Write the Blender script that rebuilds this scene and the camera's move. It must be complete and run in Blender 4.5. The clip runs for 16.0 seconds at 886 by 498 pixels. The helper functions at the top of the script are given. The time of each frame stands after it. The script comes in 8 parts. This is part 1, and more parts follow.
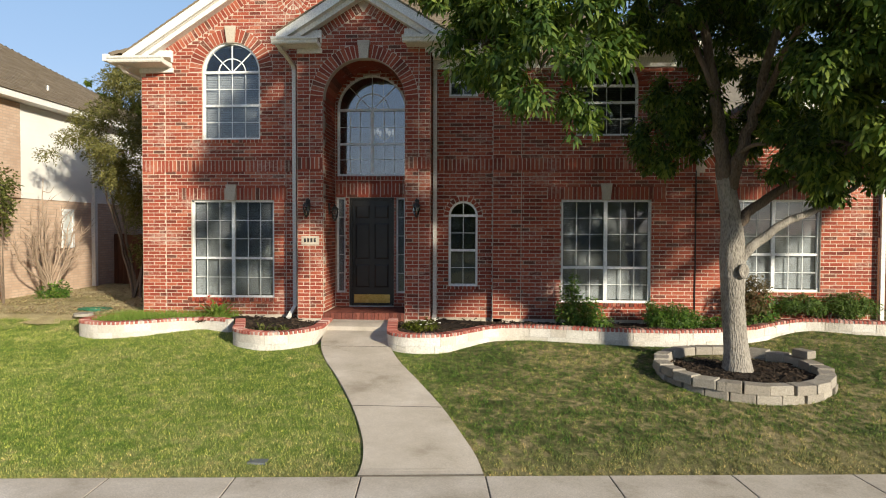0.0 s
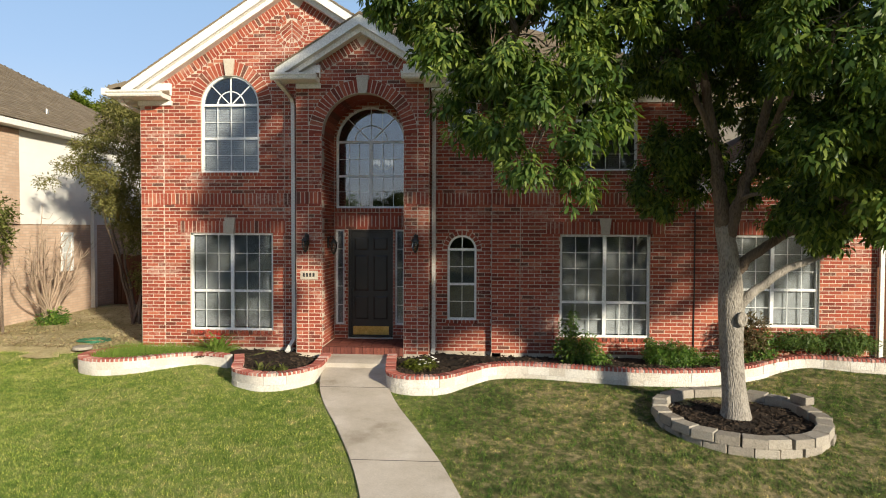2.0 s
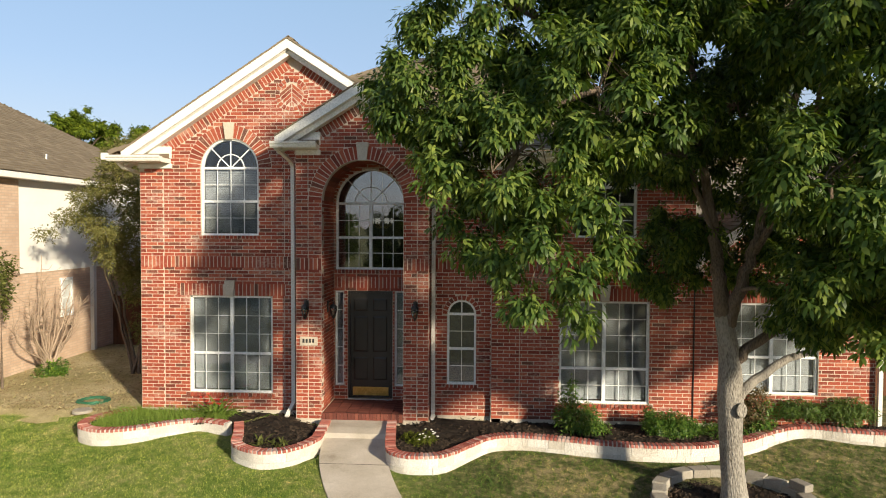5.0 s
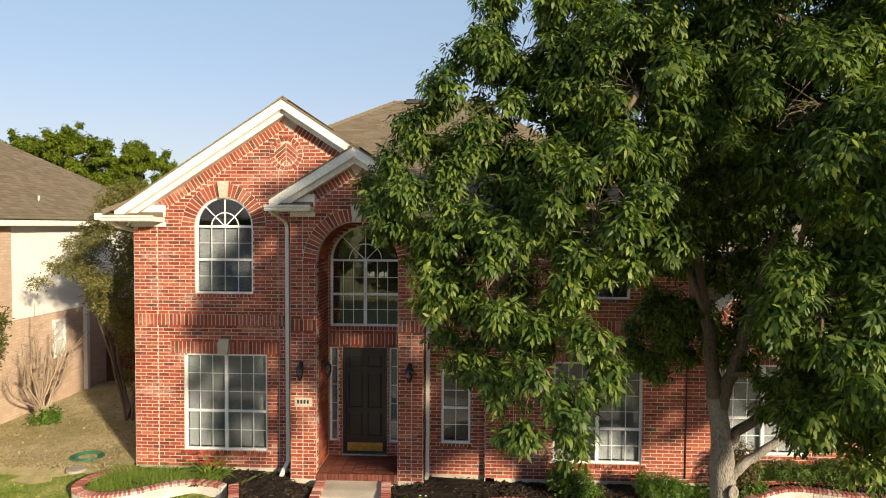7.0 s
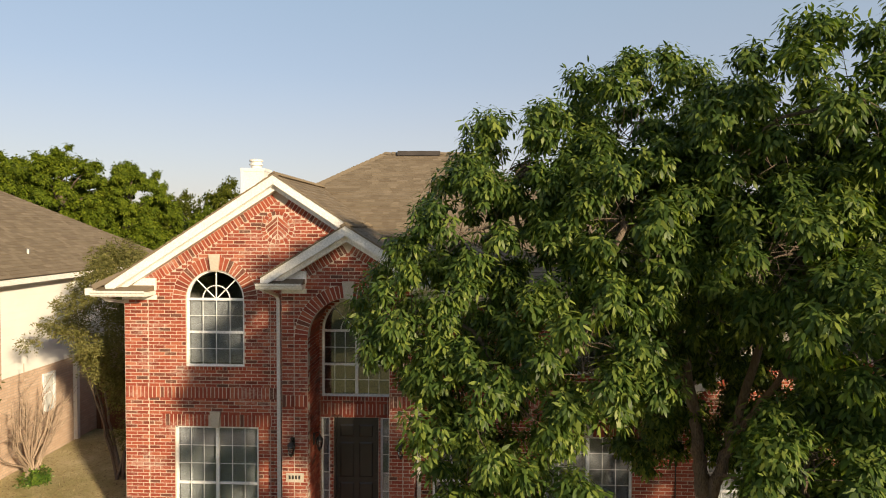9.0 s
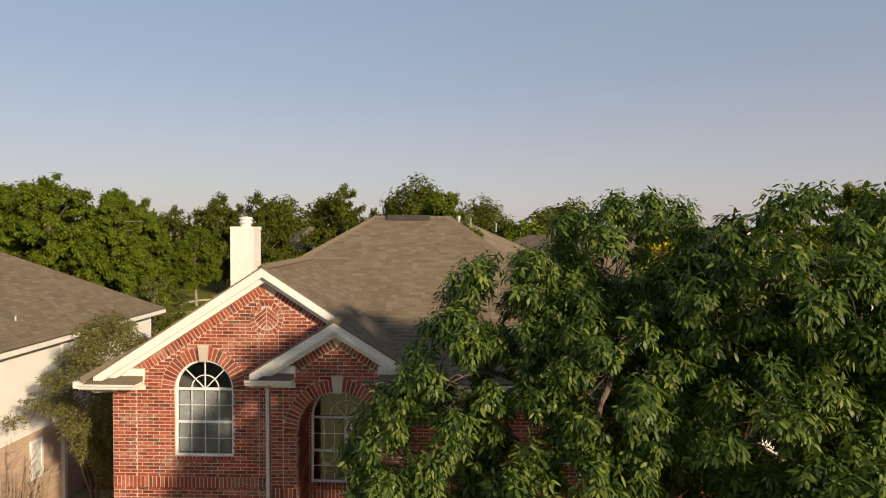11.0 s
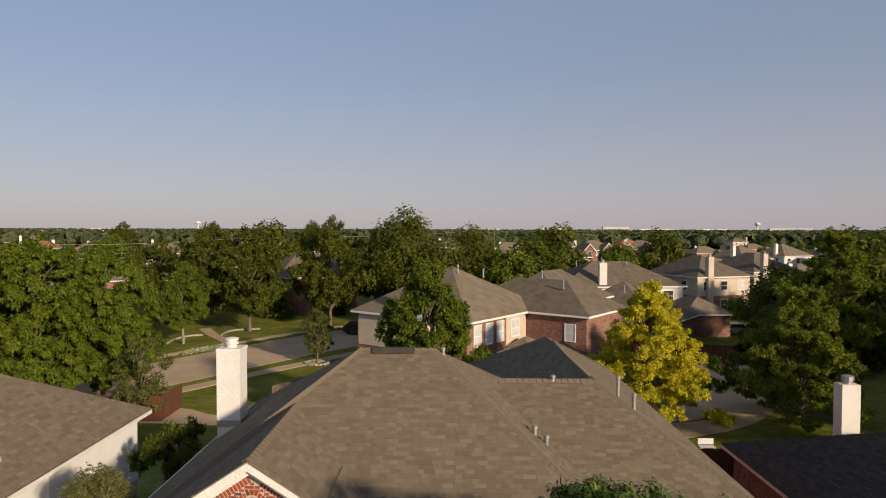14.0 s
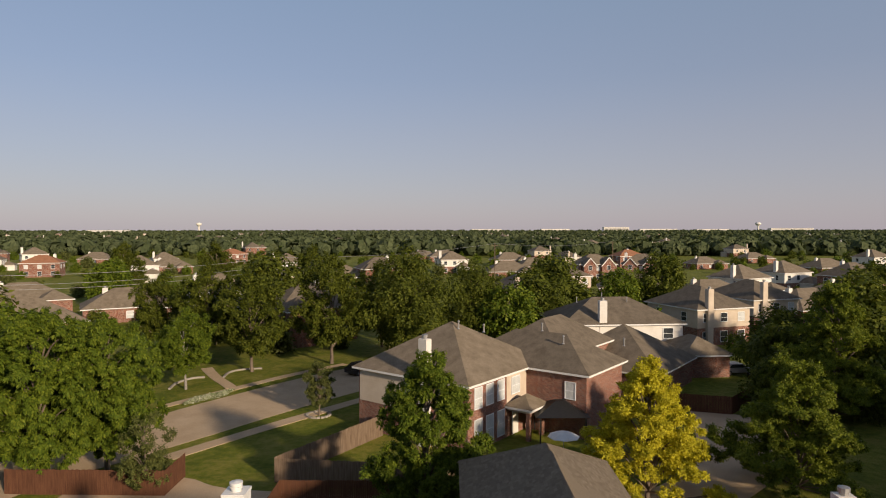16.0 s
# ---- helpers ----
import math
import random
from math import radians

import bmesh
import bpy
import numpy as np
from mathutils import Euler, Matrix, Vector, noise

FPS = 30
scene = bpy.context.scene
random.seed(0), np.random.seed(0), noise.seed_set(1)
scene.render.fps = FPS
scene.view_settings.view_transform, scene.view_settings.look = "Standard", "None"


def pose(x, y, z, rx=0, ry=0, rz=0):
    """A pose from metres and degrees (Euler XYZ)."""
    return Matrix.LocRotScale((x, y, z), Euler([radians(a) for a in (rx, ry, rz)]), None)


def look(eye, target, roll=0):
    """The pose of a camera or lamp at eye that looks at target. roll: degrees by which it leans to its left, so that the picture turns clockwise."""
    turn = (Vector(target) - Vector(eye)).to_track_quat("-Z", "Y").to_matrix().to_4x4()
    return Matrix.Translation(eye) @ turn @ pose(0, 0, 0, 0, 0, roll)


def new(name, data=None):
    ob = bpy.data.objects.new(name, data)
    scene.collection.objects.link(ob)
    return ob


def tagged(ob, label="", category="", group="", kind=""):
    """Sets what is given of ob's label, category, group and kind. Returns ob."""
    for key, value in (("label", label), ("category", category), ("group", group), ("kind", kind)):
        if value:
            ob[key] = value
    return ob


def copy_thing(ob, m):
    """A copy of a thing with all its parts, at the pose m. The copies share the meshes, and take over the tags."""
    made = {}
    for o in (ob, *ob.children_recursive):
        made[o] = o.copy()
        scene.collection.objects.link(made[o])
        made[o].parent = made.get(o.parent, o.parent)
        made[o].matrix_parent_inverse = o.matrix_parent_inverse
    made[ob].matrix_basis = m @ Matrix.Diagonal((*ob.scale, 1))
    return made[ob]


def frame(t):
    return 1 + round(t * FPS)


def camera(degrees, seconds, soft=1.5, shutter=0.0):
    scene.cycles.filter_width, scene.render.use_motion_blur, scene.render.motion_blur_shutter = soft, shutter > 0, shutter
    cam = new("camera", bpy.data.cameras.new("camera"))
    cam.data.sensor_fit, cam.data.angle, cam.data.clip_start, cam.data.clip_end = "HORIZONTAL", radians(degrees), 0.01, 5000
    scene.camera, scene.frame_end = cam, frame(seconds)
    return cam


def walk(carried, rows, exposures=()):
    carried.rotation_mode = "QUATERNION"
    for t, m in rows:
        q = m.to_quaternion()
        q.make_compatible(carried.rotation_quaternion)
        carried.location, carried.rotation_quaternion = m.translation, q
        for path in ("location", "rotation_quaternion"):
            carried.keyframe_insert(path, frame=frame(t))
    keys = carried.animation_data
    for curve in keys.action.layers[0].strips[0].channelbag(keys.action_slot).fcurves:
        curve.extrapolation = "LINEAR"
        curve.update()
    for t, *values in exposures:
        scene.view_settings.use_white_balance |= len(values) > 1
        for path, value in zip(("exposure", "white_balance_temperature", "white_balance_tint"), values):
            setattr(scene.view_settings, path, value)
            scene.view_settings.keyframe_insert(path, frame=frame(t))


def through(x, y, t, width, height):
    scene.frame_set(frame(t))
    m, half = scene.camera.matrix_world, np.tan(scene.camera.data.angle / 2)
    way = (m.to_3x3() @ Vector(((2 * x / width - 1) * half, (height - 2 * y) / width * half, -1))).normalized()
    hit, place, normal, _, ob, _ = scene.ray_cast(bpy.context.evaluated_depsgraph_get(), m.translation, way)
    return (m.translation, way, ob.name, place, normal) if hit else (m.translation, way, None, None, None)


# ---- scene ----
cam = camera(68.4, 16.0, soft=1.05)
# seconds, x, y, z, tilt up, lean, turn left
PATH = [
    (0.0, 0.070, 0.036, 1.999, -1.598, 0.197, 3.603),
    (0.5, 0.076, 0.040, 2.169, -1.577, 0.199, 3.614),
    (1.0, 0.082, 0.046, 2.362, -1.640, 0.204, 3.602),
    (1.5, 0.088, 0.055, 2.560, -1.712, 0.209, 3.600),
    (2.0, 0.092, 0.063, 2.758, -1.761, 0.217, 3.616),
    (2.5, 0.094, 0.072, 2.957, -1.783, 0.226, 3.645),
    (3.0, 0.095, 0.080, 3.162, -1.785, 0.235, 3.675),
    (3.5, 0.094, 0.087, 3.380, -1.780, 0.245, 3.692),
    (4.0, 0.091, 0.093, 3.615, -1.781, 0.256, 3.686),
    (4.5, 0.087, 0.098, 3.870, -1.797, 0.266, 3.650),
    (5.0, 0.082, 0.102, 4.148, -1.828, 0.277, 3.580),
    (5.5, 0.076, 0.104, 4.448, -1.874, 0.287, 3.477),
    (6.0, 0.070, 0.105, 4.769, -1.928, 0.296, 3.346),
    (6.5, 0.064, 0.105, 5.110, -1.983, 0.304, 3.191),
    (7.0, 0.059, 0.104, 5.468, -2.028, 0.311, 3.019),
    (7.5, 0.055, 0.102, 5.841, -2.058, 0.317, 2.837),
    (8.0, 0.053, 0.100, 6.229, -2.067, 0.321, 2.649),
    (8.5, 0.054, 0.097, 6.631, -2.054, 0.323, 2.459),
    (9.0, 0.056, 0.094, 7.050, -2.022, 0.322, 2.268),
    (9.5, 0.062, 0.091, 7.488, -1.976, 0.320, 2.076),
    (10.0, 0.071, 0.087, 7.948, -1.924, 0.314, 1.883),
    (10.5, 0.082, 0.082, 8.435, -1.875, 0.306, 1.686),
    (11.0, 0.097, 0.077, 8.953, -1.836, 0.294, 1.486),
    (11.5, 0.114, 0.070, 9.507, -1.814, 0.279, 1.283),
    (12.0, 0.133, 0.062, 10.104, -1.810, 0.261, 1.084),
    (12.5, 0.154, 0.050, 10.749, -1.818, 0.238, 0.894),
    (13.0, 0.174, 0.036, 11.451, -1.831, 0.212, 0.725),
    (13.5, 0.194, 0.017, 12.222, -1.836, 0.181, 0.591),
    (14.0, 0.212, -0.008, 13.078, -1.823, 0.146, 0.503),
    (14.5, 0.225, -0.041, 14.048, -1.786, 0.107, 0.470),
    (15.0, 0.232, -0.083, 15.173, -1.739, 0.062, 0.489),
    (15.5, 0.231, -0.136, 16.515, -1.728, 0.012, 0.538),
    (16.0, 0.218, -0.203, 18.167, -1.848, -0.043, 0.563),
]
EXPOSURES = [(0.0, 0.43, 6450, 5), (4.0, 0.52, 6800, 5), (7.0, 0.54, 7350, 7), (8.5, 0.46, 7900, 9), (10.0, 0.27, 7950, 11), (12.5, -0.14, 7450, 15), (16.0, -0.20, 7200, 15)]
walk(cam, [(t, pose(x, y, z, 90 + tilt, 0, turn) @ pose(0, 0, 0, 0, 0, lean)) for t, x, y, z, tilt, lean, turn in PATH], EXPOSURES)

# ---- daylight: a low sun from the front right, hazy sky ----
SUN_TURN, SUN_UP = 40.0, 17.0
TO_SUN = Vector((math.sin(radians(SUN_TURN)) * math.cos(radians(SUN_UP)), -math.cos(radians(SUN_TURN)) * math.cos(radians(SUN_UP)), math.sin(radians(SUN_UP))))
world = bpy.data.worlds.new("sky")
scene.world = world
world.use_nodes = True
wn = world.node_tree
wn.nodes.clear()
sky = wn.nodes.new("ShaderNodeTexSky")
sky.sky_type = 'NISHITA'
sky.sun_disc = False
sky.sun_elevation = radians(SUN_UP)
sky.sun_rotation = math.atan2(TO_SUN.x, TO_SUN.y)
sky.altitude = 200
sky.air_density = 1.0
sky.dust_density = 0.6
sky.ozone_density = 4.0
bg = wn.nodes.new("ShaderNodeBackground")
bg.inputs["Strength"].default_value = 0.117
wo = wn.nodes.new("ShaderNodeOutputWorld")
haze = wn.nodes.new("ShaderNodeHueSaturation")
haze.inputs["Saturation"].default_value = 1.05
wn.links.new(sky.outputs[0], haze.inputs["Color"])
tone = wn.nodes.new("ShaderNodeMixRGB")
tone.blend_type, tone.inputs[0].default_value, tone.inputs[2].default_value = 'MULTIPLY', 1.0, (1.03, 0.98, 1.02, 1)
wn.links.new(haze.outputs[0], tone.inputs[1])
veil = wn.nodes.new("ShaderNodeMixRGB")
wn.links.new(tone.outputs[0], veil.inputs[1])
# haze thickest low down, bluer higher up
up = wn.nodes.new("ShaderNodeSeparateXYZ")
wn.links.new(wn.nodes.new("ShaderNodeTexCoord").outputs["Generated"], up.inputs[0])
thick = wn.nodes.new("ShaderNodeMapRange")
thick.inputs["From Max"].default_value, thick.inputs["To Min"].default_value, thick.inputs["To Max"].default_value = 0.22, 0.74, 0.48
wn.links.new(up.outputs["Z"], thick.inputs[0])
wn.links.new(thick.outputs[0], veil.inputs[0])
hues = wn.nodes.new("ShaderNodeValToRGB")
hues.color_ramp.elements[0].position, hues.color_ramp.elements[0].color = 0.0, (0.445, 0.430, 0.520, 1)
hues.color_ramp.elements[1].position, hues.color_ramp.elements[1].color = 0.65, (0.255, 0.295, 0.375, 1)
for at, c in ((0.14, (0.430, 0.440, 0.520, 1)), (0.34, (0.36, 0.475, 0.615, 1))):
    hues.color_ramp.elements.new(at).color = c
wn.links.new(up.outputs["Z"], hues.inputs[0])
lift_hues = wn.nodes.new("ShaderNodeMixRGB")
lift_hues.blend_type, lift_hues.inputs[0].default_value, lift_hues.inputs[2].default_value = 'MULTIPLY', 1.0, (9.4, 9.4, 9.4, 1)
wn.links.new(hues.outputs[0], lift_hues.inputs[1])
wn.links.new(lift_hues.outputs[0], veil.inputs[2])
wn.links.new(veil.outputs[0], bg.inputs[0])
wn.links.new(bg.outputs[0], wo.inputs[0])
sun_data = bpy.data.lights.new("sun", 'SUN')
sun_data.energy, sun_data.angle, sun_data.color = 5.4, radians(2.6), (1.0, 0.875, 0.69)
sun = new("sun", sun_data)
sun.matrix_world = look(TO_SUN * 60, (0, 0, 0))


# ---- building helpers ----
class Shape:
    """Gathers corners and faces for one mesh."""

    def __init__(self):
        self.v, self.f = [], []

    def add(self, verts, faces):
        n = len(self.v)
        self.v += [tuple(p) for p in verts]
        self.f += [tuple(i + n for i in f) for f in faces]
        return self

    def box(self, x0, x1, y0, y1, z0, z1):
        return self.add([(x0, y0, z0), (x1, y0, z0), (x1, y1, z0), (x0, y1, z0), (x0, y0, z1), (x1, y0, z1), (x1, y1, z1), (x0, y1, z1)],
                        [(3, 2, 1, 0), (4, 5, 6, 7), (0, 1, 5, 4), (1, 2, 6, 5), (2, 3, 7, 6), (3, 0, 4, 7)])

    def hexa(self, low, high):
        """A solid between two rings of corners, both counter-clockwise seen from the high side."""
        n = len(low)
        return self.add(list(low) + list(high), [tuple(range(n - 1, -1, -1)), tuple(range(n, 2 * n))] + [(i, (i + 1) % n, n + (i + 1) % n, n + i) for i in range(n)])

    def weld(self):
        """Joins corners that meet."""
        seen, at, verts = {}, [], []
        for p in self.v:
            k = tuple(round(c, 3) for c in p)
            if k not in seen:
                seen[k] = len(verts)
                verts.append(p)
            at.append(seen[k])
        faces = [tuple(dict.fromkeys(at[i] for i in f)) for f in self.f]
        self.v, self.f = verts, [f for f in faces if len(f) > 2]
        return self

    def prism_y(self, poly, y0, y1):
        """A polygon of (x, z), drawn out from y0 (front) to y1."""
        return self.hexa([(x, y1, z) for x, z in poly], [(x, y0, z) for x, z in poly])

    def tube(self, points, radii, sides=10, cap=True):
        """A round bar through points with a radius at each."""
        pts = [Vector(p) for p in points]
        rings, prev = [], None
        for i, p in enumerate(pts):
            d = (pts[min(i + 1, len(pts) - 1)] - pts[max(i - 1, 0)]).normalized()
            if prev is None:
                a = d.orthogonal().normalized()
            else:
                a = (prev - d * prev.dot(d)).normalized()
            prev = a
            b = d.cross(a)
            r = radii[i] if hasattr(radii, "__len__") else radii
            rings.append([p + (a * math.cos(k * 2 * math.pi / sides) + b * math.sin(k * 2 * math.pi / sides)) * r for k in range(sides)])
        n = len(self.v)
        verts = [q for ring in rings for q in ring]
        faces = [(i * sides + k, i * sides + (k + 1) % sides, (i + 1) * sides + (k + 1) % sides, (i + 1) * sides + k) for i in range(len(rings) - 1) for k in range(sides)]
        if cap:
            faces += [tuple(range(sides - 1, -1, -1)), tuple((len(rings) - 1) * sides + k for k in range(sides))]
        return self.add(verts, faces)

    def lathe(self, profile, at=(0, 0, 0), sides=16):
        """A turned solid from (radius, z) pairs, going up."""
        return self.tube_rings([[(at[0] + r * math.cos(k * 2 * math.pi / sides), at[1] + r * math.sin(k * 2 * math.pi / sides), at[2] + z) for k in range(sides)] for r, z in profile])

    def tube_rings(self, rings):
        s, m = len(rings[0]), len(rings)
        return self.add([q for ring in rings for q in ring], [(i * s + k, i * s + (k + 1) % s, (i + 1) * s + (k + 1) % s, (i + 1) * s + k) for i in range(m - 1) for k in range(s)]
                        + [tuple(range(s - 1, -1, -1)), tuple((m - 1) * s + k for k in range(s))])

    def mesh(self, name, material, smooth=False):
        me = bpy.data.meshes.new(name)
        me.from_pydata(self.v, [], self.f)
        me.materials.append(material)
        if smooth:
            me.polygons.foreach_set("use_smooth", [True] * len(me.polygons))
        me.update()
        return me


def part(name, shape, material, parent=None, label="", smooth=False, bevel=0.0, kind=""):
    """Links a shape as one mesh object, under a thing or a part."""
    me = shape.mesh(name, material, smooth)
    if bevel:
        bm = bmesh.new()
        bm.from_mesh(me)
        bmesh.ops.bevel(bm, geom=bm.edges[:], offset=bevel, segments=2, profile=0.6, affect='EDGES')
        bm.to_mesh(me)
        bm.free()
    ob = new(name, me)
    if parent is not None:
        ob.parent = parent
    return tagged(ob, label, kind=kind)


def thing(name, label, category, group="", kind="", at=(0, 0, 0)):
    ob = new(name)
    ob.location = at
    ob.empty_display_size = 0.1
    return tagged(ob, label, category, group, kind)


def under(name, mesh, parent, m=None):
    """An object of its own on a shared mesh, under its parent."""
    ob = new(name, mesh)
    ob.parent = parent
    if m is not None:
        ob.matrix_basis = m
    return ob


def kerb_y(x):
    return 6.84 + 0.085 * max(-20.0, min(20.0, x))


def lift(x):
    """The lawn stands a little higher below the window and towards the side gate."""
    f = max(0.0, min(1.0, (x - 5.0) / 1.5))
    return 0.10 * f * f * (3 - 2 * f) + 0.075 * math.exp(-((x + 5.7) / 0.75) ** 2)


def ground_z(x, y):
    """Level at the pavement, a rise over the lawn, level before the beds, then up to the house."""
    k = kerb_y(x)
    if y <= k:
        return -0.60
    up = lift(x) * max(0.0, min(1.0, (y - 11.6) / 1.2))
    if y < 11.5:
        return -0.60 + 0.50 * (y - k) / (11.5 - k)
    if y < 13.0:
        return -0.10 + up
    return min(0.12, -0.10 + up + (y - 13.0) * 0.37)


# ---- materials ----
def material(name):
    m = bpy.data.materials.new(name)
    m.use_nodes = True
    nt = m.node_tree
    return m, nt, nt.nodes["Principled BSDF"]


def node(nt, kind, values=(), **attrs):
    n = nt.nodes.new(kind)
    for k, v in attrs.items():
        if k == "operation":
            n.operation = v
        elif k == "blend_type":
            n.blend_type = v
        elif k == "data_type":
            n.data_type = v
        elif k == "noise_dimensions":
            n.noise_dimensions = v
        elif k == "feature":
            n.feature = v
        elif k == "distance":
            n.distance = v
        elif k == "invert":
            n.invert = v
    for key, v in dict(values).items():
        s = n.inputs[key]
        if isinstance(v, bpy.types.NodeSocket):
            nt.links.new(v, s)
        else:
            s.default_value = v
    return n


def ramp(nt, fac, stops):
    n = nt.nodes.new("ShaderNodeValToRGB")
    while len(n.color_ramp.elements) < len(stops):
        n.color_ramp.elements.new(0.5)
    for e, (p, c) in zip(n.color_ramp.elements, stops):
        e.position, e.color = p, (*c, 1) if len(c) == 3 else c
    nt.links.new(fac, n.inputs[0])
    return n.outputs[0]


def coords(nt, scale=(1, 1, 1), which="Object"):
    tc = nt.nodes.new("ShaderNodeTexCoord")
    mp = nt.nodes.new("ShaderNodeMapping")
    mp.inputs["Scale"].default_value = scale
    nt.links.new(tc.outputs[which], mp.inputs[0])
    return mp.outputs[0]


def world_coords(nt, scale=(1, 1, 1)):
    g = nt.nodes.new("ShaderNodeNewGeometry")
    mp = nt.nodes.new("ShaderNodeMapping")
    mp.inputs["Scale"].default_value = scale
    nt.links.new(g.outputs["Position"], mp.inputs[0])
    return mp.outputs[0]


def noise_of(nt, vec, scale, detail=4.0, rough=0.6):
    return node(nt, "ShaderNodeTexNoise", {"Vector": vec, "Scale": scale, "Detail": detail, "Roughness": rough}).outputs[0]


def mixc(nt, fac, a, b, blend="MIX"):
    n = nt.nodes.new("ShaderNodeMixRGB")
    n.blend_type = blend
    for s, v in zip(n.inputs, (fac, a, b)):
        if isinstance(v, bpy.types.NodeSocket):
            nt.links.new(v, s)
        elif isinstance(v, (tuple, list)):
            s.default_value = (*v, 1)
        else:
            s.default_value = v
    return n.outputs[0]


def bump(nt, bsdf, height, strength=0.3, dist=0.01):
    n = node(nt, "ShaderNodeBump", {"Height": height, "Strength": strength, "Distance": dist})
    nt.links.new(n.outputs[0], bsdf.inputs["Normal"])


def surface(name, stops, scale=3.0, fine=40.0, rough=0.8, relief=0.3, dist=0.01, metal=0.0, spec=0.5, stretch=(1, 1, 1), island=None, random_by=None, tint=0.0):
    """A surface with colour from broad and fine noise; island: stops picked piece by piece."""
    m, nt, b = material(name)
    vec = world_coords(nt, stretch)
    broad = noise_of(nt, vec, scale, 5)
    small = noise_of(nt, vec, fine, 3, 0.7)
    col = ramp(nt, broad, stops)
    if island is not None:
        if random_by == "object":
            r = nt.nodes.new("ShaderNodeObjectInfo").outputs["Random"]
        else:
            r = nt.nodes.new("ShaderNodeNewGeometry").outputs["Random Per Island"]
        col = mixc(nt, 0.82, col, ramp(nt, r, island))
    shade = ramp(nt, small, [(0.25, (0.72, 0.72, 0.72)), (0.75, (1.18, 1.18, 1.18))])
    col = mixc(nt, 1.0, col, shade, "MULTIPLY")
    nt.links.new(col, b.inputs["Base Color"])
    rr = node(nt, "ShaderNodeMapRange", {"Value": small, "To Min": max(0.0, rough - 0.12), "To Max": min(1.0, rough + 0.12)})
    nt.links.new(rr.outputs[0], b.inputs["Roughness"])
    b.inputs["Metallic"].default_value = metal
    b.inputs["Specular IOR Level"].default_value = spec
    if relief:
        bump(nt, b, small, relief, dist)
    return m


BRICK_STOPS = [(0.0, (0.110, 0.027, 0.018)), (0.10, (0.217, 0.043, 0.027)), (0.45, (0.300, 0.060, 0.035)), (0.74, (0.355, 0.083, 0.045)), (0.88, (0.440, 0.138, 0.078)), (0.93, (0.159, 0.058, 0.039)), (1.0, (0.090, 0.049, 0.037))]
def brick_material(name, random_by):
    m = surface(name, [(0.3, (0.20, 0.042, 0.028)), (0.7, (0.30, 0.068, 0.042))], 1.2, 55, 0.85, 0.7, 0.008, island=BRICK_STOPS, random_by=random_by, spec=0.3)
    nt = m.node_tree
    b = nt.nodes["Principled BSDF"]
    old = b.inputs["Base Color"].links[0].from_socket
    # mortar wash smeared over some of the bricks
    vec = world_coords(nt, (1, 1, 2.2))
    smear = mixc(nt, 0.5, noise_of(nt, vec, 13, 4, 0.7), noise_of(nt, vec, 1.1, 3))
    fac = ramp(nt, smear, [(0.53, (0, 0, 0)), (0.66, (0.55, 0.55, 0.55))])
    nt.links.new(mixc(nt, fac, old, (0.53, 0.39, 0.33)), b.inputs["Base Color"])
    return m


M_BRICK = brick_material("red brick", "island")
M_BRICK1 = brick_material("red brick single", "object")
# porch bricks: darker and duller than the wall bricks
M_PORCH = surface("darker porch brick", [(0.3, (0.13, 0.040, 0.030)), (0.7, (0.19, 0.062, 0.044))], 2.5, 60, 0.8, 0.6, 0.006, island=[(0, (0.09, 0.030, 0.024)), (0.5, (0.155, 0.046, 0.034)), (1, (0.21, 0.072, 0.050))], random_by="object", spec=0.25)
M_MORTAR = surface("mortar", [(0.3, (0.47, 0.385, 0.32)), (0.7, (0.61, 0.52, 0.44))], 2, 90, 0.95, 0.4, 0.004, spec=0.2)
M_WHITE = surface("white paint", [(0.3, (0.74, 0.72, 0.68)), (0.7, (0.82, 0.80, 0.76))], 1.5, 30, 0.5, 0.05)
M_CREAM = surface("cream gutter paint", [(0.3, (0.68, 0.66, 0.62)), (0.7, (0.77, 0.75, 0.71))], 1.5, 30, 0.5, 0.05)
M_STONE = surface("cast limestone", [(0.3, (0.44, 0.38, 0.31)), (0.7, (0.56, 0.50, 0.42))], 3, 60, 0.9, 0.3, 0.004)
M_VINYL = surface("white window vinyl", [(0.3, (0.72, 0.73, 0.74)), (0.7, (0.80, 0.81, 0.82))], 2, 20, 0.4, 0.03)
M_DOOR = surface("dark brown door paint", [(0.3, (0.018, 0.016, 0.014)), (0.7, (0.028, 0.024, 0.021))], 2, 50, 0.42, 0.1, 0.002)
M_BRASS = surface("tarnished brass", [(0.35, (0.52, 0.36, 0.10)), (0.7, (0.74, 0.56, 0.22))], 5, 40, 0.35, 0.1, 0.002, metal=1.0)
M_BLACK = surface("black lantern metal", [(0.3, (0.010, 0.010, 0.010)), (0.7, (0.022, 0.021, 0.020))], 5, 60, 0.45, 0.1, 0.002)
M_STEEL = surface("galvanised metal", [(0.3, (0.34, 0.33, 0.32)), (0.7, (0.48, 0.47, 0.45))], 5, 60, 0.5, 0.1, 0.002, metal=0.7)
M_JOINT = surface("dark joint sand", [(0.3, (0.07, 0.06, 0.05)), (0.7, (0.14, 0.12, 0.10))], 6, 60, 0.95, 0.3)
M_CONCRETE = surface("pale concrete", [(0.28, (0.36, 0.305, 0.24)), (0.42, (0.50, 0.435, 0.36)), (0.58, (0.575, 0.505, 0.43)), (0.75, (0.69, 0.62, 0.545))], 1.4, 70, 0.9, 0.4, 0.004, spec=0.25)
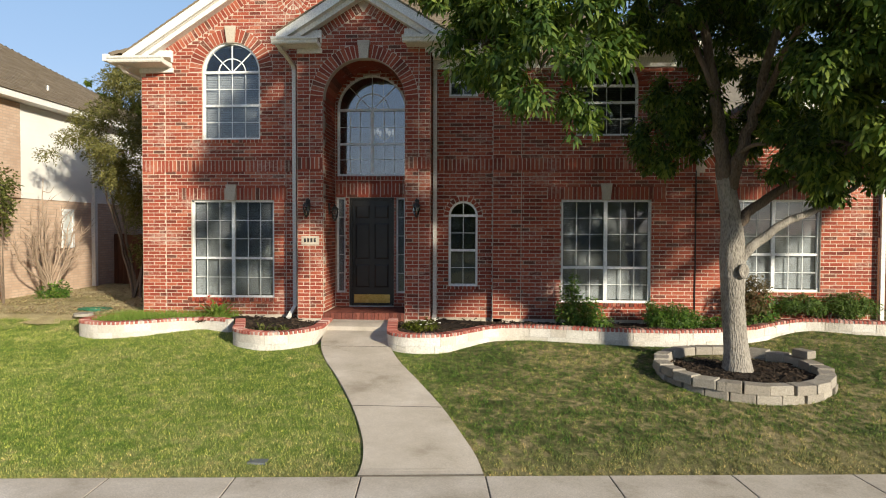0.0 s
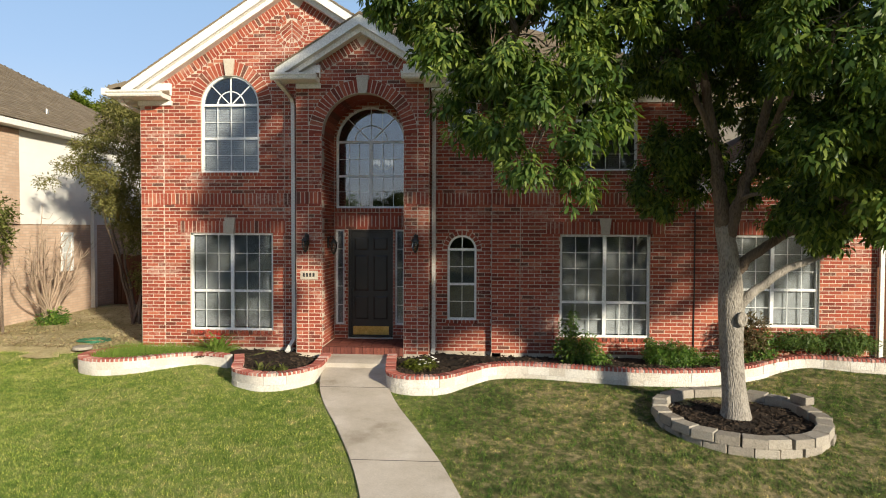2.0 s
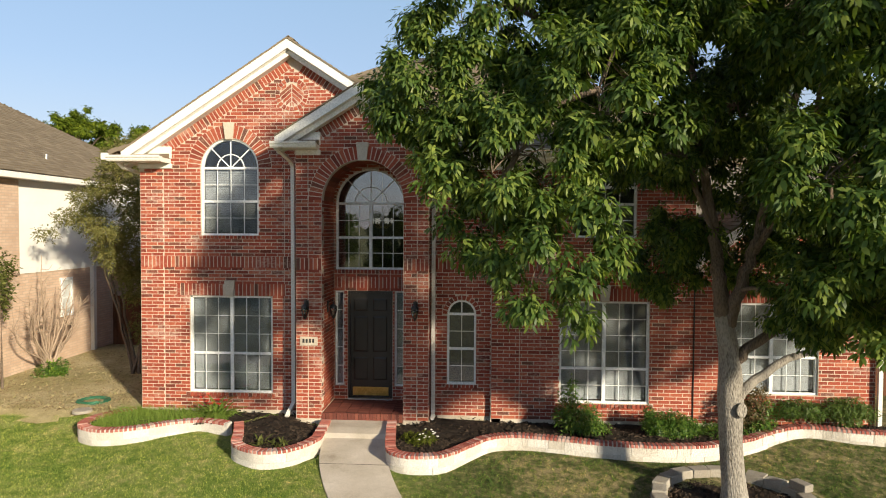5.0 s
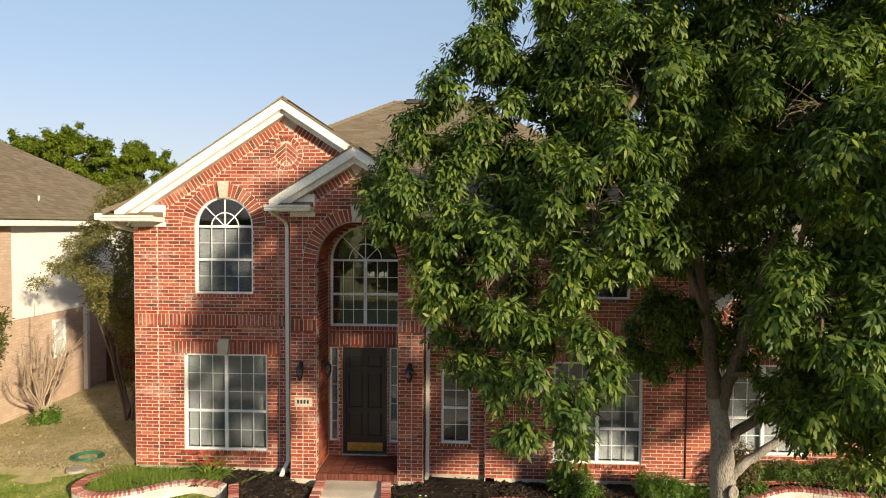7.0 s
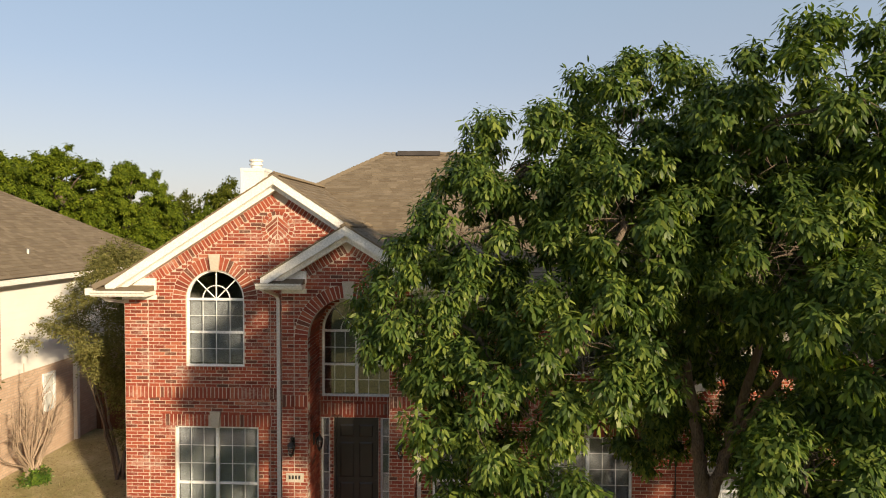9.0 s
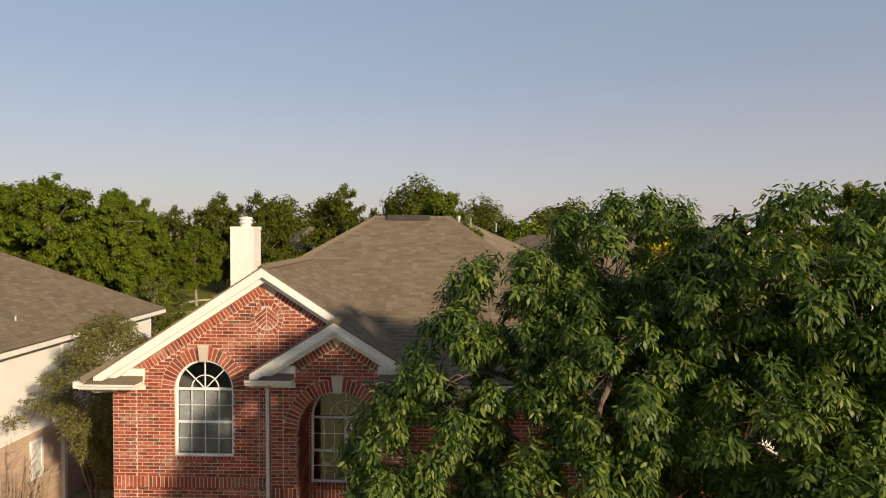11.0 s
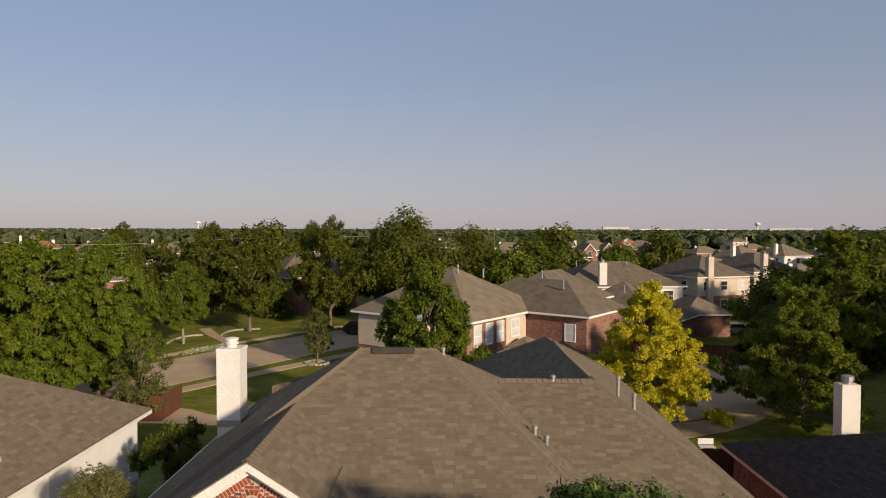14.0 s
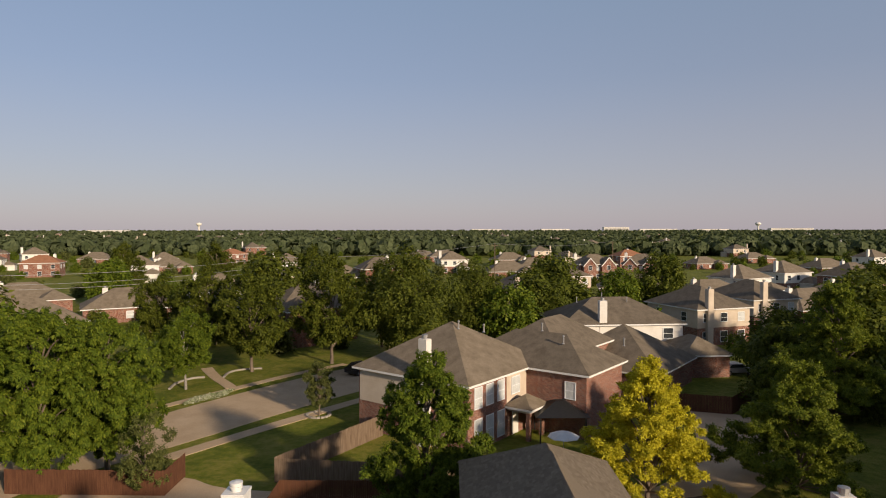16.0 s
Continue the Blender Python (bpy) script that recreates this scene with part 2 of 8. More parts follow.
M_ROAD = surface("road concrete", [(0.25, (0.46, 0.33, 0.205)), (0.8, (0.60, 0.45, 0.30))], 0.35, 20, 0.9, 0.3, 0.01, spec=0.2)
M_LIME = surface("whitewashed stone", [(0.3, (0.30, 0.255, 0.21)), (0.43, (0.50, 0.465, 0.425)), (0.6, (0.70, 0.685, 0.665))], 3.5, 40, 0.95, 1.0, 0.02, island=[(0, (0.58, 0.53, 0.47)), (1, (0.74, 0.71, 0.67))], random_by="object", spec=0.2)
M_BLOCK = surface("weathered tan concrete block", [(0.25, (0.21, 0.18, 0.145)), (0.7, (0.42, 0.365, 0.30))], 6, 45, 0.95, 1.0, 0.02, island=[(0, (0.28, 0.25, 0.215)), (1, (0.44, 0.40, 0.345))], random_by="object", spec=0.2)
M_MULCH = surface("dark mulch", [(0.3, (0.012, 0.009, 0.007)), (0.7, (0.045, 0.033, 0.025))], 9, 60, 0.95, 1.0, 0.03, spec=0.2)
M_CHIP = surface("mulch chips", [(0.3, (0.014, 0.010, 0.008)), (0.7, (0.05, 0.036, 0.027))], 9, 60, 0.95, 0.5, 0.01, island=[(0, (0.010, 0.008, 0.006)), (1, (0.07, 0.048, 0.034))], spec=0.2)
SHINGLE = [(0, (0.160, 0.123, 0.084)), (0.4, (0.190, 0.149, 0.103)), (0.75, (0.212, 0.168, 0.117)), (1, (0.250, 0.200, 0.142))]
M_SHINGLE = surface("brown asphalt shingles", [(0.3, (0.165, 0.127, 0.087)), (0.7, (0.24, 0.19, 0.135))], 1.3, 60, 0.95, 0.6, 0.006, island=SHINGLE, spec=0.2)
M_SHINGLE1 = surface("brown asphalt shingle", [(0.3, (0.165, 0.127, 0.087)), (0.7, (0.24, 0.19, 0.135))], 1.3, 60, 0.95, 0.6, 0.006, island=SHINGLE, random_by="object", spec=0.2)
# very dark shingles that stand in for a roof in shade
M_SHINGLE_SHADED = surface("shade-darkened shingles", [(0.3, (0.036, 0.031, 0.028)), (0.7, (0.058, 0.050, 0.044))], 1.3, 60, 0.95, 0.6, 0.006, island=[(0, (0.034, 0.030, 0.027)), (1, (0.062, 0.054, 0.047))], spec=0.2)
M_FENCE = surface("weathered cedar", [(0.3, (0.13, 0.085, 0.055)), (0.7, (0.24, 0.175, 0.125))], 1.5, 20, 0.9, 0.4, 0.006, stretch=(6, 6, 0.6), spec=0.2)
M_FENCE_RED = surface("stained cedar", [(0.3, (0.085, 0.035, 0.02)), (0.7, (0.15, 0.065, 0.035))], 1.5, 20, 0.9, 0.4, 0.006, stretch=(6, 6, 0.6), spec=0.2)
M_BLIND = surface("pale blind", [(0.3, (0.40, 0.41, 0.43)), (0.7, (0.50, 0.51, 0.53))], 1, 10, 0.7, 0.0)
M_ROOM = surface("room wall", [(0.3, (0.16, 0.145, 0.13)), (0.7, (0.20, 0.185, 0.165))], 1, 10, 0.9, 0.0)
M_DARK = surface("dark roof edge", [(0.3, (0.035, 0.03, 0.027)), (0.7, (0.06, 0.05, 0.045))], 3, 40, 0.9, 0.1)


def bark(name, a, b):
    m, nt, bs = material(name)
    vec = world_coords(nt, (14, 14, 4.2))
    n1 = noise_of(nt, vec, 2.8, 8, 0.78)
    v = node(nt, "ShaderNodeTexVoronoi", {"Vector": vec, "Scale": 4.0}).outputs["Distance"]
    h = mixc(nt, 0.5, n1, v)
    patch = noise_of(nt, world_coords(nt, (1, 1, 0.5)), 2.2, 3)
    col = mixc(nt, ramp(nt, patch, [(0.4, (0, 0, 0)), (0.65, (0.5, 0.5, 0.5))]), ramp(nt, h, [(0.25, a), (0.6, b)]), (min(1, b[0] * 1.5), min(1, b[1] * 1.5), min(1, b[2] * 1.5)))
    nt.links.new(col, bs.inputs["Base Color"])
    bs.inputs["Roughness"].default_value = 0.95
    bs.inputs["Specular IOR Level"].default_value = 0.2
    bump(nt, bs, h, 0.9, 0.03)
    return m


M_BARK = bark("grey tree bark", (0.08, 0.069, 0.058), (0.29, 0.265, 0.235))
M_BARK3 = bark("pale brown stems", (0.16, 0.115, 0.088), (0.36, 0.275, 0.21))
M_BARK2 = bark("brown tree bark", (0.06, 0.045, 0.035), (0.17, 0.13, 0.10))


def leaf_material(name, dark, mid, light, rough=0.45, through=0.25, spec=0.3, glow=(1.1, 1.2, 0.5)):
    m, nt, b = material(name)
    r = nt.nodes.new("ShaderNodeNewGeometry").outputs["Random Per Island"]
    broad = noise_of(nt, world_coords(nt), 0.9, 2)
    fac = mixc(nt, 0.45, r, broad)
    col = ramp(nt, fac, [(0.15, dark), (0.5, mid), (0.85, light)])
    nt.links.new(col, b.inputs["Base Color"])
    b.inputs["Roughness"].default_value = rough
    b.inputs["Specular IOR Level"].default_value = spec if rough < 0.55 else 0.12
    tr = nt.nodes.new("ShaderNodeBsdfTranslucent")
    nt.links.new(mixc(nt, 1.0, col, glow, "MULTIPLY"), tr.inputs[0])
    mx = nt.nodes.new("ShaderNodeMixShader")
    mx.inputs[0].default_value = through
    nt.links.new(b.outputs[0], mx.inputs[1])
    nt.links.new(tr.outputs[0], mx.inputs[2])
    nt.links.new(mx.outputs[0], nt.nodes["Material Output"].inputs[0])
    return m


M_LEAF = leaf_material("shade tree leaves", (0.021, 0.046, 0.012), (0.077, 0.134, 0.030), (0.26, 0.315, 0.070), 0.44, 0.40, 0.26, (1.12, 1.2, 0.50))
M_LEAF_FAR = leaf_material("distant green leaves", (0.047, 0.077, 0.009), (0.098, 0.141, 0.014), (0.188, 0.222, 0.025), 0.6, 0.25)
M_LEAF_CYPRESS = leaf_material("olive conifer foliage", (0.065, 0.092, 0.012), (0.140, 0.175, 0.020), (0.25, 0.275, 0.035), 0.6, 0.3)
M_LEAF_OLIVE = leaf_material("olive shrub leaves", (0.055, 0.066, 0.018), (0.105, 0.118, 0.032), (0.18, 0.19, 0.06), 0.6)
M_LEAF_PALE = leaf_material("pale olive shrub leaves", (0.085, 0.088, 0.028), (0.160, 0.155, 0.052), (0.27, 0.25, 0.10), 0.6, 0.3)
M_LEAF_BLOOM = leaf_material("pale blossom and leaf", (0.12, 0.16, 0.05), (0.34, 0.36, 0.22), (0.62, 0.60, 0.50), 0.6)
# distance haze is mixed into this lighter, greyer leaf colour
M_LEAF_HAZY = leaf_material("haze-paled woodland leaves", (0.050, 0.068, 0.030), (0.082, 0.102, 0.048), (0.125, 0.145, 0.070), 0.8)
M_LEAF_YELLOW = leaf_material("yellow autumn leaves", (0.27, 0.25, 0.018), (0.50, 0.435, 0.03), (0.68, 0.59, 0.055), 0.6)
M_LEAF_DARK = leaf_material("dark green leaves", (0.040, 0.054, 0.008), (0.080, 0.098, 0.012), (0.140, 0.152, 0.021), 0.6, 0.22)
M_SHRUB = leaf_material("bright shrub leaves", (0.028, 0.066, 0.012), (0.066, 0.140, 0.022), (0.20, 0.27, 0.045), 0.4)
M_SHRUB2 = leaf_material("hedge leaves", (0.035, 0.068, 0.016), (0.075, 0.130, 0.026), (0.15, 0.20, 0.045), 0.45)
M_BEDGRASS = leaf_material("bright bed grass", (0.10, 0.17, 0.030), (0.17, 0.26, 0.048), (0.27, 0.33, 0.085), 0.6)
M_RED = surface("red petals", [(0.3, (0.45, 0.02, 0.015)), (0.7, (0.60, 0.04, 0.02))], 4, 40, 0.6, 0.0)


def glass(name, tint, gloss_rough=0.02, ior=1.75):
    m, nt, b = material(name)
    tr = nt.nodes.new("ShaderNodeBsdfTransparent")
    tr.inputs[0].default_value = (*tint, 1)
    gl = nt.nodes.new("ShaderNodeBsdfGlossy")
    gl.inputs["Roughness"].default_value = gloss_rough
    fr = nt.nodes.new("ShaderNodeFresnel")
    fr.inputs[0].default_value = ior
    wob = noise_of(nt, world_coords(nt), 1.6, 2)
    bu = node(nt, "ShaderNodeBump", {"Height": wob, "Strength": 0.06, "Distance": 0.05})
    nt.links.new(bu.outputs[0], gl.inputs["Normal"])
    mx = nt.nodes.new("ShaderNodeMixShader")
    nt.links.new(fr.outputs[0], mx.inputs[0])
    nt.links.new(tr.outputs[0], mx.inputs[1])
    nt.links.new(gl.outputs[0], mx.inputs[2])
    nt.links.new(mx.outputs[0], nt.nodes["Material Output"].inputs[0])
    return m


def bulb_material():
    m, nt, b = material("lit white glass")
    b.inputs["Base Color"].default_value = (0.8, 0.78, 0.72, 1)
    b.inputs["Emission Color"].default_value = (1.0, 0.9, 0.75, 1)
    b.inputs["Emission Strength"].default_value = 0.4
    return m


M_BULB = bulb_material()
M_GLASS = glass("window glass", (0.80, 0.83, 0.85))
M_GLASS_COATED = glass("coated window glass", (0.70, 0.73, 0.76), 0.02, 2.6)
M_BLIND_DARK = surface("grey blind", [(0.3, (0.15, 0.155, 0.16)), (0.7, (0.20, 0.205, 0.21))], 1, 10, 0.7, 0.0)


def lawn_material(name, kinds):
    m, nt, b = material(name)
    vec = world_coords(nt)
    big = noise_of(nt, vec, 0.35, 3)
    mid = noise_of(nt, vec, 2.4, 4, 0.7)
    fine = noise_of(nt, vec, 45, 3, 0.8)
    fac = mixc(nt, 0.5, big, mid)
    col = ramp(nt, fac, kinds)
    col = mixc(nt, 1.0, col, ramp(nt, fine, [(0.2, (0.5, 0.5, 0.5)), (0.8, (1.4, 1.4, 1.3))]), "MULTIPLY")
    nt.links.new(col, b.inputs["Base Color"])
    b.inputs["Roughness"].default_value = 0.9
    b.inputs["Specular IOR Level"].default_value = 0.15
    bump(nt, b, fine, 1.0, 0.03)
    return m


LUSH = [(0.38, (0.098, 0.172, 0.030)), (0.47, (0.178, 0.244, 0.050)), (0.55, (0.25, 0.29, 0.095)), (0.66, (0.44, 0.37, 0.17))]
# worn, dry grass, its greens also dimmed in place of shade
WORN_SHADED = [(0.42, (0.046, 0.098, 0.016)), (0.49, (0.088, 0.150, 0.028)), (0.545, (0.175, 0.200, 0.062)), (0.60, (0.36, 0.31, 0.15))]
YARD = [(0.40, (0.115, 0.148, 0.016)), (0.50, (0.185, 0.200, 0.026)), (0.60, (0.27, 0.245, 0.055))]
THATCH = [(0.42, (0.085, 0.098, 0.034)), (0.49, (0.165, 0.160, 0.070)), (0.58, (0.40, 0.325, 0.185))]


def lawn_colour(nt, worn):
    """Lush on the left of the path; to its right worn, dry and darkened for its shade; yards beyond stay green."""
    vec = world_coords(nt)
    patch = mixc(nt, 0.45, mixc(nt, 0.5, noise_of(nt, vec, 0.5, 3), noise_of(nt, vec, 2.4, 4, 0.7)), noise_of(nt, vec, 7.0, 4, 0.7))
    sep = nt.nodes.new("ShaderNodeSeparateXYZ")
    nt.links.new(vec, sep.inputs[0])
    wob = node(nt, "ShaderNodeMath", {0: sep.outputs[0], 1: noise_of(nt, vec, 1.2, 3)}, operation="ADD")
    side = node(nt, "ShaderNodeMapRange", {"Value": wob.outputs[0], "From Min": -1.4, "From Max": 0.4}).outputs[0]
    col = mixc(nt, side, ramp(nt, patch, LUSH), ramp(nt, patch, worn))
    # trodden, dry strip along the pavement, widest towards the neighbour
    skew = node(nt, "ShaderNodeMath", {0: sep.outputs[0], 1: -0.16}, operation="MULTIPLY")
    far = node(nt, "ShaderNodeMath", {0: sep.outputs[1], 1: skew.outputs[0]}, operation="ADD")
    rag = node(nt, "ShaderNodeMath", {0: far.outputs[0], 1: noise_of(nt, vec, 3.0, 4, 0.7)}, operation="ADD")
    edge = node(nt, "ShaderNodeMapRange", {"Value": rag.outputs[0], "From Min": 7.15, "From Max": 8.1, "To Min": 0.75, "To Max": 0.0}).outputs[0]
    return mixc(nt, edge, col, (0.30, 0.265, 0.13)), vec


def ground_material():
    m, nt, b = material("lawn and soil")
    col, vec = lawn_colour(nt, THATCH)
    # drier olive lawns along the street behind
    sep = nt.nodes.new("ShaderNodeSeparateXYZ")
    nt.links.new(vec, sep.inputs[0])
    behind = node(nt, "ShaderNodeMapRange", {"Value": sep.outputs[1], "From Min": 36.0, "From Max": 39.0}).outputs[0]
    patch = mixc(nt, 0.5, noise_of(nt, vec, 0.25, 4), noise_of(nt, vec, 1.5, 4, 0.7))
    col = mixc(nt, behind, col, ramp(nt, patch, YARD))
    fine = noise_of(nt, vec, 45, 3, 0.8)
    col = mixc(nt, 1.0, col, ramp(nt, fine, [(0.2, (0.45, 0.45, 0.45)), (0.8, (1.2, 1.2, 1.15))]), "MULTIPLY")
    nt.links.new(col, b.inputs["Base Color"])
    b.inputs["Roughness"].default_value = 0.9
    b.inputs["Specular IOR Level"].default_value = 0.15
    bump(nt, b, fine, 1.0, 0.03)
    return m


M_GROUND = ground_material()


def blade_material():
    m, nt, b = material("grass blades")
    r = nt.nodes.new("ShaderNodeNewGeometry").outputs["Random Per Island"]
    col, vec = lawn_colour(nt, WORN_SHADED)
    col = mixc(nt, 1.0, col, ramp(nt, r, [(0, (0.42, 0.48, 0.40)), (0.55, (0.98, 1.0, 0.90)), (0.78, (1.4, 1.22, 1.08)), (1, (2.6, 2.0, 1.9))]), "MULTIPLY")
    nt.links.new(col, b.inputs["Base Color"])
    b.inputs["Roughness"].default_value = 0.6
    b.inputs["Specular IOR Level"].default_value = 0.25
    return m


M_BLADE = blade_material()
M_DRY = lawn_material("dry grass and leaf litter", [(0.33, (0.27, 0.25, 0.11)), (0.5, (0.44, 0.37, 0.22)), (0.65, (0.58, 0.49, 0.33))])
M_LITTER = surface("dry leaf litter", [(0.3, (0.24, 0.17, 0.09)), (0.7, (0.40, 0.30, 0.17))], 3, 40, 0.9, 0.0, island=[(0, (0.12, 0.08, 0.045)), (0.5, (0.34, 0.26, 0.14)), (0.8, (0.30, 0.30, 0.12)), (1, (0.52, 0.43, 0.27))], spec=0.2)
M_HOSE = surface("green plastic", [(0.3, (0.02, 0.12, 0.06)), (0.7, (0.03, 0.17, 0.09))], 6, 50, 0.5, 0.1)
M_LID = surface("blue grey utility lid", [(0.3, (0.10, 0.11, 0.12)), (0.7, (0.16, 0.17, 0.18))], 6, 50, 0.7, 0.2)
M_PETAL = surface("white petals", [(0.3, (0.75, 0.74, 0.70)), (0.7, (0.82, 0.80, 0.78))], 4, 40, 0.6, 0.0)
M_NANDINA = leaf_material("reddish green leaves", (0.06, 0.05, 0.02), (0.10, 0.08, 0.035), (0.16, 0.10, 0.05), 0.5)


# ---- brickwork ----
COURSE, LONG, JOINT, PROUD = 0.0762, 0.254, 0.0135, 0.005
rng = random.Random(5)


class Brickwork:
    """Bricks gathered for one wall; those inside a given stretch become objects of their own."""

    def __init__(self):
        self.rest, self.single = Shape(), []

    def block(self, corners, depth_dir, single=False):
        """corners: the outer face, four points counter-clockwise from outside; depth_dir: into the wall."""
        d = Vector(depth_dir)
        c = [Vector(p) for p in corners]
        mid = sum(c, Vector()) / 4
        out = -d.normalized() * rng.uniform(-0.002, 0.003)
        face = [p + out for p in c]
        edge = 0.004
        inner = [p + (mid - p).normalized() * edge for p in face]
        side = [p + d.normalized() * edge for p in face]
        back = [p + d for p in c]
        verts = inner + side + back
        faces = [(0, 1, 2, 3)] + [(4 + i, 4 + (i + 1) % 4, (i + 1) % 4, i) for i in range(4)] + [(8 + i, 8 + (i + 1) % 4, 4 + (i + 1) % 4, 4 + i) for i in range(4)]
        if single:
            self.single.append((verts, faces, mid))
        else:
            self.rest.add(verts, faces)

    def finish(self, wall, limit):
        for verts, faces, mid in self.single[:limit]:
            s = Shape().add([Vector(p) - mid for p in verts], faces)
            under("brick", s.mesh("brick", M_BRICK1), wall, Matrix.Translation(mid))
        for verts, faces, mid in self.single[limit:]:
            self.rest.add(verts, faces)
        if self.rest.v:
            part("brickwork", self.rest, M_BRICK, wall, "red brick courses in pale mortar", kind="stuff")


def cut(spans, a, b):
    out = []
    for s, e in spans:
        if b <= s or a >= e:
            out.append((s, e))
        else:
            if a > s:
                out.append((s, a))
            if b < e:
                out.append((b, e))
    return [(s, e) for s, e in out if e - s > 0.012]


class Face:
    """One flat wall front at y, seen from -y: x0..x1, z0 up to top(x) given by a gable or a level."""

    def __init__(self, x0, x1, z0, z1, y, gable=None):
        self.x0, self.x1, self.z0, self.z1, self.y, self.gable = x0, x1, z0, z1, y, gable
        self.holes, self.zones = [], []       # holes go through; zones carry other bricks
        self.splits = []

    def span(self, z, inset=0.0):
        a, b = self.x0, self.x1
        if self.gable:
            cx, apex, slope = self.gable
            half = (apex - inset - z) / slope
            if half <= 0:
                return []
            a, b = max(a, cx - half), min(b, cx + half)
        elif z > self.z1:
            return []
        return [(a, b)] if b > a else []

    def take(self, spans, shapes, z):
        for s in shapes:
            if s[0] == "rect" and s[3] <= z <= s[4]:
                spans = cut(spans, s[1], s[2])
            elif s[0] == "arch":                # x centre, z spring, radius, z bottom
                _, cx, zs, r, zb = s
                if zb <= z <= zs:
                    spans = cut(spans, cx - r, cx + r)
                elif zs < z < zs + r:
                    h = math.sqrt(r * r - (z - zs) ** 2)
                    spans = cut(spans, cx - h, cx + h)
            elif s[0] == "disc":
                _, cx, cz, r = s
                if abs(z - cz) < r:
                    h = math.sqrt(r * r - (z - cz) ** 2)
                    spans = cut(spans, cx - h, cx + h)
        return spans

    def mortar(self, depth=0.2):
        """The backing wall with its openings."""
        sh = Shape()
        top = self.gable[1] if self.gable else self.z1
        n = max(1, round((top - self.z0) / 0.03))
        cuts = [self.z0 + (top - self.z0) * k / n for k in range(n + 1)]
        cuts = sorted(set(cuts) | {z for h in self.holes if h[0] == "rect" for z in h[3:5] if self.z0 < z < top})
        for a, e in zip(cuts, cuts[1:]):
            low = self.take(self.span(a + 1e-5), self.holes, a + 1e-5)
            high = self.take(self.span(e - 1e-5), self.holes, e - 1e-5)
            if len(low) != len(high):
                low = high = self.take(self.span((a + e) / 2), self.holes, (a + e) / 2)
            for (p, q), (r, t) in zip(low, high):
                sh.prism_y([(p, a), (q, a), (t, e), (r, e)], self.y + PROUD, self.y + depth)
        return sh.weld()

    def courses(self, bw, single=None, inset=0.0):
        n, z = 0, self.z0
        top = self.gable[1] if self.gable else self.z1
        while z + COURSE * 0.6 < top:
            zc = z + COURSE / 2
            spans = self.take(self.take(self.span(zc + 0.02, inset), self.holes, zc), self.zones, zc)
            for x in self.splits:
                spans = [q for s, e in spans for q in (((s, x), (x, e)) if s + 0.02 < x < e - 0.02 else ((s, e),))]
            for s, e in spans:
                off = LONG / 2 if n % 2 else 0.0
                x = math.floor((s - off - self.x0) / LONG) * LONG + off + self.x0
                while x < e:
                    a, b = max(x, s), min(x + LONG, e)
                    if b - a > 0.03:
                        a2, b2 = a + JOINT / 2, b - JOINT / 2
                        q = bool(single) and single[0] < a and b < single[1] and single[2] < z < single[3]
                        bw.block([(a2, self.y, z + JOINT / 2), (b2, self.y, z + JOINT / 2), (b2, self.y, z + COURSE - JOINT / 2), (a2, self.y, z + COURSE - JOINT / 2)], (0, PROUD + 0.004, 0), q)
                    x += LONG
            z += COURSE
            n += 1

    def soldiers(self, bw, x0, x1, z0, z1, proud=0.0, skip=()):
        n = max(1, round((x1 - x0) / 0.086))
        w = (x1 - x0) / n
        for i in range(n):
            a, b = x0 + i * w + 0.009, x0 + (i + 1) * w - 0.009
            if any(s < (a + b) / 2 < e for s, e in skip):
                continue
            y = self.y - proud
            bw.block([(a, y, z0 + JOINT / 2), (b, y, z0 + JOINT / 2), (b, y, z1 - JOINT / 2), (a, y, z1 - JOINT / 2)], (0, PROUD + 0.004 + proud, 0))

    def ring(self, bw, cx, cz, r0, r1, a0=0.0, a1=math.pi, deep=0.0, proud=0.0, skip=()):
        n = max(3, round((a1 - a0) * r0 / 0.078))
        g = 0.009
        for i in range(n):
            s, e = a0 + (a1 - a0) * i / n, a0 + (a1 - a0) * (i + 1) / n
            if any(p < (s + e) / 2 < q for p, q in skip):
                continue
            y = self.y - proud
            pt = lambda r, t: (cx + r * math.cos(t), y, cz + r * math.sin(t))
            bw.block([pt(r0, e - g / r0), pt(r0, s + g / r0), pt(r1, s + g / r1), pt(r1, e - g / r1)], (0, PROUD + 0.004 + proud + deep, 0))

    def slanted(self, bw, length=0.254, skip=None):
        """A row of bricks standing square to the two slopes of the gable."""
        cx, apex, slope = self.gable
        run = math.hypot(1, slope)
        for side in (-1, 1):
            d = Vector((side / run, 0, -slope / run))
            n = Vector((-side * slope / run, 0, -1 / run))
            limit = (cx - self.x0 if side < 0 else self.x1 - cx) * run
            pitch = 0.086
            k = int((limit - 0.05) / pitch)
            for i in range(2, k):
                p = Vector((cx, self.y, apex)) + d * (i * pitch)
                if skip and skip(p):
                    continue
                a, b = p + d * 0.009, p + d * (pitch - 0.009)
                c = [a + n * length, b + n * length, b, a] if side > 0 else [b + n * length, a + n * length, a, b]
                bw.block(c, (0, PROUD + 0.004, 0))


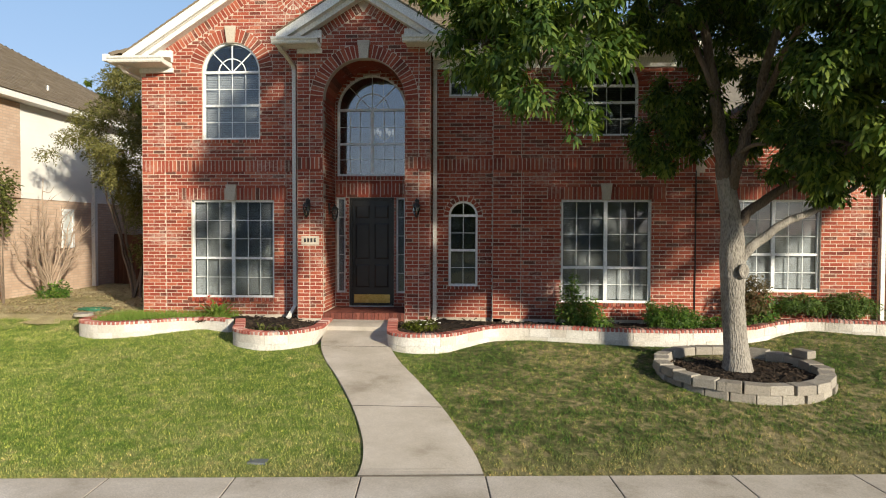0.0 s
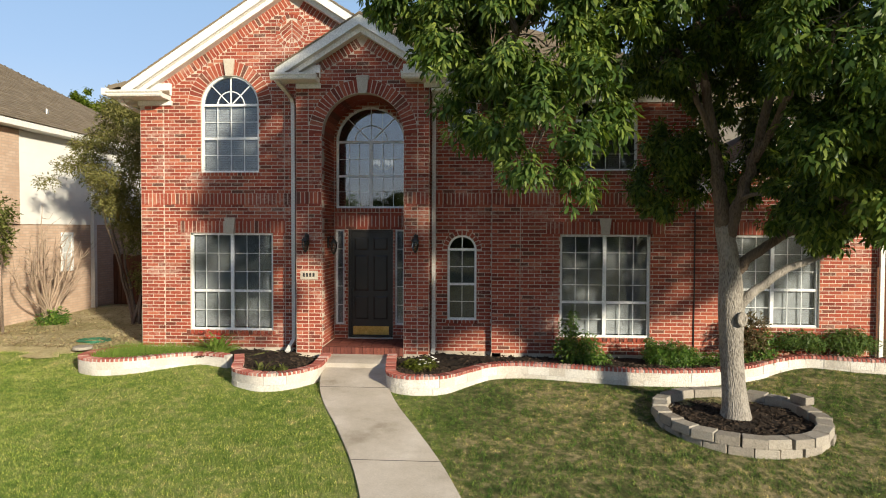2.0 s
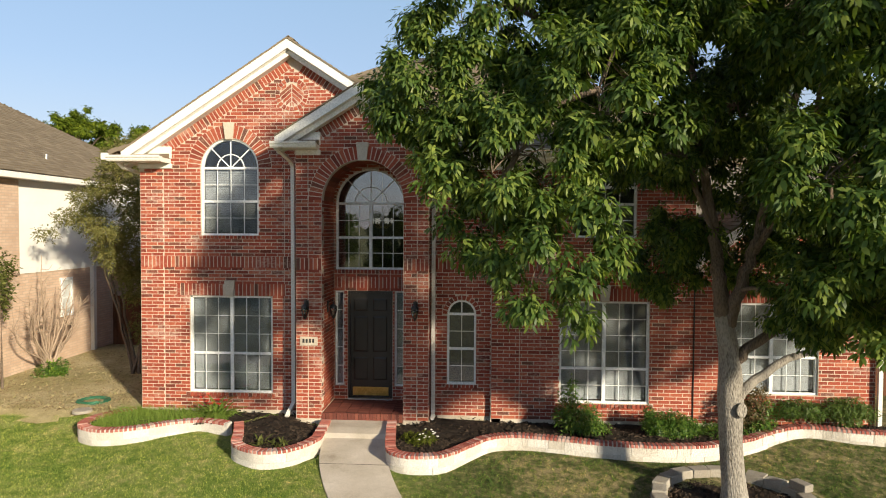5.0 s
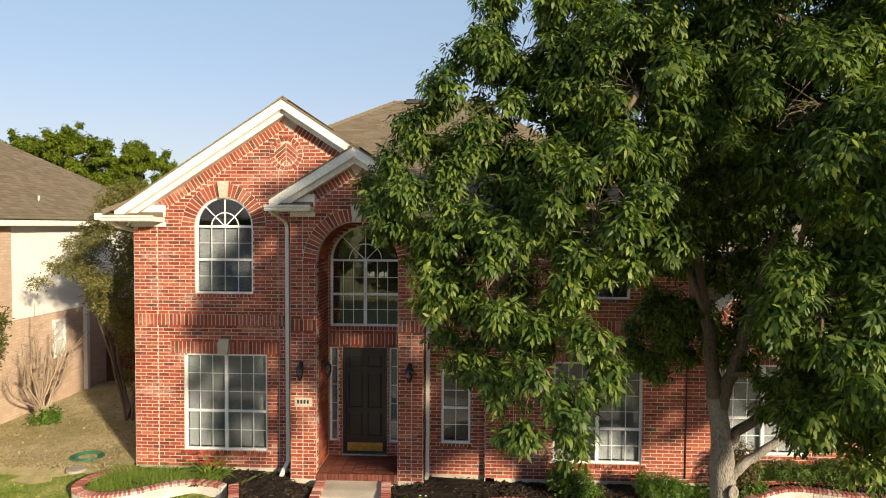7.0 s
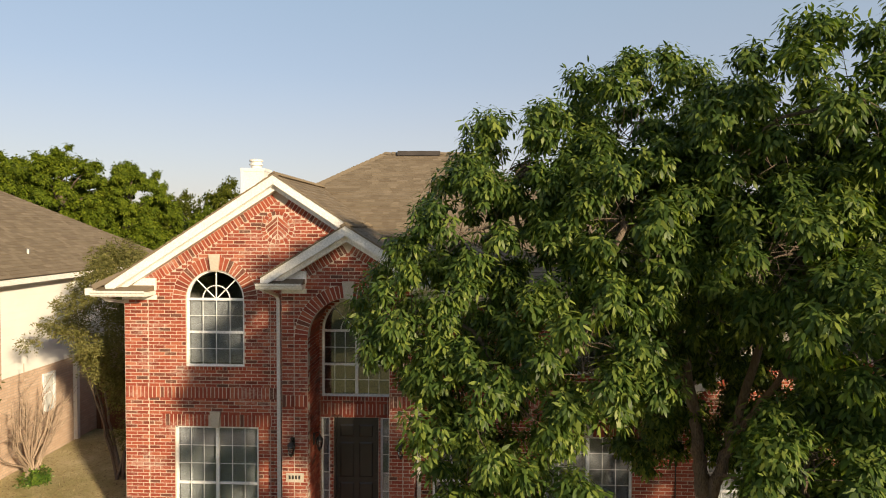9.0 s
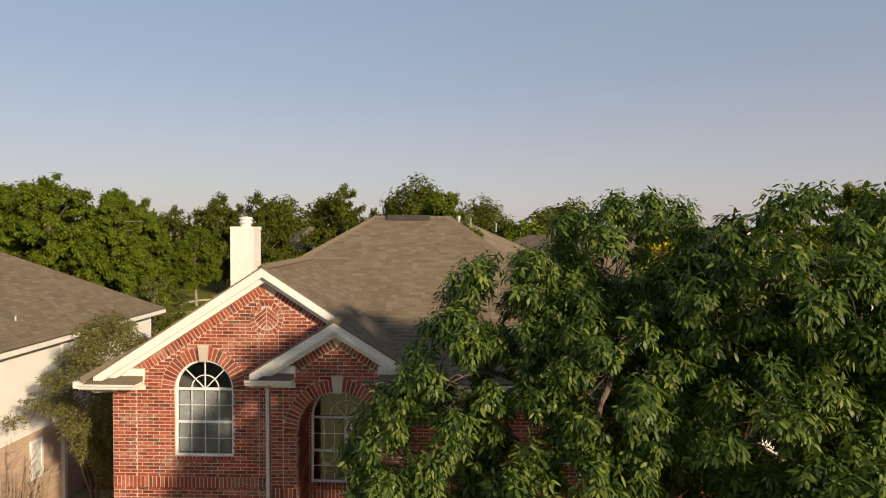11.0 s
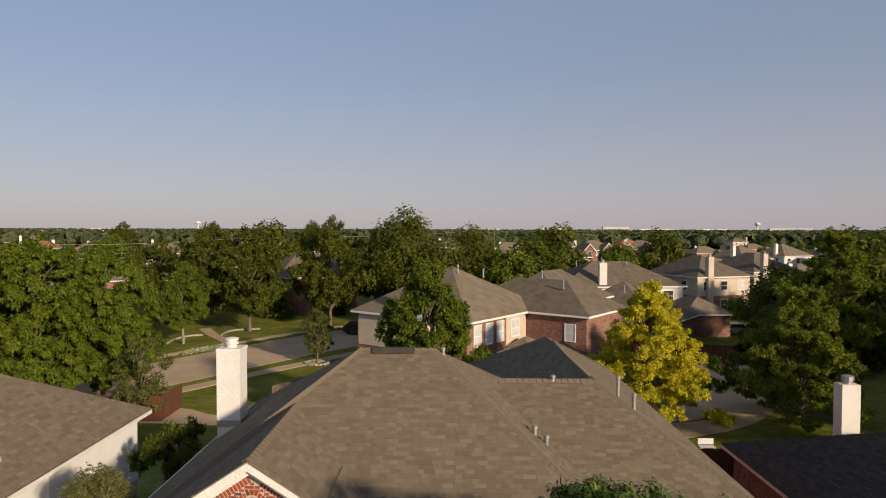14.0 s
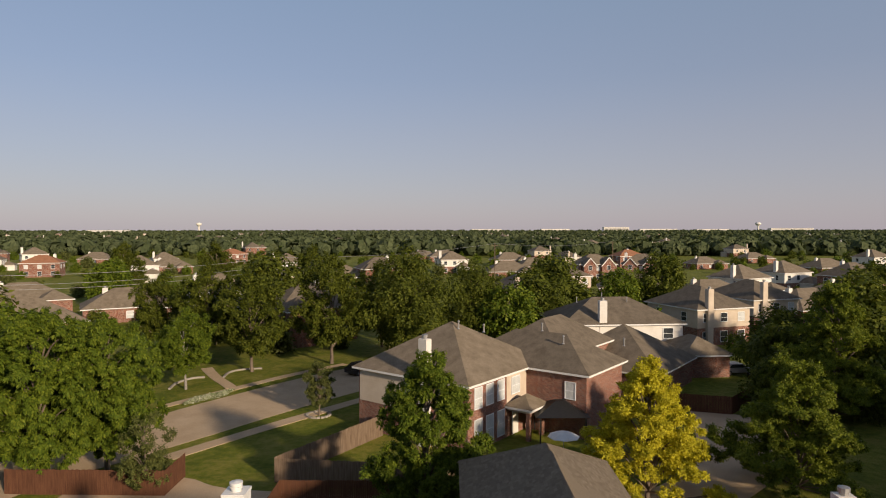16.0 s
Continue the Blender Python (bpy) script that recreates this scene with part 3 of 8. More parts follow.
def side_bricks(bw, x, facing, y0, y1, z0, z1):
    """Courses on a short return that faces +x or -x."""
    n, z = 0, z0
    while z + COURSE < z1:
        y = y0 - (LONG / 2 if n % 2 else 0)
        while y < y1:
            a, b = max(y, y0) + JOINT / 2, min(y + LONG, y1) - JOINT / 2
            if b - a > 0.03:
                c = [(x, a, z + JOINT / 2), (x, b, z + JOINT / 2), (x, b, z + COURSE - JOINT / 2), (x, a, z + COURSE - JOINT / 2)]
                bw.block(c if facing > 0 else c[::-1], (-facing * (PROUD + 0.004), 0, 0))
            y += LONG
        z += COURSE
        n += 1


# ---- the brick house ----
BASE = 0.16
BELT = (3.25, 3.52)

fa = Face(-7.43, -3.80, BASE, 5.6, 13.95, (-4.05, 7.87, 0.66))
fa.holes = [("rect", -6.33, -4.49, 0.53, 2.65), ("arch", -5.43, 5.43, 0.64, 3.97)]
fa.zones = [("rect", -6.62, -4.20, 2.65, 2.93), ("rect", -7.43, -3.8, *BELT), ("disc", -4.05, 7.00, 0.36), ("arch", -5.43, 5.43, 0.93, 5.43), ("rect", -6.42, -4.42, 0.43, 0.53), ("rect", -6.12, -4.74, 3.89, 3.97)]
fa.splits = [-6.90, -4.22]
fa2 = Face(-3.80, -0.73, 5.80, 5.6, 13.95, (-4.05, 7.87, 0.66))
fa2.zones = [("disc", -4.05, 7.00, 0.36)]

fb = Face(-3.81, -1.04, BASE, 5.6, 13.40, (-2.425, 6.80, 0.62))
fb.holes = [("arch", -2.415, 4.70, 0.85, -1.0)]
fb.zones = [("arch", -2.415, 4.70, 1.13, 4.70), ("rect", -3.81, -3.26, *BELT), ("rect", -1.57, -1.04, *BELT)]
fb.splits = [-3.55, -1.28]

fc = Face(-3.265, -1.565, 0.30, 5.62, 14.50)
fc.holes = [("rect", -2.95, -1.94, 0.30, 2.74), ("rect", -3.235, -3.04, 0.60, 2.74), ("rect", -1.89, -1.68, 0.60, 2.74), ("arch", -2.44, 4.69, 0.775, 3.22)]
fc.zones = [("rect", -3.265, -1.565, 2.78, 3.08), ("rect", -3.265, -1.565, 3.12, 3.22)]

fd = Face(-1.04, 0.25, BASE, 5.62, 13.85)
fd.holes = [("arch", -0.375, 2.325, 0.305, 0.83), ("rect", -0.68, -0.07, 4.84, 5.45)]
fd.zones = [("arch", -0.375, 2.325, 0.41, 2.325), ("rect", -1.04, 0.25, *BELT), ("rect", -0.72, -0.03, 0.74, 0.83)]

fe = Face(0.25, 4.40, BASE, 5.62, 13.70)
fe.holes = [("rect", 1.67, 3.50, 0.52, 2.65), ("arch", 2.585, 5.00, 0.625, 3.97)]
fe.zones = [("rect", 1.38, 3.79, 2.65, 2.93), ("rect", 0.25, 4.40, *BELT), ("rect", 1.58, 3.59, 0.43, 0.52)]
fe.splits = [0.84]

ff = Face(4.40, 8.00, BASE, 3.3, 13.70, (6.10, 4.62, 0.70))
ff.holes = [("rect", 5.05, 6.88, 0.78, 2.65)]
ff.zones = [("rect", 4.76, 7.17, 2.65, 2.93)]

house = thing("brick_house", "two-storey red brick house with white gable trim and brown shingle roof", "house")


def wall(name, face, single=None, inset=0.0, limit=60, extra=None):
    w = part(name, face.mortar(), M_MORTAR, house, "pale mortar wall faced with red bricks")
    bw = Brickwork()
    face.courses(bw, single, inset)
    if extra:
        extra(bw)
    bw.finish(w, limit)
    return w


def extra_a(bw):
    fa.soldiers(bw, -7.43, -3.81, *BELT)
    fa.soldiers(bw, -6.62, -4.20, 2.65, 2.93, 0.004, [(-5.54, -5.32)])
    fa.soldiers(bw, -6.42, -4.42, 0.43, 0.53, 0.02)
    fa.soldiers(bw, -6.12, -4.74, 3.89, 3.97, 0.015)
    fa.ring(bw, -5.43, 5.43, 0.645, 0.925, deep=0.05, skip=[(math.pi / 2 - 0.12, math.pi / 2 + 0.12)])
    fa.slanted(bw, skip=lambda p: p.x > -3.82)
    # medallion: a ring of bricks round a chevron
    fa.ring(bw, -4.05, 7.00, 0.27, 0.355, 0, 2 * math.pi, proud=0.01)
    for side in (-1, 1):
        for i in range(-5, 7):
            z0 = 7.00 + i * 0.098 - 0.03
            inside = [u for u in (0.010 + 0.008 * k for k in range(33)) if all(u * u + (z0 + dz - u * 0.85 - 7.00) ** 2 < 0.268 ** 2 for dz in (0.0, 0.076))]
            if len(inside) > 3:
                u0, u1 = inside[0], inside[-1]
                pts = [(-4.05 + side * u, 13.945, z0 + dz - u * 0.85) for u, dz in ((u0, 0.0), (u1, 0.0), (u1, 0.076), (u0, 0.076))]
                bw.block(pts if side > 0 else [pts[1], pts[0], pts[3], pts[2]], (0, 0.02, 0))


def extra_a2(bw):
    fa2.slanted(bw, skip=lambda p: p.x < -3.80)


def extra_b(bw):
    fb.soldiers(bw, -3.81, -3.265, *BELT)
    fb.soldiers(bw, -1.565, -1.04, *BELT)
    fb.ring(bw, -2.415, 4.70, 0.855, 1.125, deep=0.05, skip=[(math.pi / 2 - 0.085, math.pi / 2 + 0.085)])
    fb.slanted(bw)
    side_bricks(bw, -3.265, 1, 13.41, 14.50, 0.30, 4.72)
    side_bricks(bw, -1.565, -1, 13.41, 14.50, 0.30, 4.72)
    side_bricks(bw, -3.81, -1, 13.41, 13.95, BASE, 5.8)
    side_bricks(bw, -1.04, 1, 13.41, 13.85, BASE, 5.8)


def extra_c(bw):
    fc.soldiers(bw, -3.265, -1.565, 2.78, 3.08)
    fc.soldiers(bw, -3.265, -1.565, 3.12, 3.22, 0.02)


def extra_d(bw):
    fd.soldiers(bw, -1.04, 0.25, *BELT)
    fd.soldiers(bw, -0.72, -0.03, 0.74, 0.83, 0.015)
    fd.ring(bw, -0.375, 2.325, 0.31, 0.405)


def extra_e(bw):
    fe.soldiers(bw, 0.25, 4.40, *BELT)
    fe.soldiers(bw, 1.38, 3.79, 2.65, 2.93, 0.004, [(2.475, 2.695)])
    fe.soldiers(bw, 1.58, 3.59, 0.43, 0.52, 0.02)
    fe.ring(bw, 2.585, 5.00, 0.63, 0.90)
    side_bricks(bw, 0.25, -1, 13.71, 13.85, BASE, 5.6)


def extra_f(bw):
    ff.soldiers(bw, 4.76, 7.17, 2.65, 2.93, 0.004)
    ff.slanted(bw)
    side_bricks(bw, 8.0, 1, 13.71, 16.0, BASE, 3.2)


wall("front_wall", fa, (-7.0, -4.4, 0.1, 2.0), 0.30, 90, extra_a)
wall("gable_wall", fa2, None, 0.30, 0, extra_a2)
wall("entry_wall", fb, (-3.6, -1.2, 0.1, 2.6), 0.30, 90, extra_b)
wall("door_wall", fc, None, 0, 0, extra_c)
wall("recess_wall", fd, (-1.0, 0.2, 0.1, 2.0), 0, 60, extra_d)
wall("bay_wall", fe, (0.4, 4.3, 0.1, 1.6), 0, 60, extra_e)
wall("right_wall", ff, None, 0.28, 0, extra_f)

# the masses behind the facing: side walls, back walls, jambs of the porch, barrel vault
s = Shape()
s.box(-7.43, -7.23, 14.15, 27.0, -0.3, 5.6)
s.box(-7.43, 8.2, 26.8, 27.0, -0.3, 5.6)
s.box(8.0, 8.2, 16.2, 26.8, -0.3, 5.6)
s.box(4.2, 4.40, 13.9, 16.2, 2.9, 5.62)
s.box(4.40, 8.2, 16.0, 16.2, -0.3, 5.6)
s.box(7.8, 8.0, 13.9, 16.0, -0.3, 3.3)
part("side_wall", s, M_BRICK, house)
s = Shape()
s.box(-3.80, -3.277, 13.6, 14.7, -0.2, 4.72)
s.box(-1.553, -1.052, 13.6, 14.7, -0.2, 4.72)
s.box(-3.80, -3.277, 13.6, 13.95, 4.72, 5.75)
s.box(-1.553, -1.052, 13.6, 13.95, 4.72, 5.75)
s.box(0.262, 0.45, 13.72, 13.85, -0.1, 5.6)
part("porch_jamb", s, M_MORTAR, house)
s = Shape()
n = 24
for i in range(n):
    a, b = math.pi * i / n, math.pi * (i + 1) / n
    p = lambda r, t: (-2.415 + r * math.cos(t), 4.70 + r * math.sin(t))
    s.prism_y([p(0.862, a), p(1.2, a), p(1.2, b), p(0.862, b)], 13.47, 14.60)
part("porch_vault", s, M_BRICK, house, "arched brick porch ceiling")
s = Shape()
s.box(-7.45, -3.80, 13.97, 14.2, -0.3, BASE)
s.box(-3.83, -3.27, 13.42, 14.3, -0.3, BASE)
s.box(-1.56, -1.02, 13.42, 14.3, -0.3, BASE)
s.box(-1.02, 0.25, 13.87, 14.1, -0.3, BASE)
s.box(0.24, 8.01, 13.72, 14.0, -0.3, BASE)
part("foundation", s, M_CONCRETE, house, "pale concrete foundation edge")
# rooms behind the glass
s = Shape()
s.box(-7.2, 7.8, 15.6, 15.7, 0.0, 5.6)
s.box(-7.2, 7.8, 14.8, 15.6, 2.95, 3.15)
s.box(-7.2, 7.8, 14.75, 15.6, 0.05, 0.15)
for x in (-3.75, -1.1, 0.6, 4.1):
    s.box(x, x + 0.1, 14.75, 15.6, 0.0, 5.6)
part("room_wall", s, M_ROOM, house)


# ---- windows and door ----
def keystone(name, cx, z0, z1, y, w0, w1, parent):
    s = Shape()
    s.prism_y([(cx - w0 / 2, z0), (cx + w0 / 2, z0), (cx + w1 / 2, z1), (cx - w1 / 2, z1)], y - 0.045, y + 0.1)
    return part(name, s, M_STONE, parent, "pale cast stone keystone", bevel=0.008)


def grid_window(name, x0, x1, z0, z1, y, units, cols, up, low, arch=None, blind=True, split=None, fanned=True, pane=None, slats=None):
    """A white window: units side by side, each with an upper and a lower sash. up, low: rows of panes. arch: radius of a round head above z1."""
    w = thing(name, "white framed window with small panes" + (" and a round fanlight head" if arch else " and closed blinds" if blind else ""), "")
    w.parent = house
    fw = 0.042
    s = Shape()
    s.box(x0, x0 + fw, y - 0.02, y + 0.06, z0, z1)
    s.box(x1 - fw, x1, y - 0.02, y + 0.06, z0, z1)
    s.box(x0, x1, y - 0.025, y + 0.06, z0 - 0.012, z0 + fw)
    if arch:
        n, cx = 28, (x0 + x1) / 2
        q = lambda r, t: (cx + r * math.cos(t), z1 + r * math.sin(t))
        for i in range(n):
            a, b = math.pi * i / n, math.pi * (i + 1) / n
            s.prism_y([q(arch - fw, a), q(arch, a), q(arch, b), q(arch - fw, b)], y - 0.02, y + 0.06)
        s.box(x0 + fw, x1 - fw, y - 0.018, y + 0.05, z1 - 0.025, z1 + 0.025)
    else:
        s.box(x0, x1, y - 0.02, y + 0.06, z1 - fw, z1)
    part("window_frame", s, M_VINYL, w)
    span = (x1 - x0) / units
    zt = z1 - (0.025 if arch else fw)
    zm = split if split else z0 + fw + (zt - z0 - fw) * low / (up + low)
    shared = {}
    bars = Shape()
    for u in range(units):
        a, b = x0 + u * span + (fw if u == 0 else 0.035), x0 + (u + 1) * span - (fw if u == units - 1 else 0.035)
        if u:
            m = Shape()
            m.box(x0 + u * span - 0.035, x0 + u * span + 0.035, y - 0.022, y + 0.055, z0 + 0.02, zt)
            part("mullion", m, M_VINYL, w)
        rail = Shape()
        rail.box(a, b, y - 0.012, y + 0.035, zm - 0.025, zm + 0.025)
        part("meeting_rail", rail, M_VINYL, w)
        for lo, hi, rows, dy in ((z0 + fw, zm - 0.025, low, 0.006), (zm + 0.025, zt, up, 0.02)):
            cw, ch = (b - a) / cols, (hi - lo) / rows
            key = (round(cw, 4), round(ch, 4))
            if key not in shared:
                shared[key] = Shape().box(-cw / 2 + 0.002, cw / 2 - 0.002, 0, 0.005, -ch / 2 + 0.002, ch / 2 - 0.002).mesh("pane", pane or M_GLASS)
            for i in range(cols):
                for k in range(rows):
                    p = under("pane", shared[key], w, Matrix.Translation((a + (i + 0.5) * cw, y + dy, lo + (k + 0.5) * ch)))
                    p.visible_shadow = False
            for i in range(1, cols):
                bars.box(a + i * cw - 0.0065, a + i * cw + 0.0065, y + dy - 0.006, y + dy + 0.012, lo, hi)
            for k in range(1, rows):
                bars.box(a, b, y + dy - 0.005, y + dy + 0.011, lo + k * ch - 0.0065, lo + k * ch + 0.0065)
    if arch:
        cx, r = (x0 + x1) / 2, arch - fw
        pts = [(cx + r * math.cos(math.pi * i / 24), z1 + 0.02 + (r - 0.01) * math.sin(math.pi * i / 24)) for i in range(25)]
        p = part("fanlight_pane", Shape().prism_y(pts, y + 0.02, y + 0.026), pane or M_GLASS, w)
        p.visible_shadow = False
        if fanned:
            for k in (1, 2, 3):
                t = math.pi * k / 4
                d, nrm = Vector((math.cos(t), math.sin(t))), Vector((-math.sin(t), math.cos(t))) * 0.01
                c = [Vector((cx, z1)) + d * 0.02, Vector((cx, z1)) + d * r]
                bars.prism_y([tuple(c[0] - nrm), tuple(c[1] - nrm), tuple(c[1] + nrm), tuple(c[0] + nrm)], y + 0.008, y + 0.03)
            for i in range(14):
                a, b = math.pi * i / 14, math.pi * (i + 1) / 14
                q = lambda rr, t: (cx + rr * math.cos(t), z1 + rr * math.sin(t))
                bars.prism_y([q(r * 0.5 - 0.01, a), q(r * 0.5 + 0.01, a), q(r * 0.5 + 0.01, b), q(r * 0.5 - 0.01, b)], y + 0.008, y + 0.03)
        else:
            bars.box(cx - 0.01, cx + 0.01, y + 0.008, y + 0.03, z1, z1 + r)
    if bars.v:
        part("glazing_grid", bars, M_VINYL, w)
    if blind:
        s = Shape()
        z = z0 + 0.06
        while z < zt:
            s.add([(x0 + 0.05, y + 0.07, z), (x1 - 0.05, y + 0.07, z), (x1 - 0.05, y + 0.092, z + 0.036), (x0 + 0.05, y + 0.092, z + 0.036),
                   (x0 + 0.05, y + 0.073, z), (x1 - 0.05, y + 0.073, z), (x1 - 0.05, y + 0.095, z + 0.036), (x0 + 0.05, y + 0.095, z + 0.036)],
                  [(0, 1, 2, 3), (7, 6, 5, 4), (1, 0, 4, 5), (3, 2, 6, 7)])
            z += 0.038
        part("blind", s, slats or M_BLIND, w, "pale slatted blind")
    return w


grid_window("living_window", -6.33, -4.49, 0.53, 2.65, 14.02, 2, 3, 3, 2)
grid_window("bedroom_window", -6.07, -4.79, 3.97, 5.43, 14.02, 1, 4, 2, 2, arch=0.64)
grid_window("foyer_window", -3.215, -1.665, 3.22, 4.69, 14.56, 2, 3, 2, 2, arch=0.775, blind=False, split=3.93, pane=M_GLASS_COATED)
grid_window("hall_window", -0.68, -0.07, 0.83, 2.325, 13.92, 1, 2, 2, 2, arch=0.305, fanned=False, slats=M_BLIND_DARK)
grid_window("upper_hall_window", -0.68, -0.07, 4.84, 5.45, 13.92, 1, 2, 1, 1)
grid_window("dining_window", 1.67, 3.50, 0.52, 2.65, 13.77, 2, 3, 4, 2)
grid_window("upper_bay_window", 1.96, 3.21, 3.97, 5.00, 13.77, 1, 4, 1, 2, arch=0.625)
grid_window("study_window", 5.05, 6.88, 0.78, 2.65, 13.77, 2, 3, 3, 2)
keystone("keystone", -5.43, 2.64, 2.99, 13.95, 0.16, 0.24, house)
keystone("keystone", -5.43, 6.04, 6.41, 13.95, 0.15, 0.25, house)
keystone("keystone", -2.415, 5.53, 5.90, 13.40, 0.18, 0.26, house)
keystone("keystone", 2.585, 2.64, 2.99, 13.70, 0.16, 0.24, house)
keystone("keystone", 2.585, 5.60, 5.62, 13.70, 0.15, 0.25, house)

# door
door = thing("front_door", "dark brown six-panel front door with a brass kick plate", "")
door.parent = house
DX0, DX1, DZ0, DZ1, DY = -2.95, -1.94, 0.32, 2.74, 14.58
s = Shape()
s.box(DX0, DX0 + 0.05, DY - 0.05, DY + 0.08, DZ0, DZ1)
s.box(DX1 - 0.05, DX1, DY - 0.05, DY + 0.08, DZ0, DZ1)
s.box(DX0 + 0.05, DX1 - 0.05, DY - 0.05, DY + 0.08, DZ1 - 0.05, DZ1)
part("door_frame", s, M_DOOR, door, bevel=0.006)
part("door_leaf", Shape().box(DX0 + 0.052, DX1 - 0.052, DY, DY + 0.045, DZ0 + 0.02, DZ1 - 0.052), M_DOOR, door)
for (x0, x1) in ((-2.82, -2.50), (-2.39, -2.07)):
    for (z0, z1) in ((0.72, 1.24), (1.36, 2.16), (2.28, 2.56)):
        s = Shape()
        b = 0.03
        out, inn = [(x0, z0), (x1, z0), (x1, z1), (x0, z1)], [(x0 + b, z0 + b), (x1 - b, z0 + b), (x1 - b, z1 - b), (x0 + b, z1 - b)]
        s.hexa([(x, DY - 0.0, z) for x, z in out], [(x, DY - 0.016, z) for x, z in inn])
        part("door_panel", s, M_DOOR, door)
part("kick_plate", Shape().box(-2.85, -2.04, DY - 0.006, DY, 0.37, 0.56), M_BRASS, door, "tarnished brass kick plate")
s = Shape()
s.box(-2.885, -2.845, DY - 0.02, DY, 1.02, 1.42)
s.tube([(-2.865, DY - 0.02, 1.08), (-2.865, DY - 0.06, 1.10), (-2.865, DY - 0.065, 1.22), (-2.865, DY - 0.02, 1.27)], 0.011, 8)
s.lathe([(0.0, 0), (0.028, 0.0), (0.028, 0.02), (0.0, 0.021)], (-2.865, DY - 0.02, 1.36), 10)
part("door_handle", s, M_BLACK, door, "dark metal handle set")
part("door_sill", Shape().box(DX0, DX1, DY - 0.1, DY + 0.1, 0.28, 0.32), M_STEEL, door)
for x0, x1 in ((-3.235, -3.04), (-1.89, -1.68)):
    w = thing("sidelight", "narrow white framed sidelight window beside the door", "")
    w.parent = house
    s = Shape()
    s.box(x0, x0 + 0.035, DY - 0.02, DY + 0.05, 0.60, 2.74)
    s.box(x1 - 0.035, x1, DY - 0.02, DY + 0.05, 0.60, 2.74)
    s.box(x0 + 0.035, x1 - 0.035, DY - 0.02, DY + 0.05, 0.60, 0.64)
    s.box(x0 + 0.035, x1 - 0.035, DY - 0.02, DY + 0.05, 2.70, 2.74)
    for k in range(1, 5):
        s.box(x0 + 0.035, x1 - 0.035, DY + 0.0, DY + 0.03, 0.62 + k * 0.42 - 0.009, 0.62 + k * 0.42 + 0.009)
    part("window_frame", s, M_VINYL, w)
    me = Shape().box(-(x1 - x0) / 2 + 0.035, (x1 - x0) / 2 - 0.035, 0, 0.005, -0.2, 0.2).mesh("pane", M_GLASS)
    for k in range(5):
        under("pane", me, w, Matrix.Translation(((x0 + x1) / 2, DY + 0.012, 0.62 + (k + 0.5) * 0.42))).visible_shadow = False
    part("curtain", Shape().box(x0 + 0.03, x1 - 0.03, DY + 0.06, DY + 0.07, 0.6, 2.74), M_BLIND, w, "pale sheer curtain")


# ---- roofs ----
def slope(poly, parent, name="roof_slope", tabs=True, thick=0.10, singles=0, seed=3, material=None, expose=0.145):
    """A roof plane given by its corners (counter-clockwise from above), as a slab with rows of overlapping shingles laid on it."""
    pts = [Vector(p) for p in poly]
    n = (pts[1] - pts[0]).cross(pts[2] - pts[0]).normalized()
    if n.z < 0:
        pts.reverse()
        n = -n
    slab = Shape().hexa([p - Vector((0, 0, thick)) for p in pts], pts)
    ob = part(name, slab, material or M_SHINGLE, parent)
    if not tabs:
        return ob
    u = Vector((0, 0, 1)).cross(n).normalized()
    v = n.cross(u)
    o = pts[0]
    flat = [((p - o).dot(u), (p - o).dot(v)) for p in pts]
    v0, v1 = min(q[1] for q in flat), max(q[1] for q in flat)
    rr = random.Random(seed)
    rest, count, row, y = Shape(), 0, 0, v0
    while y < v1 - 0.02:
        xs = []
        yc = min(y + expose / 2, v1 - 0.01)
        for i in range(len(flat)):
            a, b = flat[i], flat[(i + 1) % len(flat)]
            if (a[1] <= yc < b[1]) or (b[1] <= yc < a[1]):
                xs.append(a[0] + (b[0] - a[0]) * (yc - a[1]) / (b[1] - a[1]))
        xs.sort()
        if len(xs) >= 2:
            x, e = xs[0] - rr.uniform(0, 0.3), xs[-1]
            while x < e:
                w = rr.choice((0.17, 0.25, 0.33))
                a, b = max(x, xs[0]) + 0.003, min(x + w, e) - 0.003
                if b - a > 0.03:
                    up = rr.uniform(0.009, 0.017)
                    q = [o + u * a + v * y, o + u * b + v * y, o + u * b + v * (y + expose), o + u * a + v * (y + expose)]
                    top = [q[0] + n * up, q[1] + n * up, q[2] + n * 0.003, q[3] + n * 0.003]
                    verts, faces = top + [q[0], q[1]], [(0, 1, 2, 3), (4, 5, 1, 0), (5, 2, 1), (4, 0, 3)]
                    if count < singles and 0.2 < y - v0 < 2.6:
                        m = top[0]
                        under("shingle", Shape().add([p - m for p in verts], faces).mesh("shingle", M_SHINGLE1), ob, Matrix.Translation(m))
                        count += 1
                    else:
                        rest.add(verts, faces)
                x += w
        y += expose
        row += 1
    part("shingles", rest, material or M_SHINGLE, ob, kind="stuff")
    return ob


EAVE = 5.72
RIDGE_A, RIDGE_B = (-2.55, 20.3, 9.28), (-0.20, 20.3, 9.28)
FL, FR, BL, BR = (-7.9, 13.5, EAVE), (4.85, 13.5, EAVE), (-7.9, 27.3, EAVE), (4.85, 27.3, EAVE)
roof = house
ON_HIP = (RIDGE_A[0] + (FL[0] - RIDGE_A[0]) * (20.3 - 14.2) / (20.3 - 13.5), 14.2, 9.28 + (EAVE - 9.28) * (20.3 - 14.2) / (20.3 - 13.5))
STEP = 9.28 + (EAVE - 9.28) * (20.3 - 14.2) / (20.3 - 13.5)
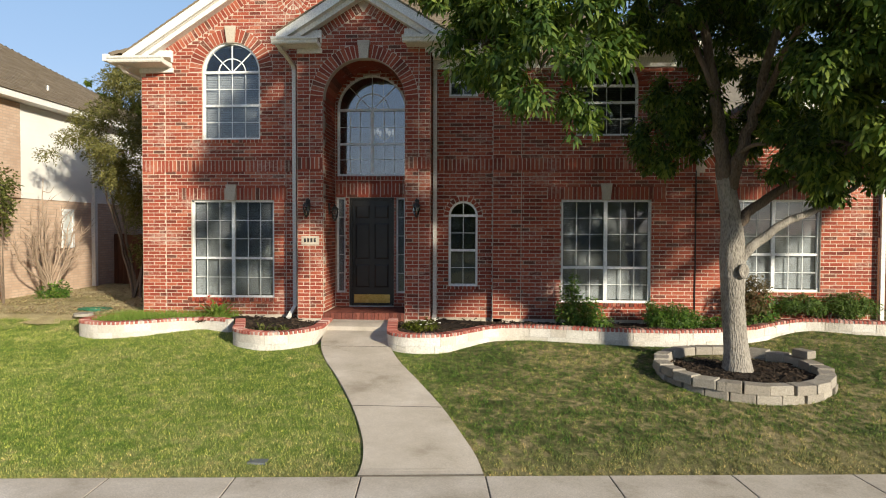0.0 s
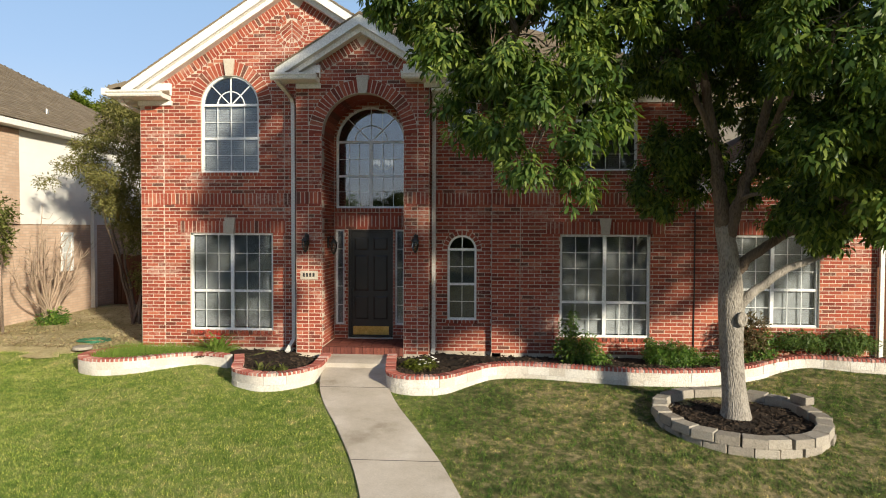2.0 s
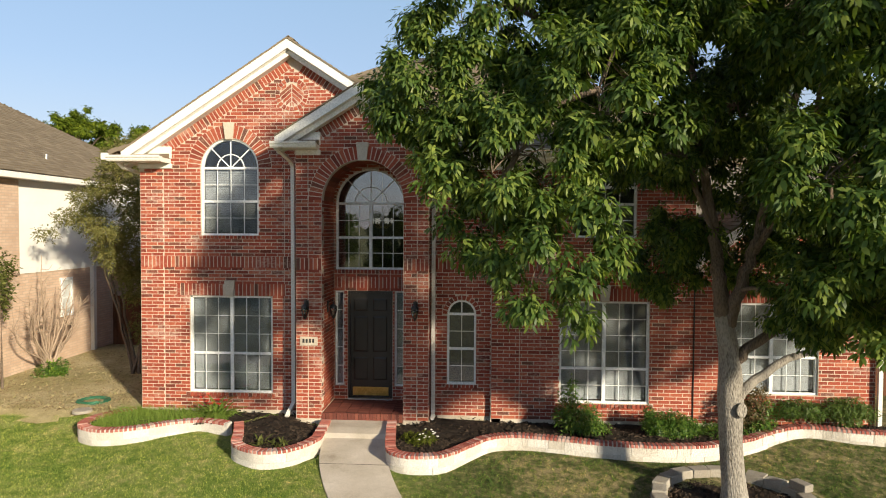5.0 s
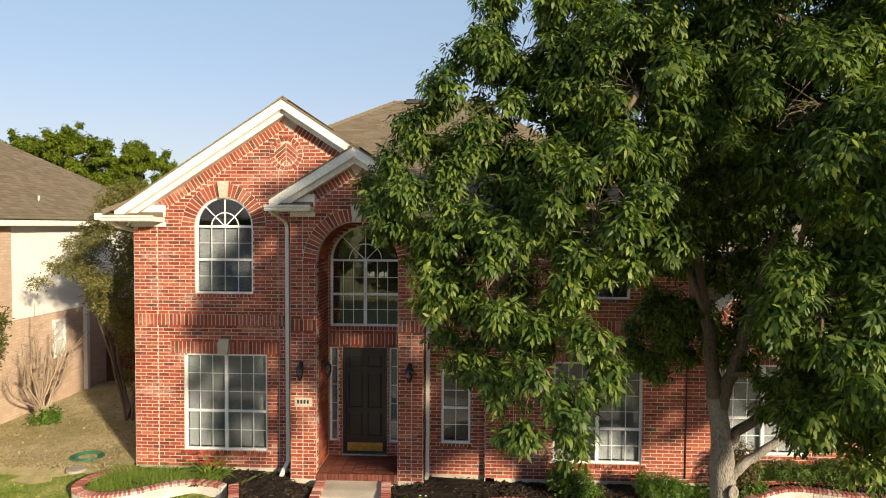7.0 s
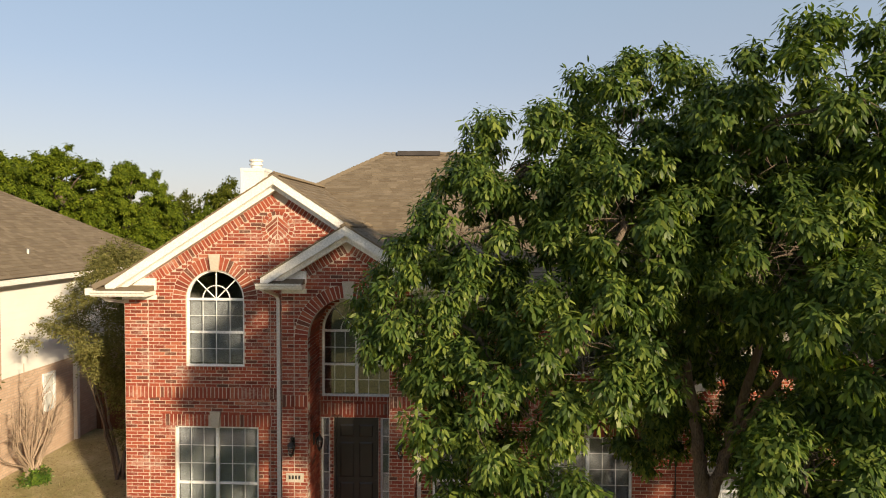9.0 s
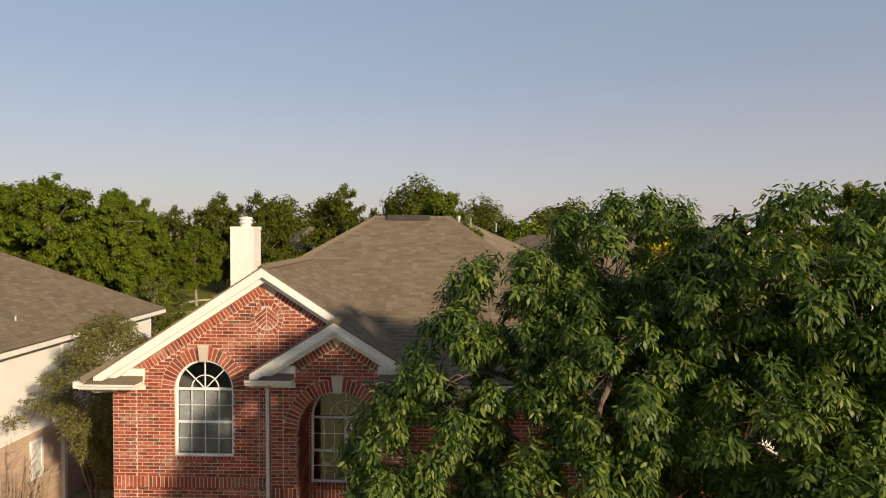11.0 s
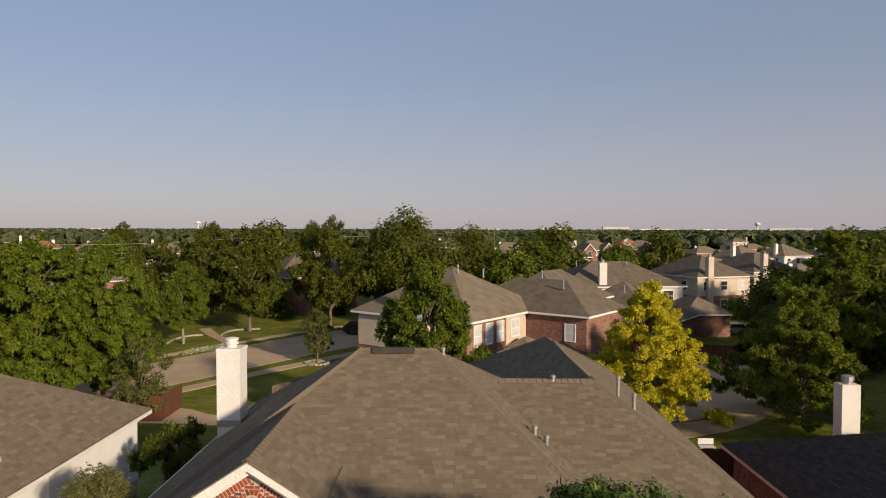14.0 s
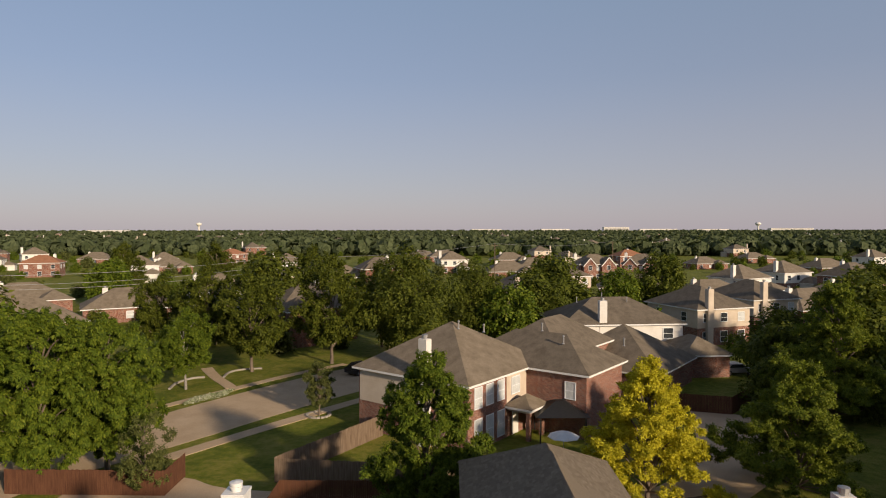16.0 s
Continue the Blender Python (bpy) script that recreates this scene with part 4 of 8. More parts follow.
slope([ON_HIP, (-0.9, 14.2, STEP), (-0.9, 13.5, EAVE), (4.85, 13.5, EAVE), RIDGE_B, RIDGE_A], roof, "front_slope", singles=220)
slope([BL, FL, RIDGE_A], roof, "left_slope")
slope([FR, BR, RIDGE_B], roof, "right_slope")
slope([BR, BL, RIDGE_A, RIDGE_B], roof, "back_slope", tabs=False)
# wing behind and to the right
W1, W2, W3 = (0.2, 21.0, 8.15), (4.9, 21.0, 8.15), (4.8, 30.2, 8.0)
slope([(-4.0, 15.7, EAVE), (8.6, 15.7, EAVE), W2, W1], roof, "wing_front_slope")
slope([(8.6, 15.7, EAVE), (8.6, 34.2, EAVE), W3, W2], roof, "wing_right_slope")
slope([(0.7, 34.2, EAVE), (0.7, 21.0, EAVE), W2, W3], roof, "wing_left_slope")
slope([(8.6, 34.2, EAVE), (0.7, 34.2, EAVE), W3], roof, "wing_back_slope", tabs=False)
part("wing_wall", Shape().box(1.2, 8.2, 27.0, 33.7, -0.3, 5.6), M_BRICK, house)
# left gable, entry gable, right gable
GA, GB = 8.13, 7.07
def gable_roof(cx, apex, sl, half_l, half_r, y0, y1, name):
    slope([(cx - half_l, y1, apex - sl * half_l), (cx - half_l, y0, apex - sl * half_l), (cx, y0, apex), (cx, y1, apex)], roof, name + "_left_slope", thick=0.03)
    slope([(cx + half_r, y0, apex - sl * half_r), (cx + half_r, y1, apex - sl * half_r), (cx, y1, apex), (cx, y0, apex)], roof, name + "_right_slope", thick=0.03)
gable_roof(-4.05, GA, 0.65, 3.62, 3.62, 13.60, 18.4, "gable")
gable_roof(-2.425, GB, 0.62, 1.72, 1.72, 13.045, 16.2, "entry_gable")
gable_roof(6.10, 4.90, 0.70, 1.68, 2.30, 13.375, 16.1, "side_gable")

# ridge caps and vents
def ridge_cap(a, b, w=0.14):
    s = Shape()
    d = Vector(b) - Vector(a)
    sidev = Vector((-d.y, d.x, 0)).normalized() * w
    n = max(1, int(d.length / 0.2))
    rings = []
    for i in range(n):
        for f, rise in ((i / n, 0.058), ((i + 0.985) / n, 0.040)):
            p = Vector(a) + d * f
            rings.append([p - sidev + Vector((0, 0, rise - 0.09)), p + Vector((0, 0, rise)), p + sidev + Vector((0, 0, rise - 0.09)), p + Vector((0, 0, -0.05))])
    s.tube_rings(rings)
    return part("ridge_cap", s, M_SHINGLE, roof)
for a, b in ((RIDGE_A, RIDGE_B), (RIDGE_A, FL), (RIDGE_B, FR), (W1, W2), (W2, W3), (W2, (8.6, 15.7, EAVE)), (W3, (8.6, 34.2, EAVE)), (W3, (0.7, 34.2, EAVE)), ((-4.05, 13.70, GA), (-4.05, 18.4, GA)), ((-2.425, 13.14, GB), (-2.425, 16.2, GB))):
    ridge_cap(a, b)
s = Shape()
s.hexa([(-2.15, 20.05, 9.20), (-0.85, 20.05, 9.20), (-0.85, 20.45, 9.20), (-2.15, 20.45, 9.20)], [(-2.15, 20.15, 9.35), (-0.85, 20.15, 9.35), (-0.85, 20.35, 9.35), (-2.15, 20.35, 9.35)])
part("ridge_vent", s, M_DARK, roof, "low dark ridge vent")

# white rake boards along the gables, in two steps
def rake(cx, apex, sl, half_l, half_r, y, name):
    for side, half in ((-1, half_l), (1, half_r)):
        for k, (drop0, drop1, y0, y1) in enumerate(((0.012, 0.225, y - 0.06, y + 0.02), (0.225, 0.345, y + 0.07, y + 0.33))):
            s = Shape()
            a = [(cx, apex - drop0), (cx, apex - drop1), (cx + side * half, apex - sl * half - drop1), (cx + side * half, apex - sl * half - drop0)]
            s.prism_y(a if side > 0 else a[::-1], y0, y1)
            part(name, s, M_WHITE, house, "white painted rake board")
        s = Shape()
        a = [(cx, apex - 0.14), (cx, apex - 0.235), (cx + side * half, apex - sl * half - 0.235), (cx + side * half, apex - sl * half - 0.14)]
        s.prism_y(a if side > 0 else a[::-1], y + 0.02, y + 0.33)
        part("soffit", s, M_WHITE, house)
rake(-4.05, GA, 0.65, 3.62, 3.62, 13.68, "rake_board")
rake(-2.425, GB, 0.62, 1.72, 1.72, 13.12, "rake_board")
rake(6.10, 4.90, 0.70, 1.68, 2.30, 13.45, "rake_board")


def gutter_run(x0, x1, y, z, name="gutter", ends=True):
    """An ogee gutter along x with its fascia behind and a boxed soffit below."""
    s = Shape()
    prof = [(0.0, 0.0), (-0.075, 0.0), (-0.095, 0.03), (-0.10, 0.06), (-0.125, 0.085), (-0.13, 0.125), (-0.118, 0.125), (-0.11, 0.10), (0.0, 0.10)]
    s.tube_rings([[(x, y + a, z + b) for a, b in prof] for x in (x0, x1)])
    return part(name, s, M_CREAM, house, "cream painted gutter")


def cornice(x0, x1, y_wall, y_front, z):
    """A boxed eave return: gutter on top, soffit, white frieze below on the brick."""
    gutter_run(x0, x1, y_front + 0.10, z - 0.02)
    part("eave_box", Shape().box(x0 + 0.05, x1 - 0.03, y_front + 0.10, y_wall, z - 0.025, z + 0.07), M_CREAM, house, "cream boxed eave")
    part("frieze_board", Shape().box(x0 + 0.42, x1, y_wall - 0.05, y_wall + 0.01, z - 0.13, z - 0.03), M_CREAM, house, "cream frieze board")
cornice(-7.87, -6.70, 13.95, 13.40, 5.55)
cornice(-4.22, -3.28, 13.40, 12.98, 5.77)
cornice(-1.57, -0.63, 13.40, 12.98, 5.77)


def eave_return(x0, x1, y_wall, y_front, z, post):
    """The small shingled slope over a boxed eave, with a white block where the rake board lands on it."""
    s = Shape()
    low, high, back = z + 0.075, z + 0.20, y_wall - 0.01
    s.hexa([(x0, y_front, z + 0.072), (x1, y_front, z + 0.072), (x1, back, z + 0.072), (x0, back, z + 0.072)], [(x0, y_front + 0.01, low + 0.012), (x1, y_front + 0.01, low + 0.012), (x1, back, high), (x0, back, high)])
    part("eave_return", s, M_SHINGLE, house, "small shingled return over the boxed eave")
    a, b = post
    part("return_block", Shape().box(a, b, y_wall - 0.09, y_wall - 0.012, z + 0.08, z + 0.335), M_WHITE, house, bevel=0.008)


eave_return(-7.80, -6.72, 13.95, 13.42, 5.55, (-7.20, -6.70))
eave_return(-4.18, -3.30, 13.40, 13.0, 5.77, (-3.68, -3.28))
eave_return(-1.55, -0.67, 13.40, 13.0, 5.77, (-1.57, -1.17))
gutter_run(-0.60, 4.95, 13.35, 5.62)
part("soffit", Shape().box(-1.0, 4.95, 13.35, 13.86, 5.56, 5.62), M_CREAM, house)
part("frieze_board", Shape().box(-1.0, 4.5, 13.66, 13.72, 5.36, 5.56), M_CREAM, house)
s = Shape()
s.box(-7.98, -7.84, 13.40, 27.3, 5.56, 5.70)
s.box(-7.84, -7.43, 13.95, 27.3, 5.56, 5.60)
part("side_gutter", s, M_CREAM, house)


def spout(points, name="downspout"):
    s = Shape()
    for a, b in zip(points, points[1:]):
        a, b = Vector(a), Vector(b)
        d = (b - a).normalized()
        u = Vector((1, 0, 0)) if abs(d.x) < 0.9 else Vector((0, 0, 1))
        v = d.cross(u).normalized() * 0.03
        u = v.cross(d).normalized() * 0.04
        s.hexa([a + u + v, a - u + v, a - u - v, a + u - v], [b + u + v, b - u + v, b - u - v, b + u - v])
    return part(name, s, M_CREAM, house, "cream painted downspout")
spout([(-4.12, 13.05, 5.76), (-4.03, 13.82, 5.55), (-4.02, 13.90, 5.45), (-4.01, 13.90, 0.35), (-4.06, 13.55, 0.14)])
spout([(-0.80, 13.1, 5.76), (-0.97, 13.76, 5.55), (-0.97, 13.79, 5.3), (-0.97, 13.79, 0.22), (-0.97, 13.6, 0.13)])
spout([(-7.72, 13.6, 5.53), (-7.68, 13.75, 5.42), (-7.50, 14.30, 5.30), (-7.48, 14.36, 5.1), (-7.48, 14.36, 0.2)])
spout([(8.03, 13.6, 3.2), (8.03, 13.6, 0.2)])
part("cable", Shape().tube([(4.39, 13.685, 0.25), (4.392, 13.685, 1.8), (4.385, 13.685, 3.25)], 0.012, 6), M_BLACK, house, "dark cable running up the brick")

# chimney behind the left slope
ch = thing("chimney", "white boxed chimney with a round metal cap", "")
ch.parent = house
CX, CY = -7.10, 22.3
part("chimney_shaft", Shape().box(CX - 0.55, CX + 0.23, CY - 0.38, CY + 0.42, 3.0, 8.94), M_WHITE, ch, bevel=0.01)
part("chimney_trim", Shape().box(CX - 0.57, CX + 0.25, CY - 0.40, CY + 0.44, 8.86, 8.97), M_WHITE, ch, bevel=0.01)
part("chimney_top", Shape().lathe([(0.18, 0.0), (0.18, 0.12), (0.23, 0.13), (0.23, 0.18), (0.19, 0.19), (0.19, 0.25), (0.23, 0.26), (0.23, 0.32), (0.05, 0.36)], (CX - 0.16, CY, 8.96), 20), M_CREAM, ch, "pale round metal cap")
part("flashing", Shape().box(CX - 0.57, CX + 0.26, CY - 0.40, CY + 0.44, 6.30, 6.52), M_STEEL, ch)
for x in (CX - 0.56, CX + 0.17):
    part("corner_board", Shape().box(x, x + 0.07, CY - 0.395, CY - 0.375, 6.5, 8.86), M_WHITE, ch)
# vent pipes
for x, y, z0, z1, r in ((1.74, 18.43, 7.0, 7.80, 0.075), (2.65, 18.2, 6.9, 7.55, 0.06), (2.95, 18.0, 6.9, 7.35, 0.06), (6.1, 22.5, 6.9, 8.0, 0.06), (6.2, 20.9, 6.9, 7.8, 0.06), (3.6, 21.0, 8.05, 8.35, 0.06), (0.05, 20.4, 9.0, 9.35, 0.05)):
    part("vent_pipe", Shape().lathe([(r * 2.0, 0.0), (r * 1.15, 0.12), (r, 0.13), (r, z1 - z0 - 0.12), (r * 1.4, z1 - z0 - 0.11), (r * 1.4, z1 - z0 - 0.02), (r * 0.4, z1 - z0)], (x, y, z0), 12), M_STEEL, house, "grey metal roof vent pipe")


# lanterns
def lantern(x, y, z, facing):
    w = thing("wall_lantern", "black metal and glass wall lantern on brick", "lamp", "lanterns by the door")
    w.location = (x, y, z)
    fx, fy = facing
    part("back_plate", Shape().box(-0.045 if fy else -0.012, 0.045 if fy else 0.012, -0.012 if fy else -0.045, 0.012 if fy else 0.045, -0.02, 0.22), M_BLACK, w, bevel=0.004)
    part("arm", Shape().tube([(0, 0, 0.16), (fx * 0.06, fy * 0.06, 0.24), (fx * 0.11, fy * 0.11, 0.23), (fx * 0.12, fy * 0.12, 0.16)], 0.009, 8), M_BLACK, w)
    c = (fx * 0.12, fy * 0.12, 0)
    part("lantern_cap", Shape().lathe([(0.085, 0.08), (0.08, 0.10), (0.05, 0.14), (0.02, 0.16), (0.015, 0.19), (0.0, 0.20)], c, 12), M_BLACK, w)
    part("glass_body", Shape().lathe([(0.045, -0.10), (0.07, -0.02), (0.072, 0.04), (0.06, 0.08)], c, 12), M_GLASS, w)
    s = Shape()
    for k in range(6):
        t = k * math.pi / 3
        s.tube([(c[0] + 0.046 * math.cos(t), c[1] + 0.046 * math.sin(t), -0.10), (c[0] + 0.074 * math.cos(t), c[1] + 0.074 * math.sin(t), 0.03), (c[0] + 0.062 * math.cos(t), c[1] + 0.062 * math.sin(t), 0.08)], 0.006, 5)
    s.lathe([(0.0, -0.17), (0.02, -0.15), (0.03, -0.13), (0.05, -0.10), (0.0, -0.095)], c, 10)
    part("lantern_cage", s, M_BLACK, w)
lantern(-3.58, 13.38, 2.42, (0, -1))
lantern(-1.31, 13.38, 2.42, (0, -1))
lantern(-3.245, 13.85, 2.36, (1, 0))

# chandelier in the foyer, seen through the tall window
lamp = thing("chandelier", "small white candle chandelier hanging in the foyer", "lamp")
lamp.location = (-2.30, 15.3, 4.30)
part("stem", Shape().tube([(0, 0, -0.12), (0, 0, 1.3)], 0.012, 8), M_BRASS, lamp)
for k in range(6):
    t = k * math.pi / 3
    u = (math.cos(t), math.sin(t))
    part("arm", Shape().tube([(0, 0, -0.1), (u[0] * 0.1, u[1] * 0.1, -0.16), (u[0] * 0.22, u[1] * 0.22, -0.06)], 0.009, 6), M_BRASS, lamp)
    part("bulb_shade", Shape().lathe([(0.018, -0.05), (0.032, 0.0), (0.028, 0.06), (0.012, 0.08)], (u[0] * 0.22, u[1] * 0.22, 0), 10), M_BULB, lamp, "glowing white glass shade")

# address plaque, characters as plain bars
pq = thing("address_plaque", "pale cast stone plaque with dark characters set in brick", "sign")
part("plaque_stone", Shape().box(-3.72, -3.35, 13.375, 13.42, 1.70, 1.88), M_STONE, pq, bevel=0.006)
for k in range(4):
    x = -3.665 + k * 0.068
    part("character_bar", Shape().box(x, x + 0.042, 13.370, 13.378, 1.755, 1.835), M_BLACK, pq)

# porch floor of bricks
porch = thing("porch", "red brick porch step at the front door", "")
porch.parent = house
part("porch_base", Shape().box(-3.26, -1.57, 13.42, 14.62, -0.3, 0.265), M_MORTAR, porch)
me = Shape().box(-0.115, 0.115, -0.033, 0.033, 0, 0.024).mesh("brick", M_PORCH)
for i in range(7):
    for k in range(15):
        under("brick", me, porch, Matrix.Translation((-3.14 + i * 0.243, 13.46 + k * 0.078, 0.265)))
me = Shape().box(-0.035, 0.035, -0.02, 0.02, -0.18, 0.0).mesh("brick", M_PORCH)
for i in range(22):
    under("brick", me, porch, Matrix.Translation((-3.225 + i * 0.077, 13.41, 0.29)))


# ---- ground ----
def mesh_np(name, verts, faces, material):
    """A mesh from arrays of corners and of three- or four-cornered faces."""
    k = faces.shape[1]
    me = bpy.data.meshes.new(name)
    me.vertices.add(len(verts))
    me.vertices.foreach_set("co", np.ascontiguousarray(verts, dtype=np.float32).ravel())
    me.loops.add(faces.size)
    me.loops.foreach_set("vertex_index", np.ascontiguousarray(faces, dtype=np.int32).ravel())
    me.polygons.add(len(faces))
    me.polygons.foreach_set("loop_start", np.arange(0, faces.size, k, dtype=np.int32))
    me.polygons.foreach_set("loop_total", np.full(len(faces), k, dtype=np.int32))
    me.materials.append(material)
    me.update(calc_edges=True)
    return me


def steps(*stretches):
    out = []
    for a, b, n in stretches:
        out += [a + (b - a) * i / n for i in range(n)]
    return out + [stretches[-1][1]]


xs = steps((-4000, -400, 8), (-400, -40, 10), (-40, -12, 8), (-12, 12, 48), (12, 40, 8), (40, 400, 10), (400, 4000, 8))
ys = steps((-4000, -300, 6), (-300, -5, 8), (-5, 4.0, 4), (4.0, 6.9, 6), (6.9, 13.4, 26), (13.4, 40, 14), (40, 400, 12), (400, 4500, 10))
gv = np.array([(x, y, ground_z(x, y) + (0.03 * noise.noise(Vector((x * 0.6, y * 0.6, 0))) if 7 < y < 40 and abs(x) < 40 else 0)) for y in ys for x in xs])
w_ = len(xs)
gf = np.array([(j * w_ + i, j * w_ + i + 1, (j + 1) * w_ + i + 1, (j + 1) * w_ + i) for j in range(len(ys) - 1) for i in range(w_ - 1)])
tagged(new("ground", mesh_np("ground", gv, gf, M_GROUND)), "mown lawn and yards of green and dry grass", "ground", kind="structure")

# sidewalk slabs and the curved front path
pavement = thing("pavement", "pale concrete pavement slabs with straight joints", "pavement", kind="structure")
x = -16.85
while x < 18:
    s = Shape().box(x + 0.006, x + 1.29, 5.35, 6.86, -0.75, -0.565)
    part("slab", s, M_CONCRETE, pavement, bevel=0.006)
    x += 1.30
part("joint_sand", Shape().box(-16.85, 18.0, 5.352, 6.858, -0.74, -0.573), M_JOINT, pavement)
pavement.matrix_basis = Matrix.Translation((0.05, 6.80, 0)) @ Matrix.Rotation(math.atan(0.085), 4, 'Z') @ Matrix.Translation((0, -6.86, 0))
PATH_L = [(-3.06, 13.40), (-3.03, 13.0), (-3.00, 12.4), (-2.86, 11.6), (-2.56, 10.7), (-2.14, 9.78), (-1.70, 8.7), (-1.40, 7.8), (-1.27, 7.2), (-1.24, 6.72)]
PATH_R = [(-1.84, 13.40), (-1.82, 13.0), (-1.78, 12.4), (-1.62, 11.6), (-1.33, 10.7), (-0.93, 9.78), (-0.48, 8.7), (-0.17, 7.8), (0.0, 7.25), (0.08, 6.84)]


def smooth_line(pts, per=6):
    """A curve through points, evenly cut."""
    out = []
    p = [Vector((*q, 0)) if len(q) == 2 else Vector(q) for q in pts]
    for i in range(len(p) - 1):
        a, b, c, d = p[max(i - 1, 0)], p[i], p[i + 1], p[min(i + 2, len(p) - 1)]
        for k in range(per):
            t = k / per
            out.append(0.5 * ((2 * b) + (c - a) * t + (2 * a - 5 * b + 4 * c - d) * t * t + (3 * b - a - 3 * c + d) * t ** 3))
    return out + [p[-1]]


pl, pr = smooth_line(PATH_L), smooth_line(PATH_R)
path_z = lambda y: max(-0.60, -0.60 + (min(y, 12.9) - 6.9) * 0.1108) + 0.035 + (0.05 if y > 12.6 else 0.0)
path = thing("garden_path", "curved pale concrete path to the front door", "path", kind="structure")
cuts = [0, 19, 36, len(pl) - 1]
for a, b in zip(cuts, cuts[1:]):
    s = Shape()
    for i in range(a, b):
        q = [pl[i], pr[i], pr[i + 1], pl[i + 1]]
        if i == a:
            q[0], q[1] = q[0] + Vector((0, -0.005, 0)), q[1] + Vector((0, -0.005, 0))
        if i == b - 1:
            q[2], q[3] = q[2] + Vector((0, 0.005, 0)), q[3] + Vector((0, 0.005, 0))
        s.hexa([(v.x, v.y, path_z(v.y) - 0.15) for v in q[::-1]], [(v.x, v.y, path_z(v.y)) for v in q[::-1]])
    part("path_slab", s, M_CONCRETE, path)
    part("joint_sand", Shape().hexa([(pl[b].x, pl[b].y - 0.02, path_z(pl[b].y) - 0.1), (pr[b].x, pr[b].y - 0.02, path_z(pl[b].y) - 0.1), (pr[b].x, pr[b].y + 0.02, path_z(pl[b].y) - 0.1), (pl[b].x, pl[b].y + 0.02, path_z(pl[b].y) - 0.1)], [(pl[b].x, pl[b].y - 0.007, path_z(pl[b].y) + 0.003), (pr[b].x, pr[b].y - 0.007, path_z(pr[b].y) + 0.003), (pr[b].x, pr[b].y + 0.007, path_z(pr[b].y) + 0.003), (pl[b].x, pl[b].y + 0.007, path_z(pl[b].y) + 0.003)]), M_JOINT, path)

# ---- raised beds: whitewashed stone walls with a brick cap ----
BED_L1 = [(-7.45, 13.75), (-7.85, 13.35), (-8.0, 12.9), (-7.88, 12.52), (-7.5, 12.3), (-7.1, 12.32), (-6.7, 12.5), (-6.3, 12.82), (-5.8, 13.05), (-5.4, 13.0), (-5.02, 12.88)]
BED_L2 = [(-4.86, 12.95), (-4.62, 12.3), (-4.42, 11.7), (-4.02, 11.38), (-3.7, 11.33), (-3.42, 11.45), (-3.2, 11.72), (-3.06, 12.1), (-3.08, 12.6), (-3.14, 13.3)]
BED_R = [(-1.78, 13.3), (-1.70, 12.6), (-1.55, 11.6), (-1.3, 11.34), (-1.0, 11.30), (-0.7, 11.36), (-0.45, 11.58), (-0.15, 12.0), (0.2, 12.42), (0.65, 12.58), (1.2, 12.52), (2.2, 12.28), (3.1, 12.16), (3.7, 12.18), (4.3, 12.3), (5.1, 12.7), (5.6, 13.04), (6.2, 13.28), (6.7, 13.25), (7.2, 13.08), (8.0, 12.98), (9.6, 12.9)]


def resample(pts, step):
    line = smooth_line(pts, 12)
    out, acc = [line[0]], 0.0
    for a, b in zip(line, line[1:]):
        d = (b - a).length
        while acc + d >= step:
            f = (step - acc) / d
            a = a + (b - a) * f
            d = (b - a).length
            out.append(a.copy())
            acc = 0.0
        acc += d
    return out


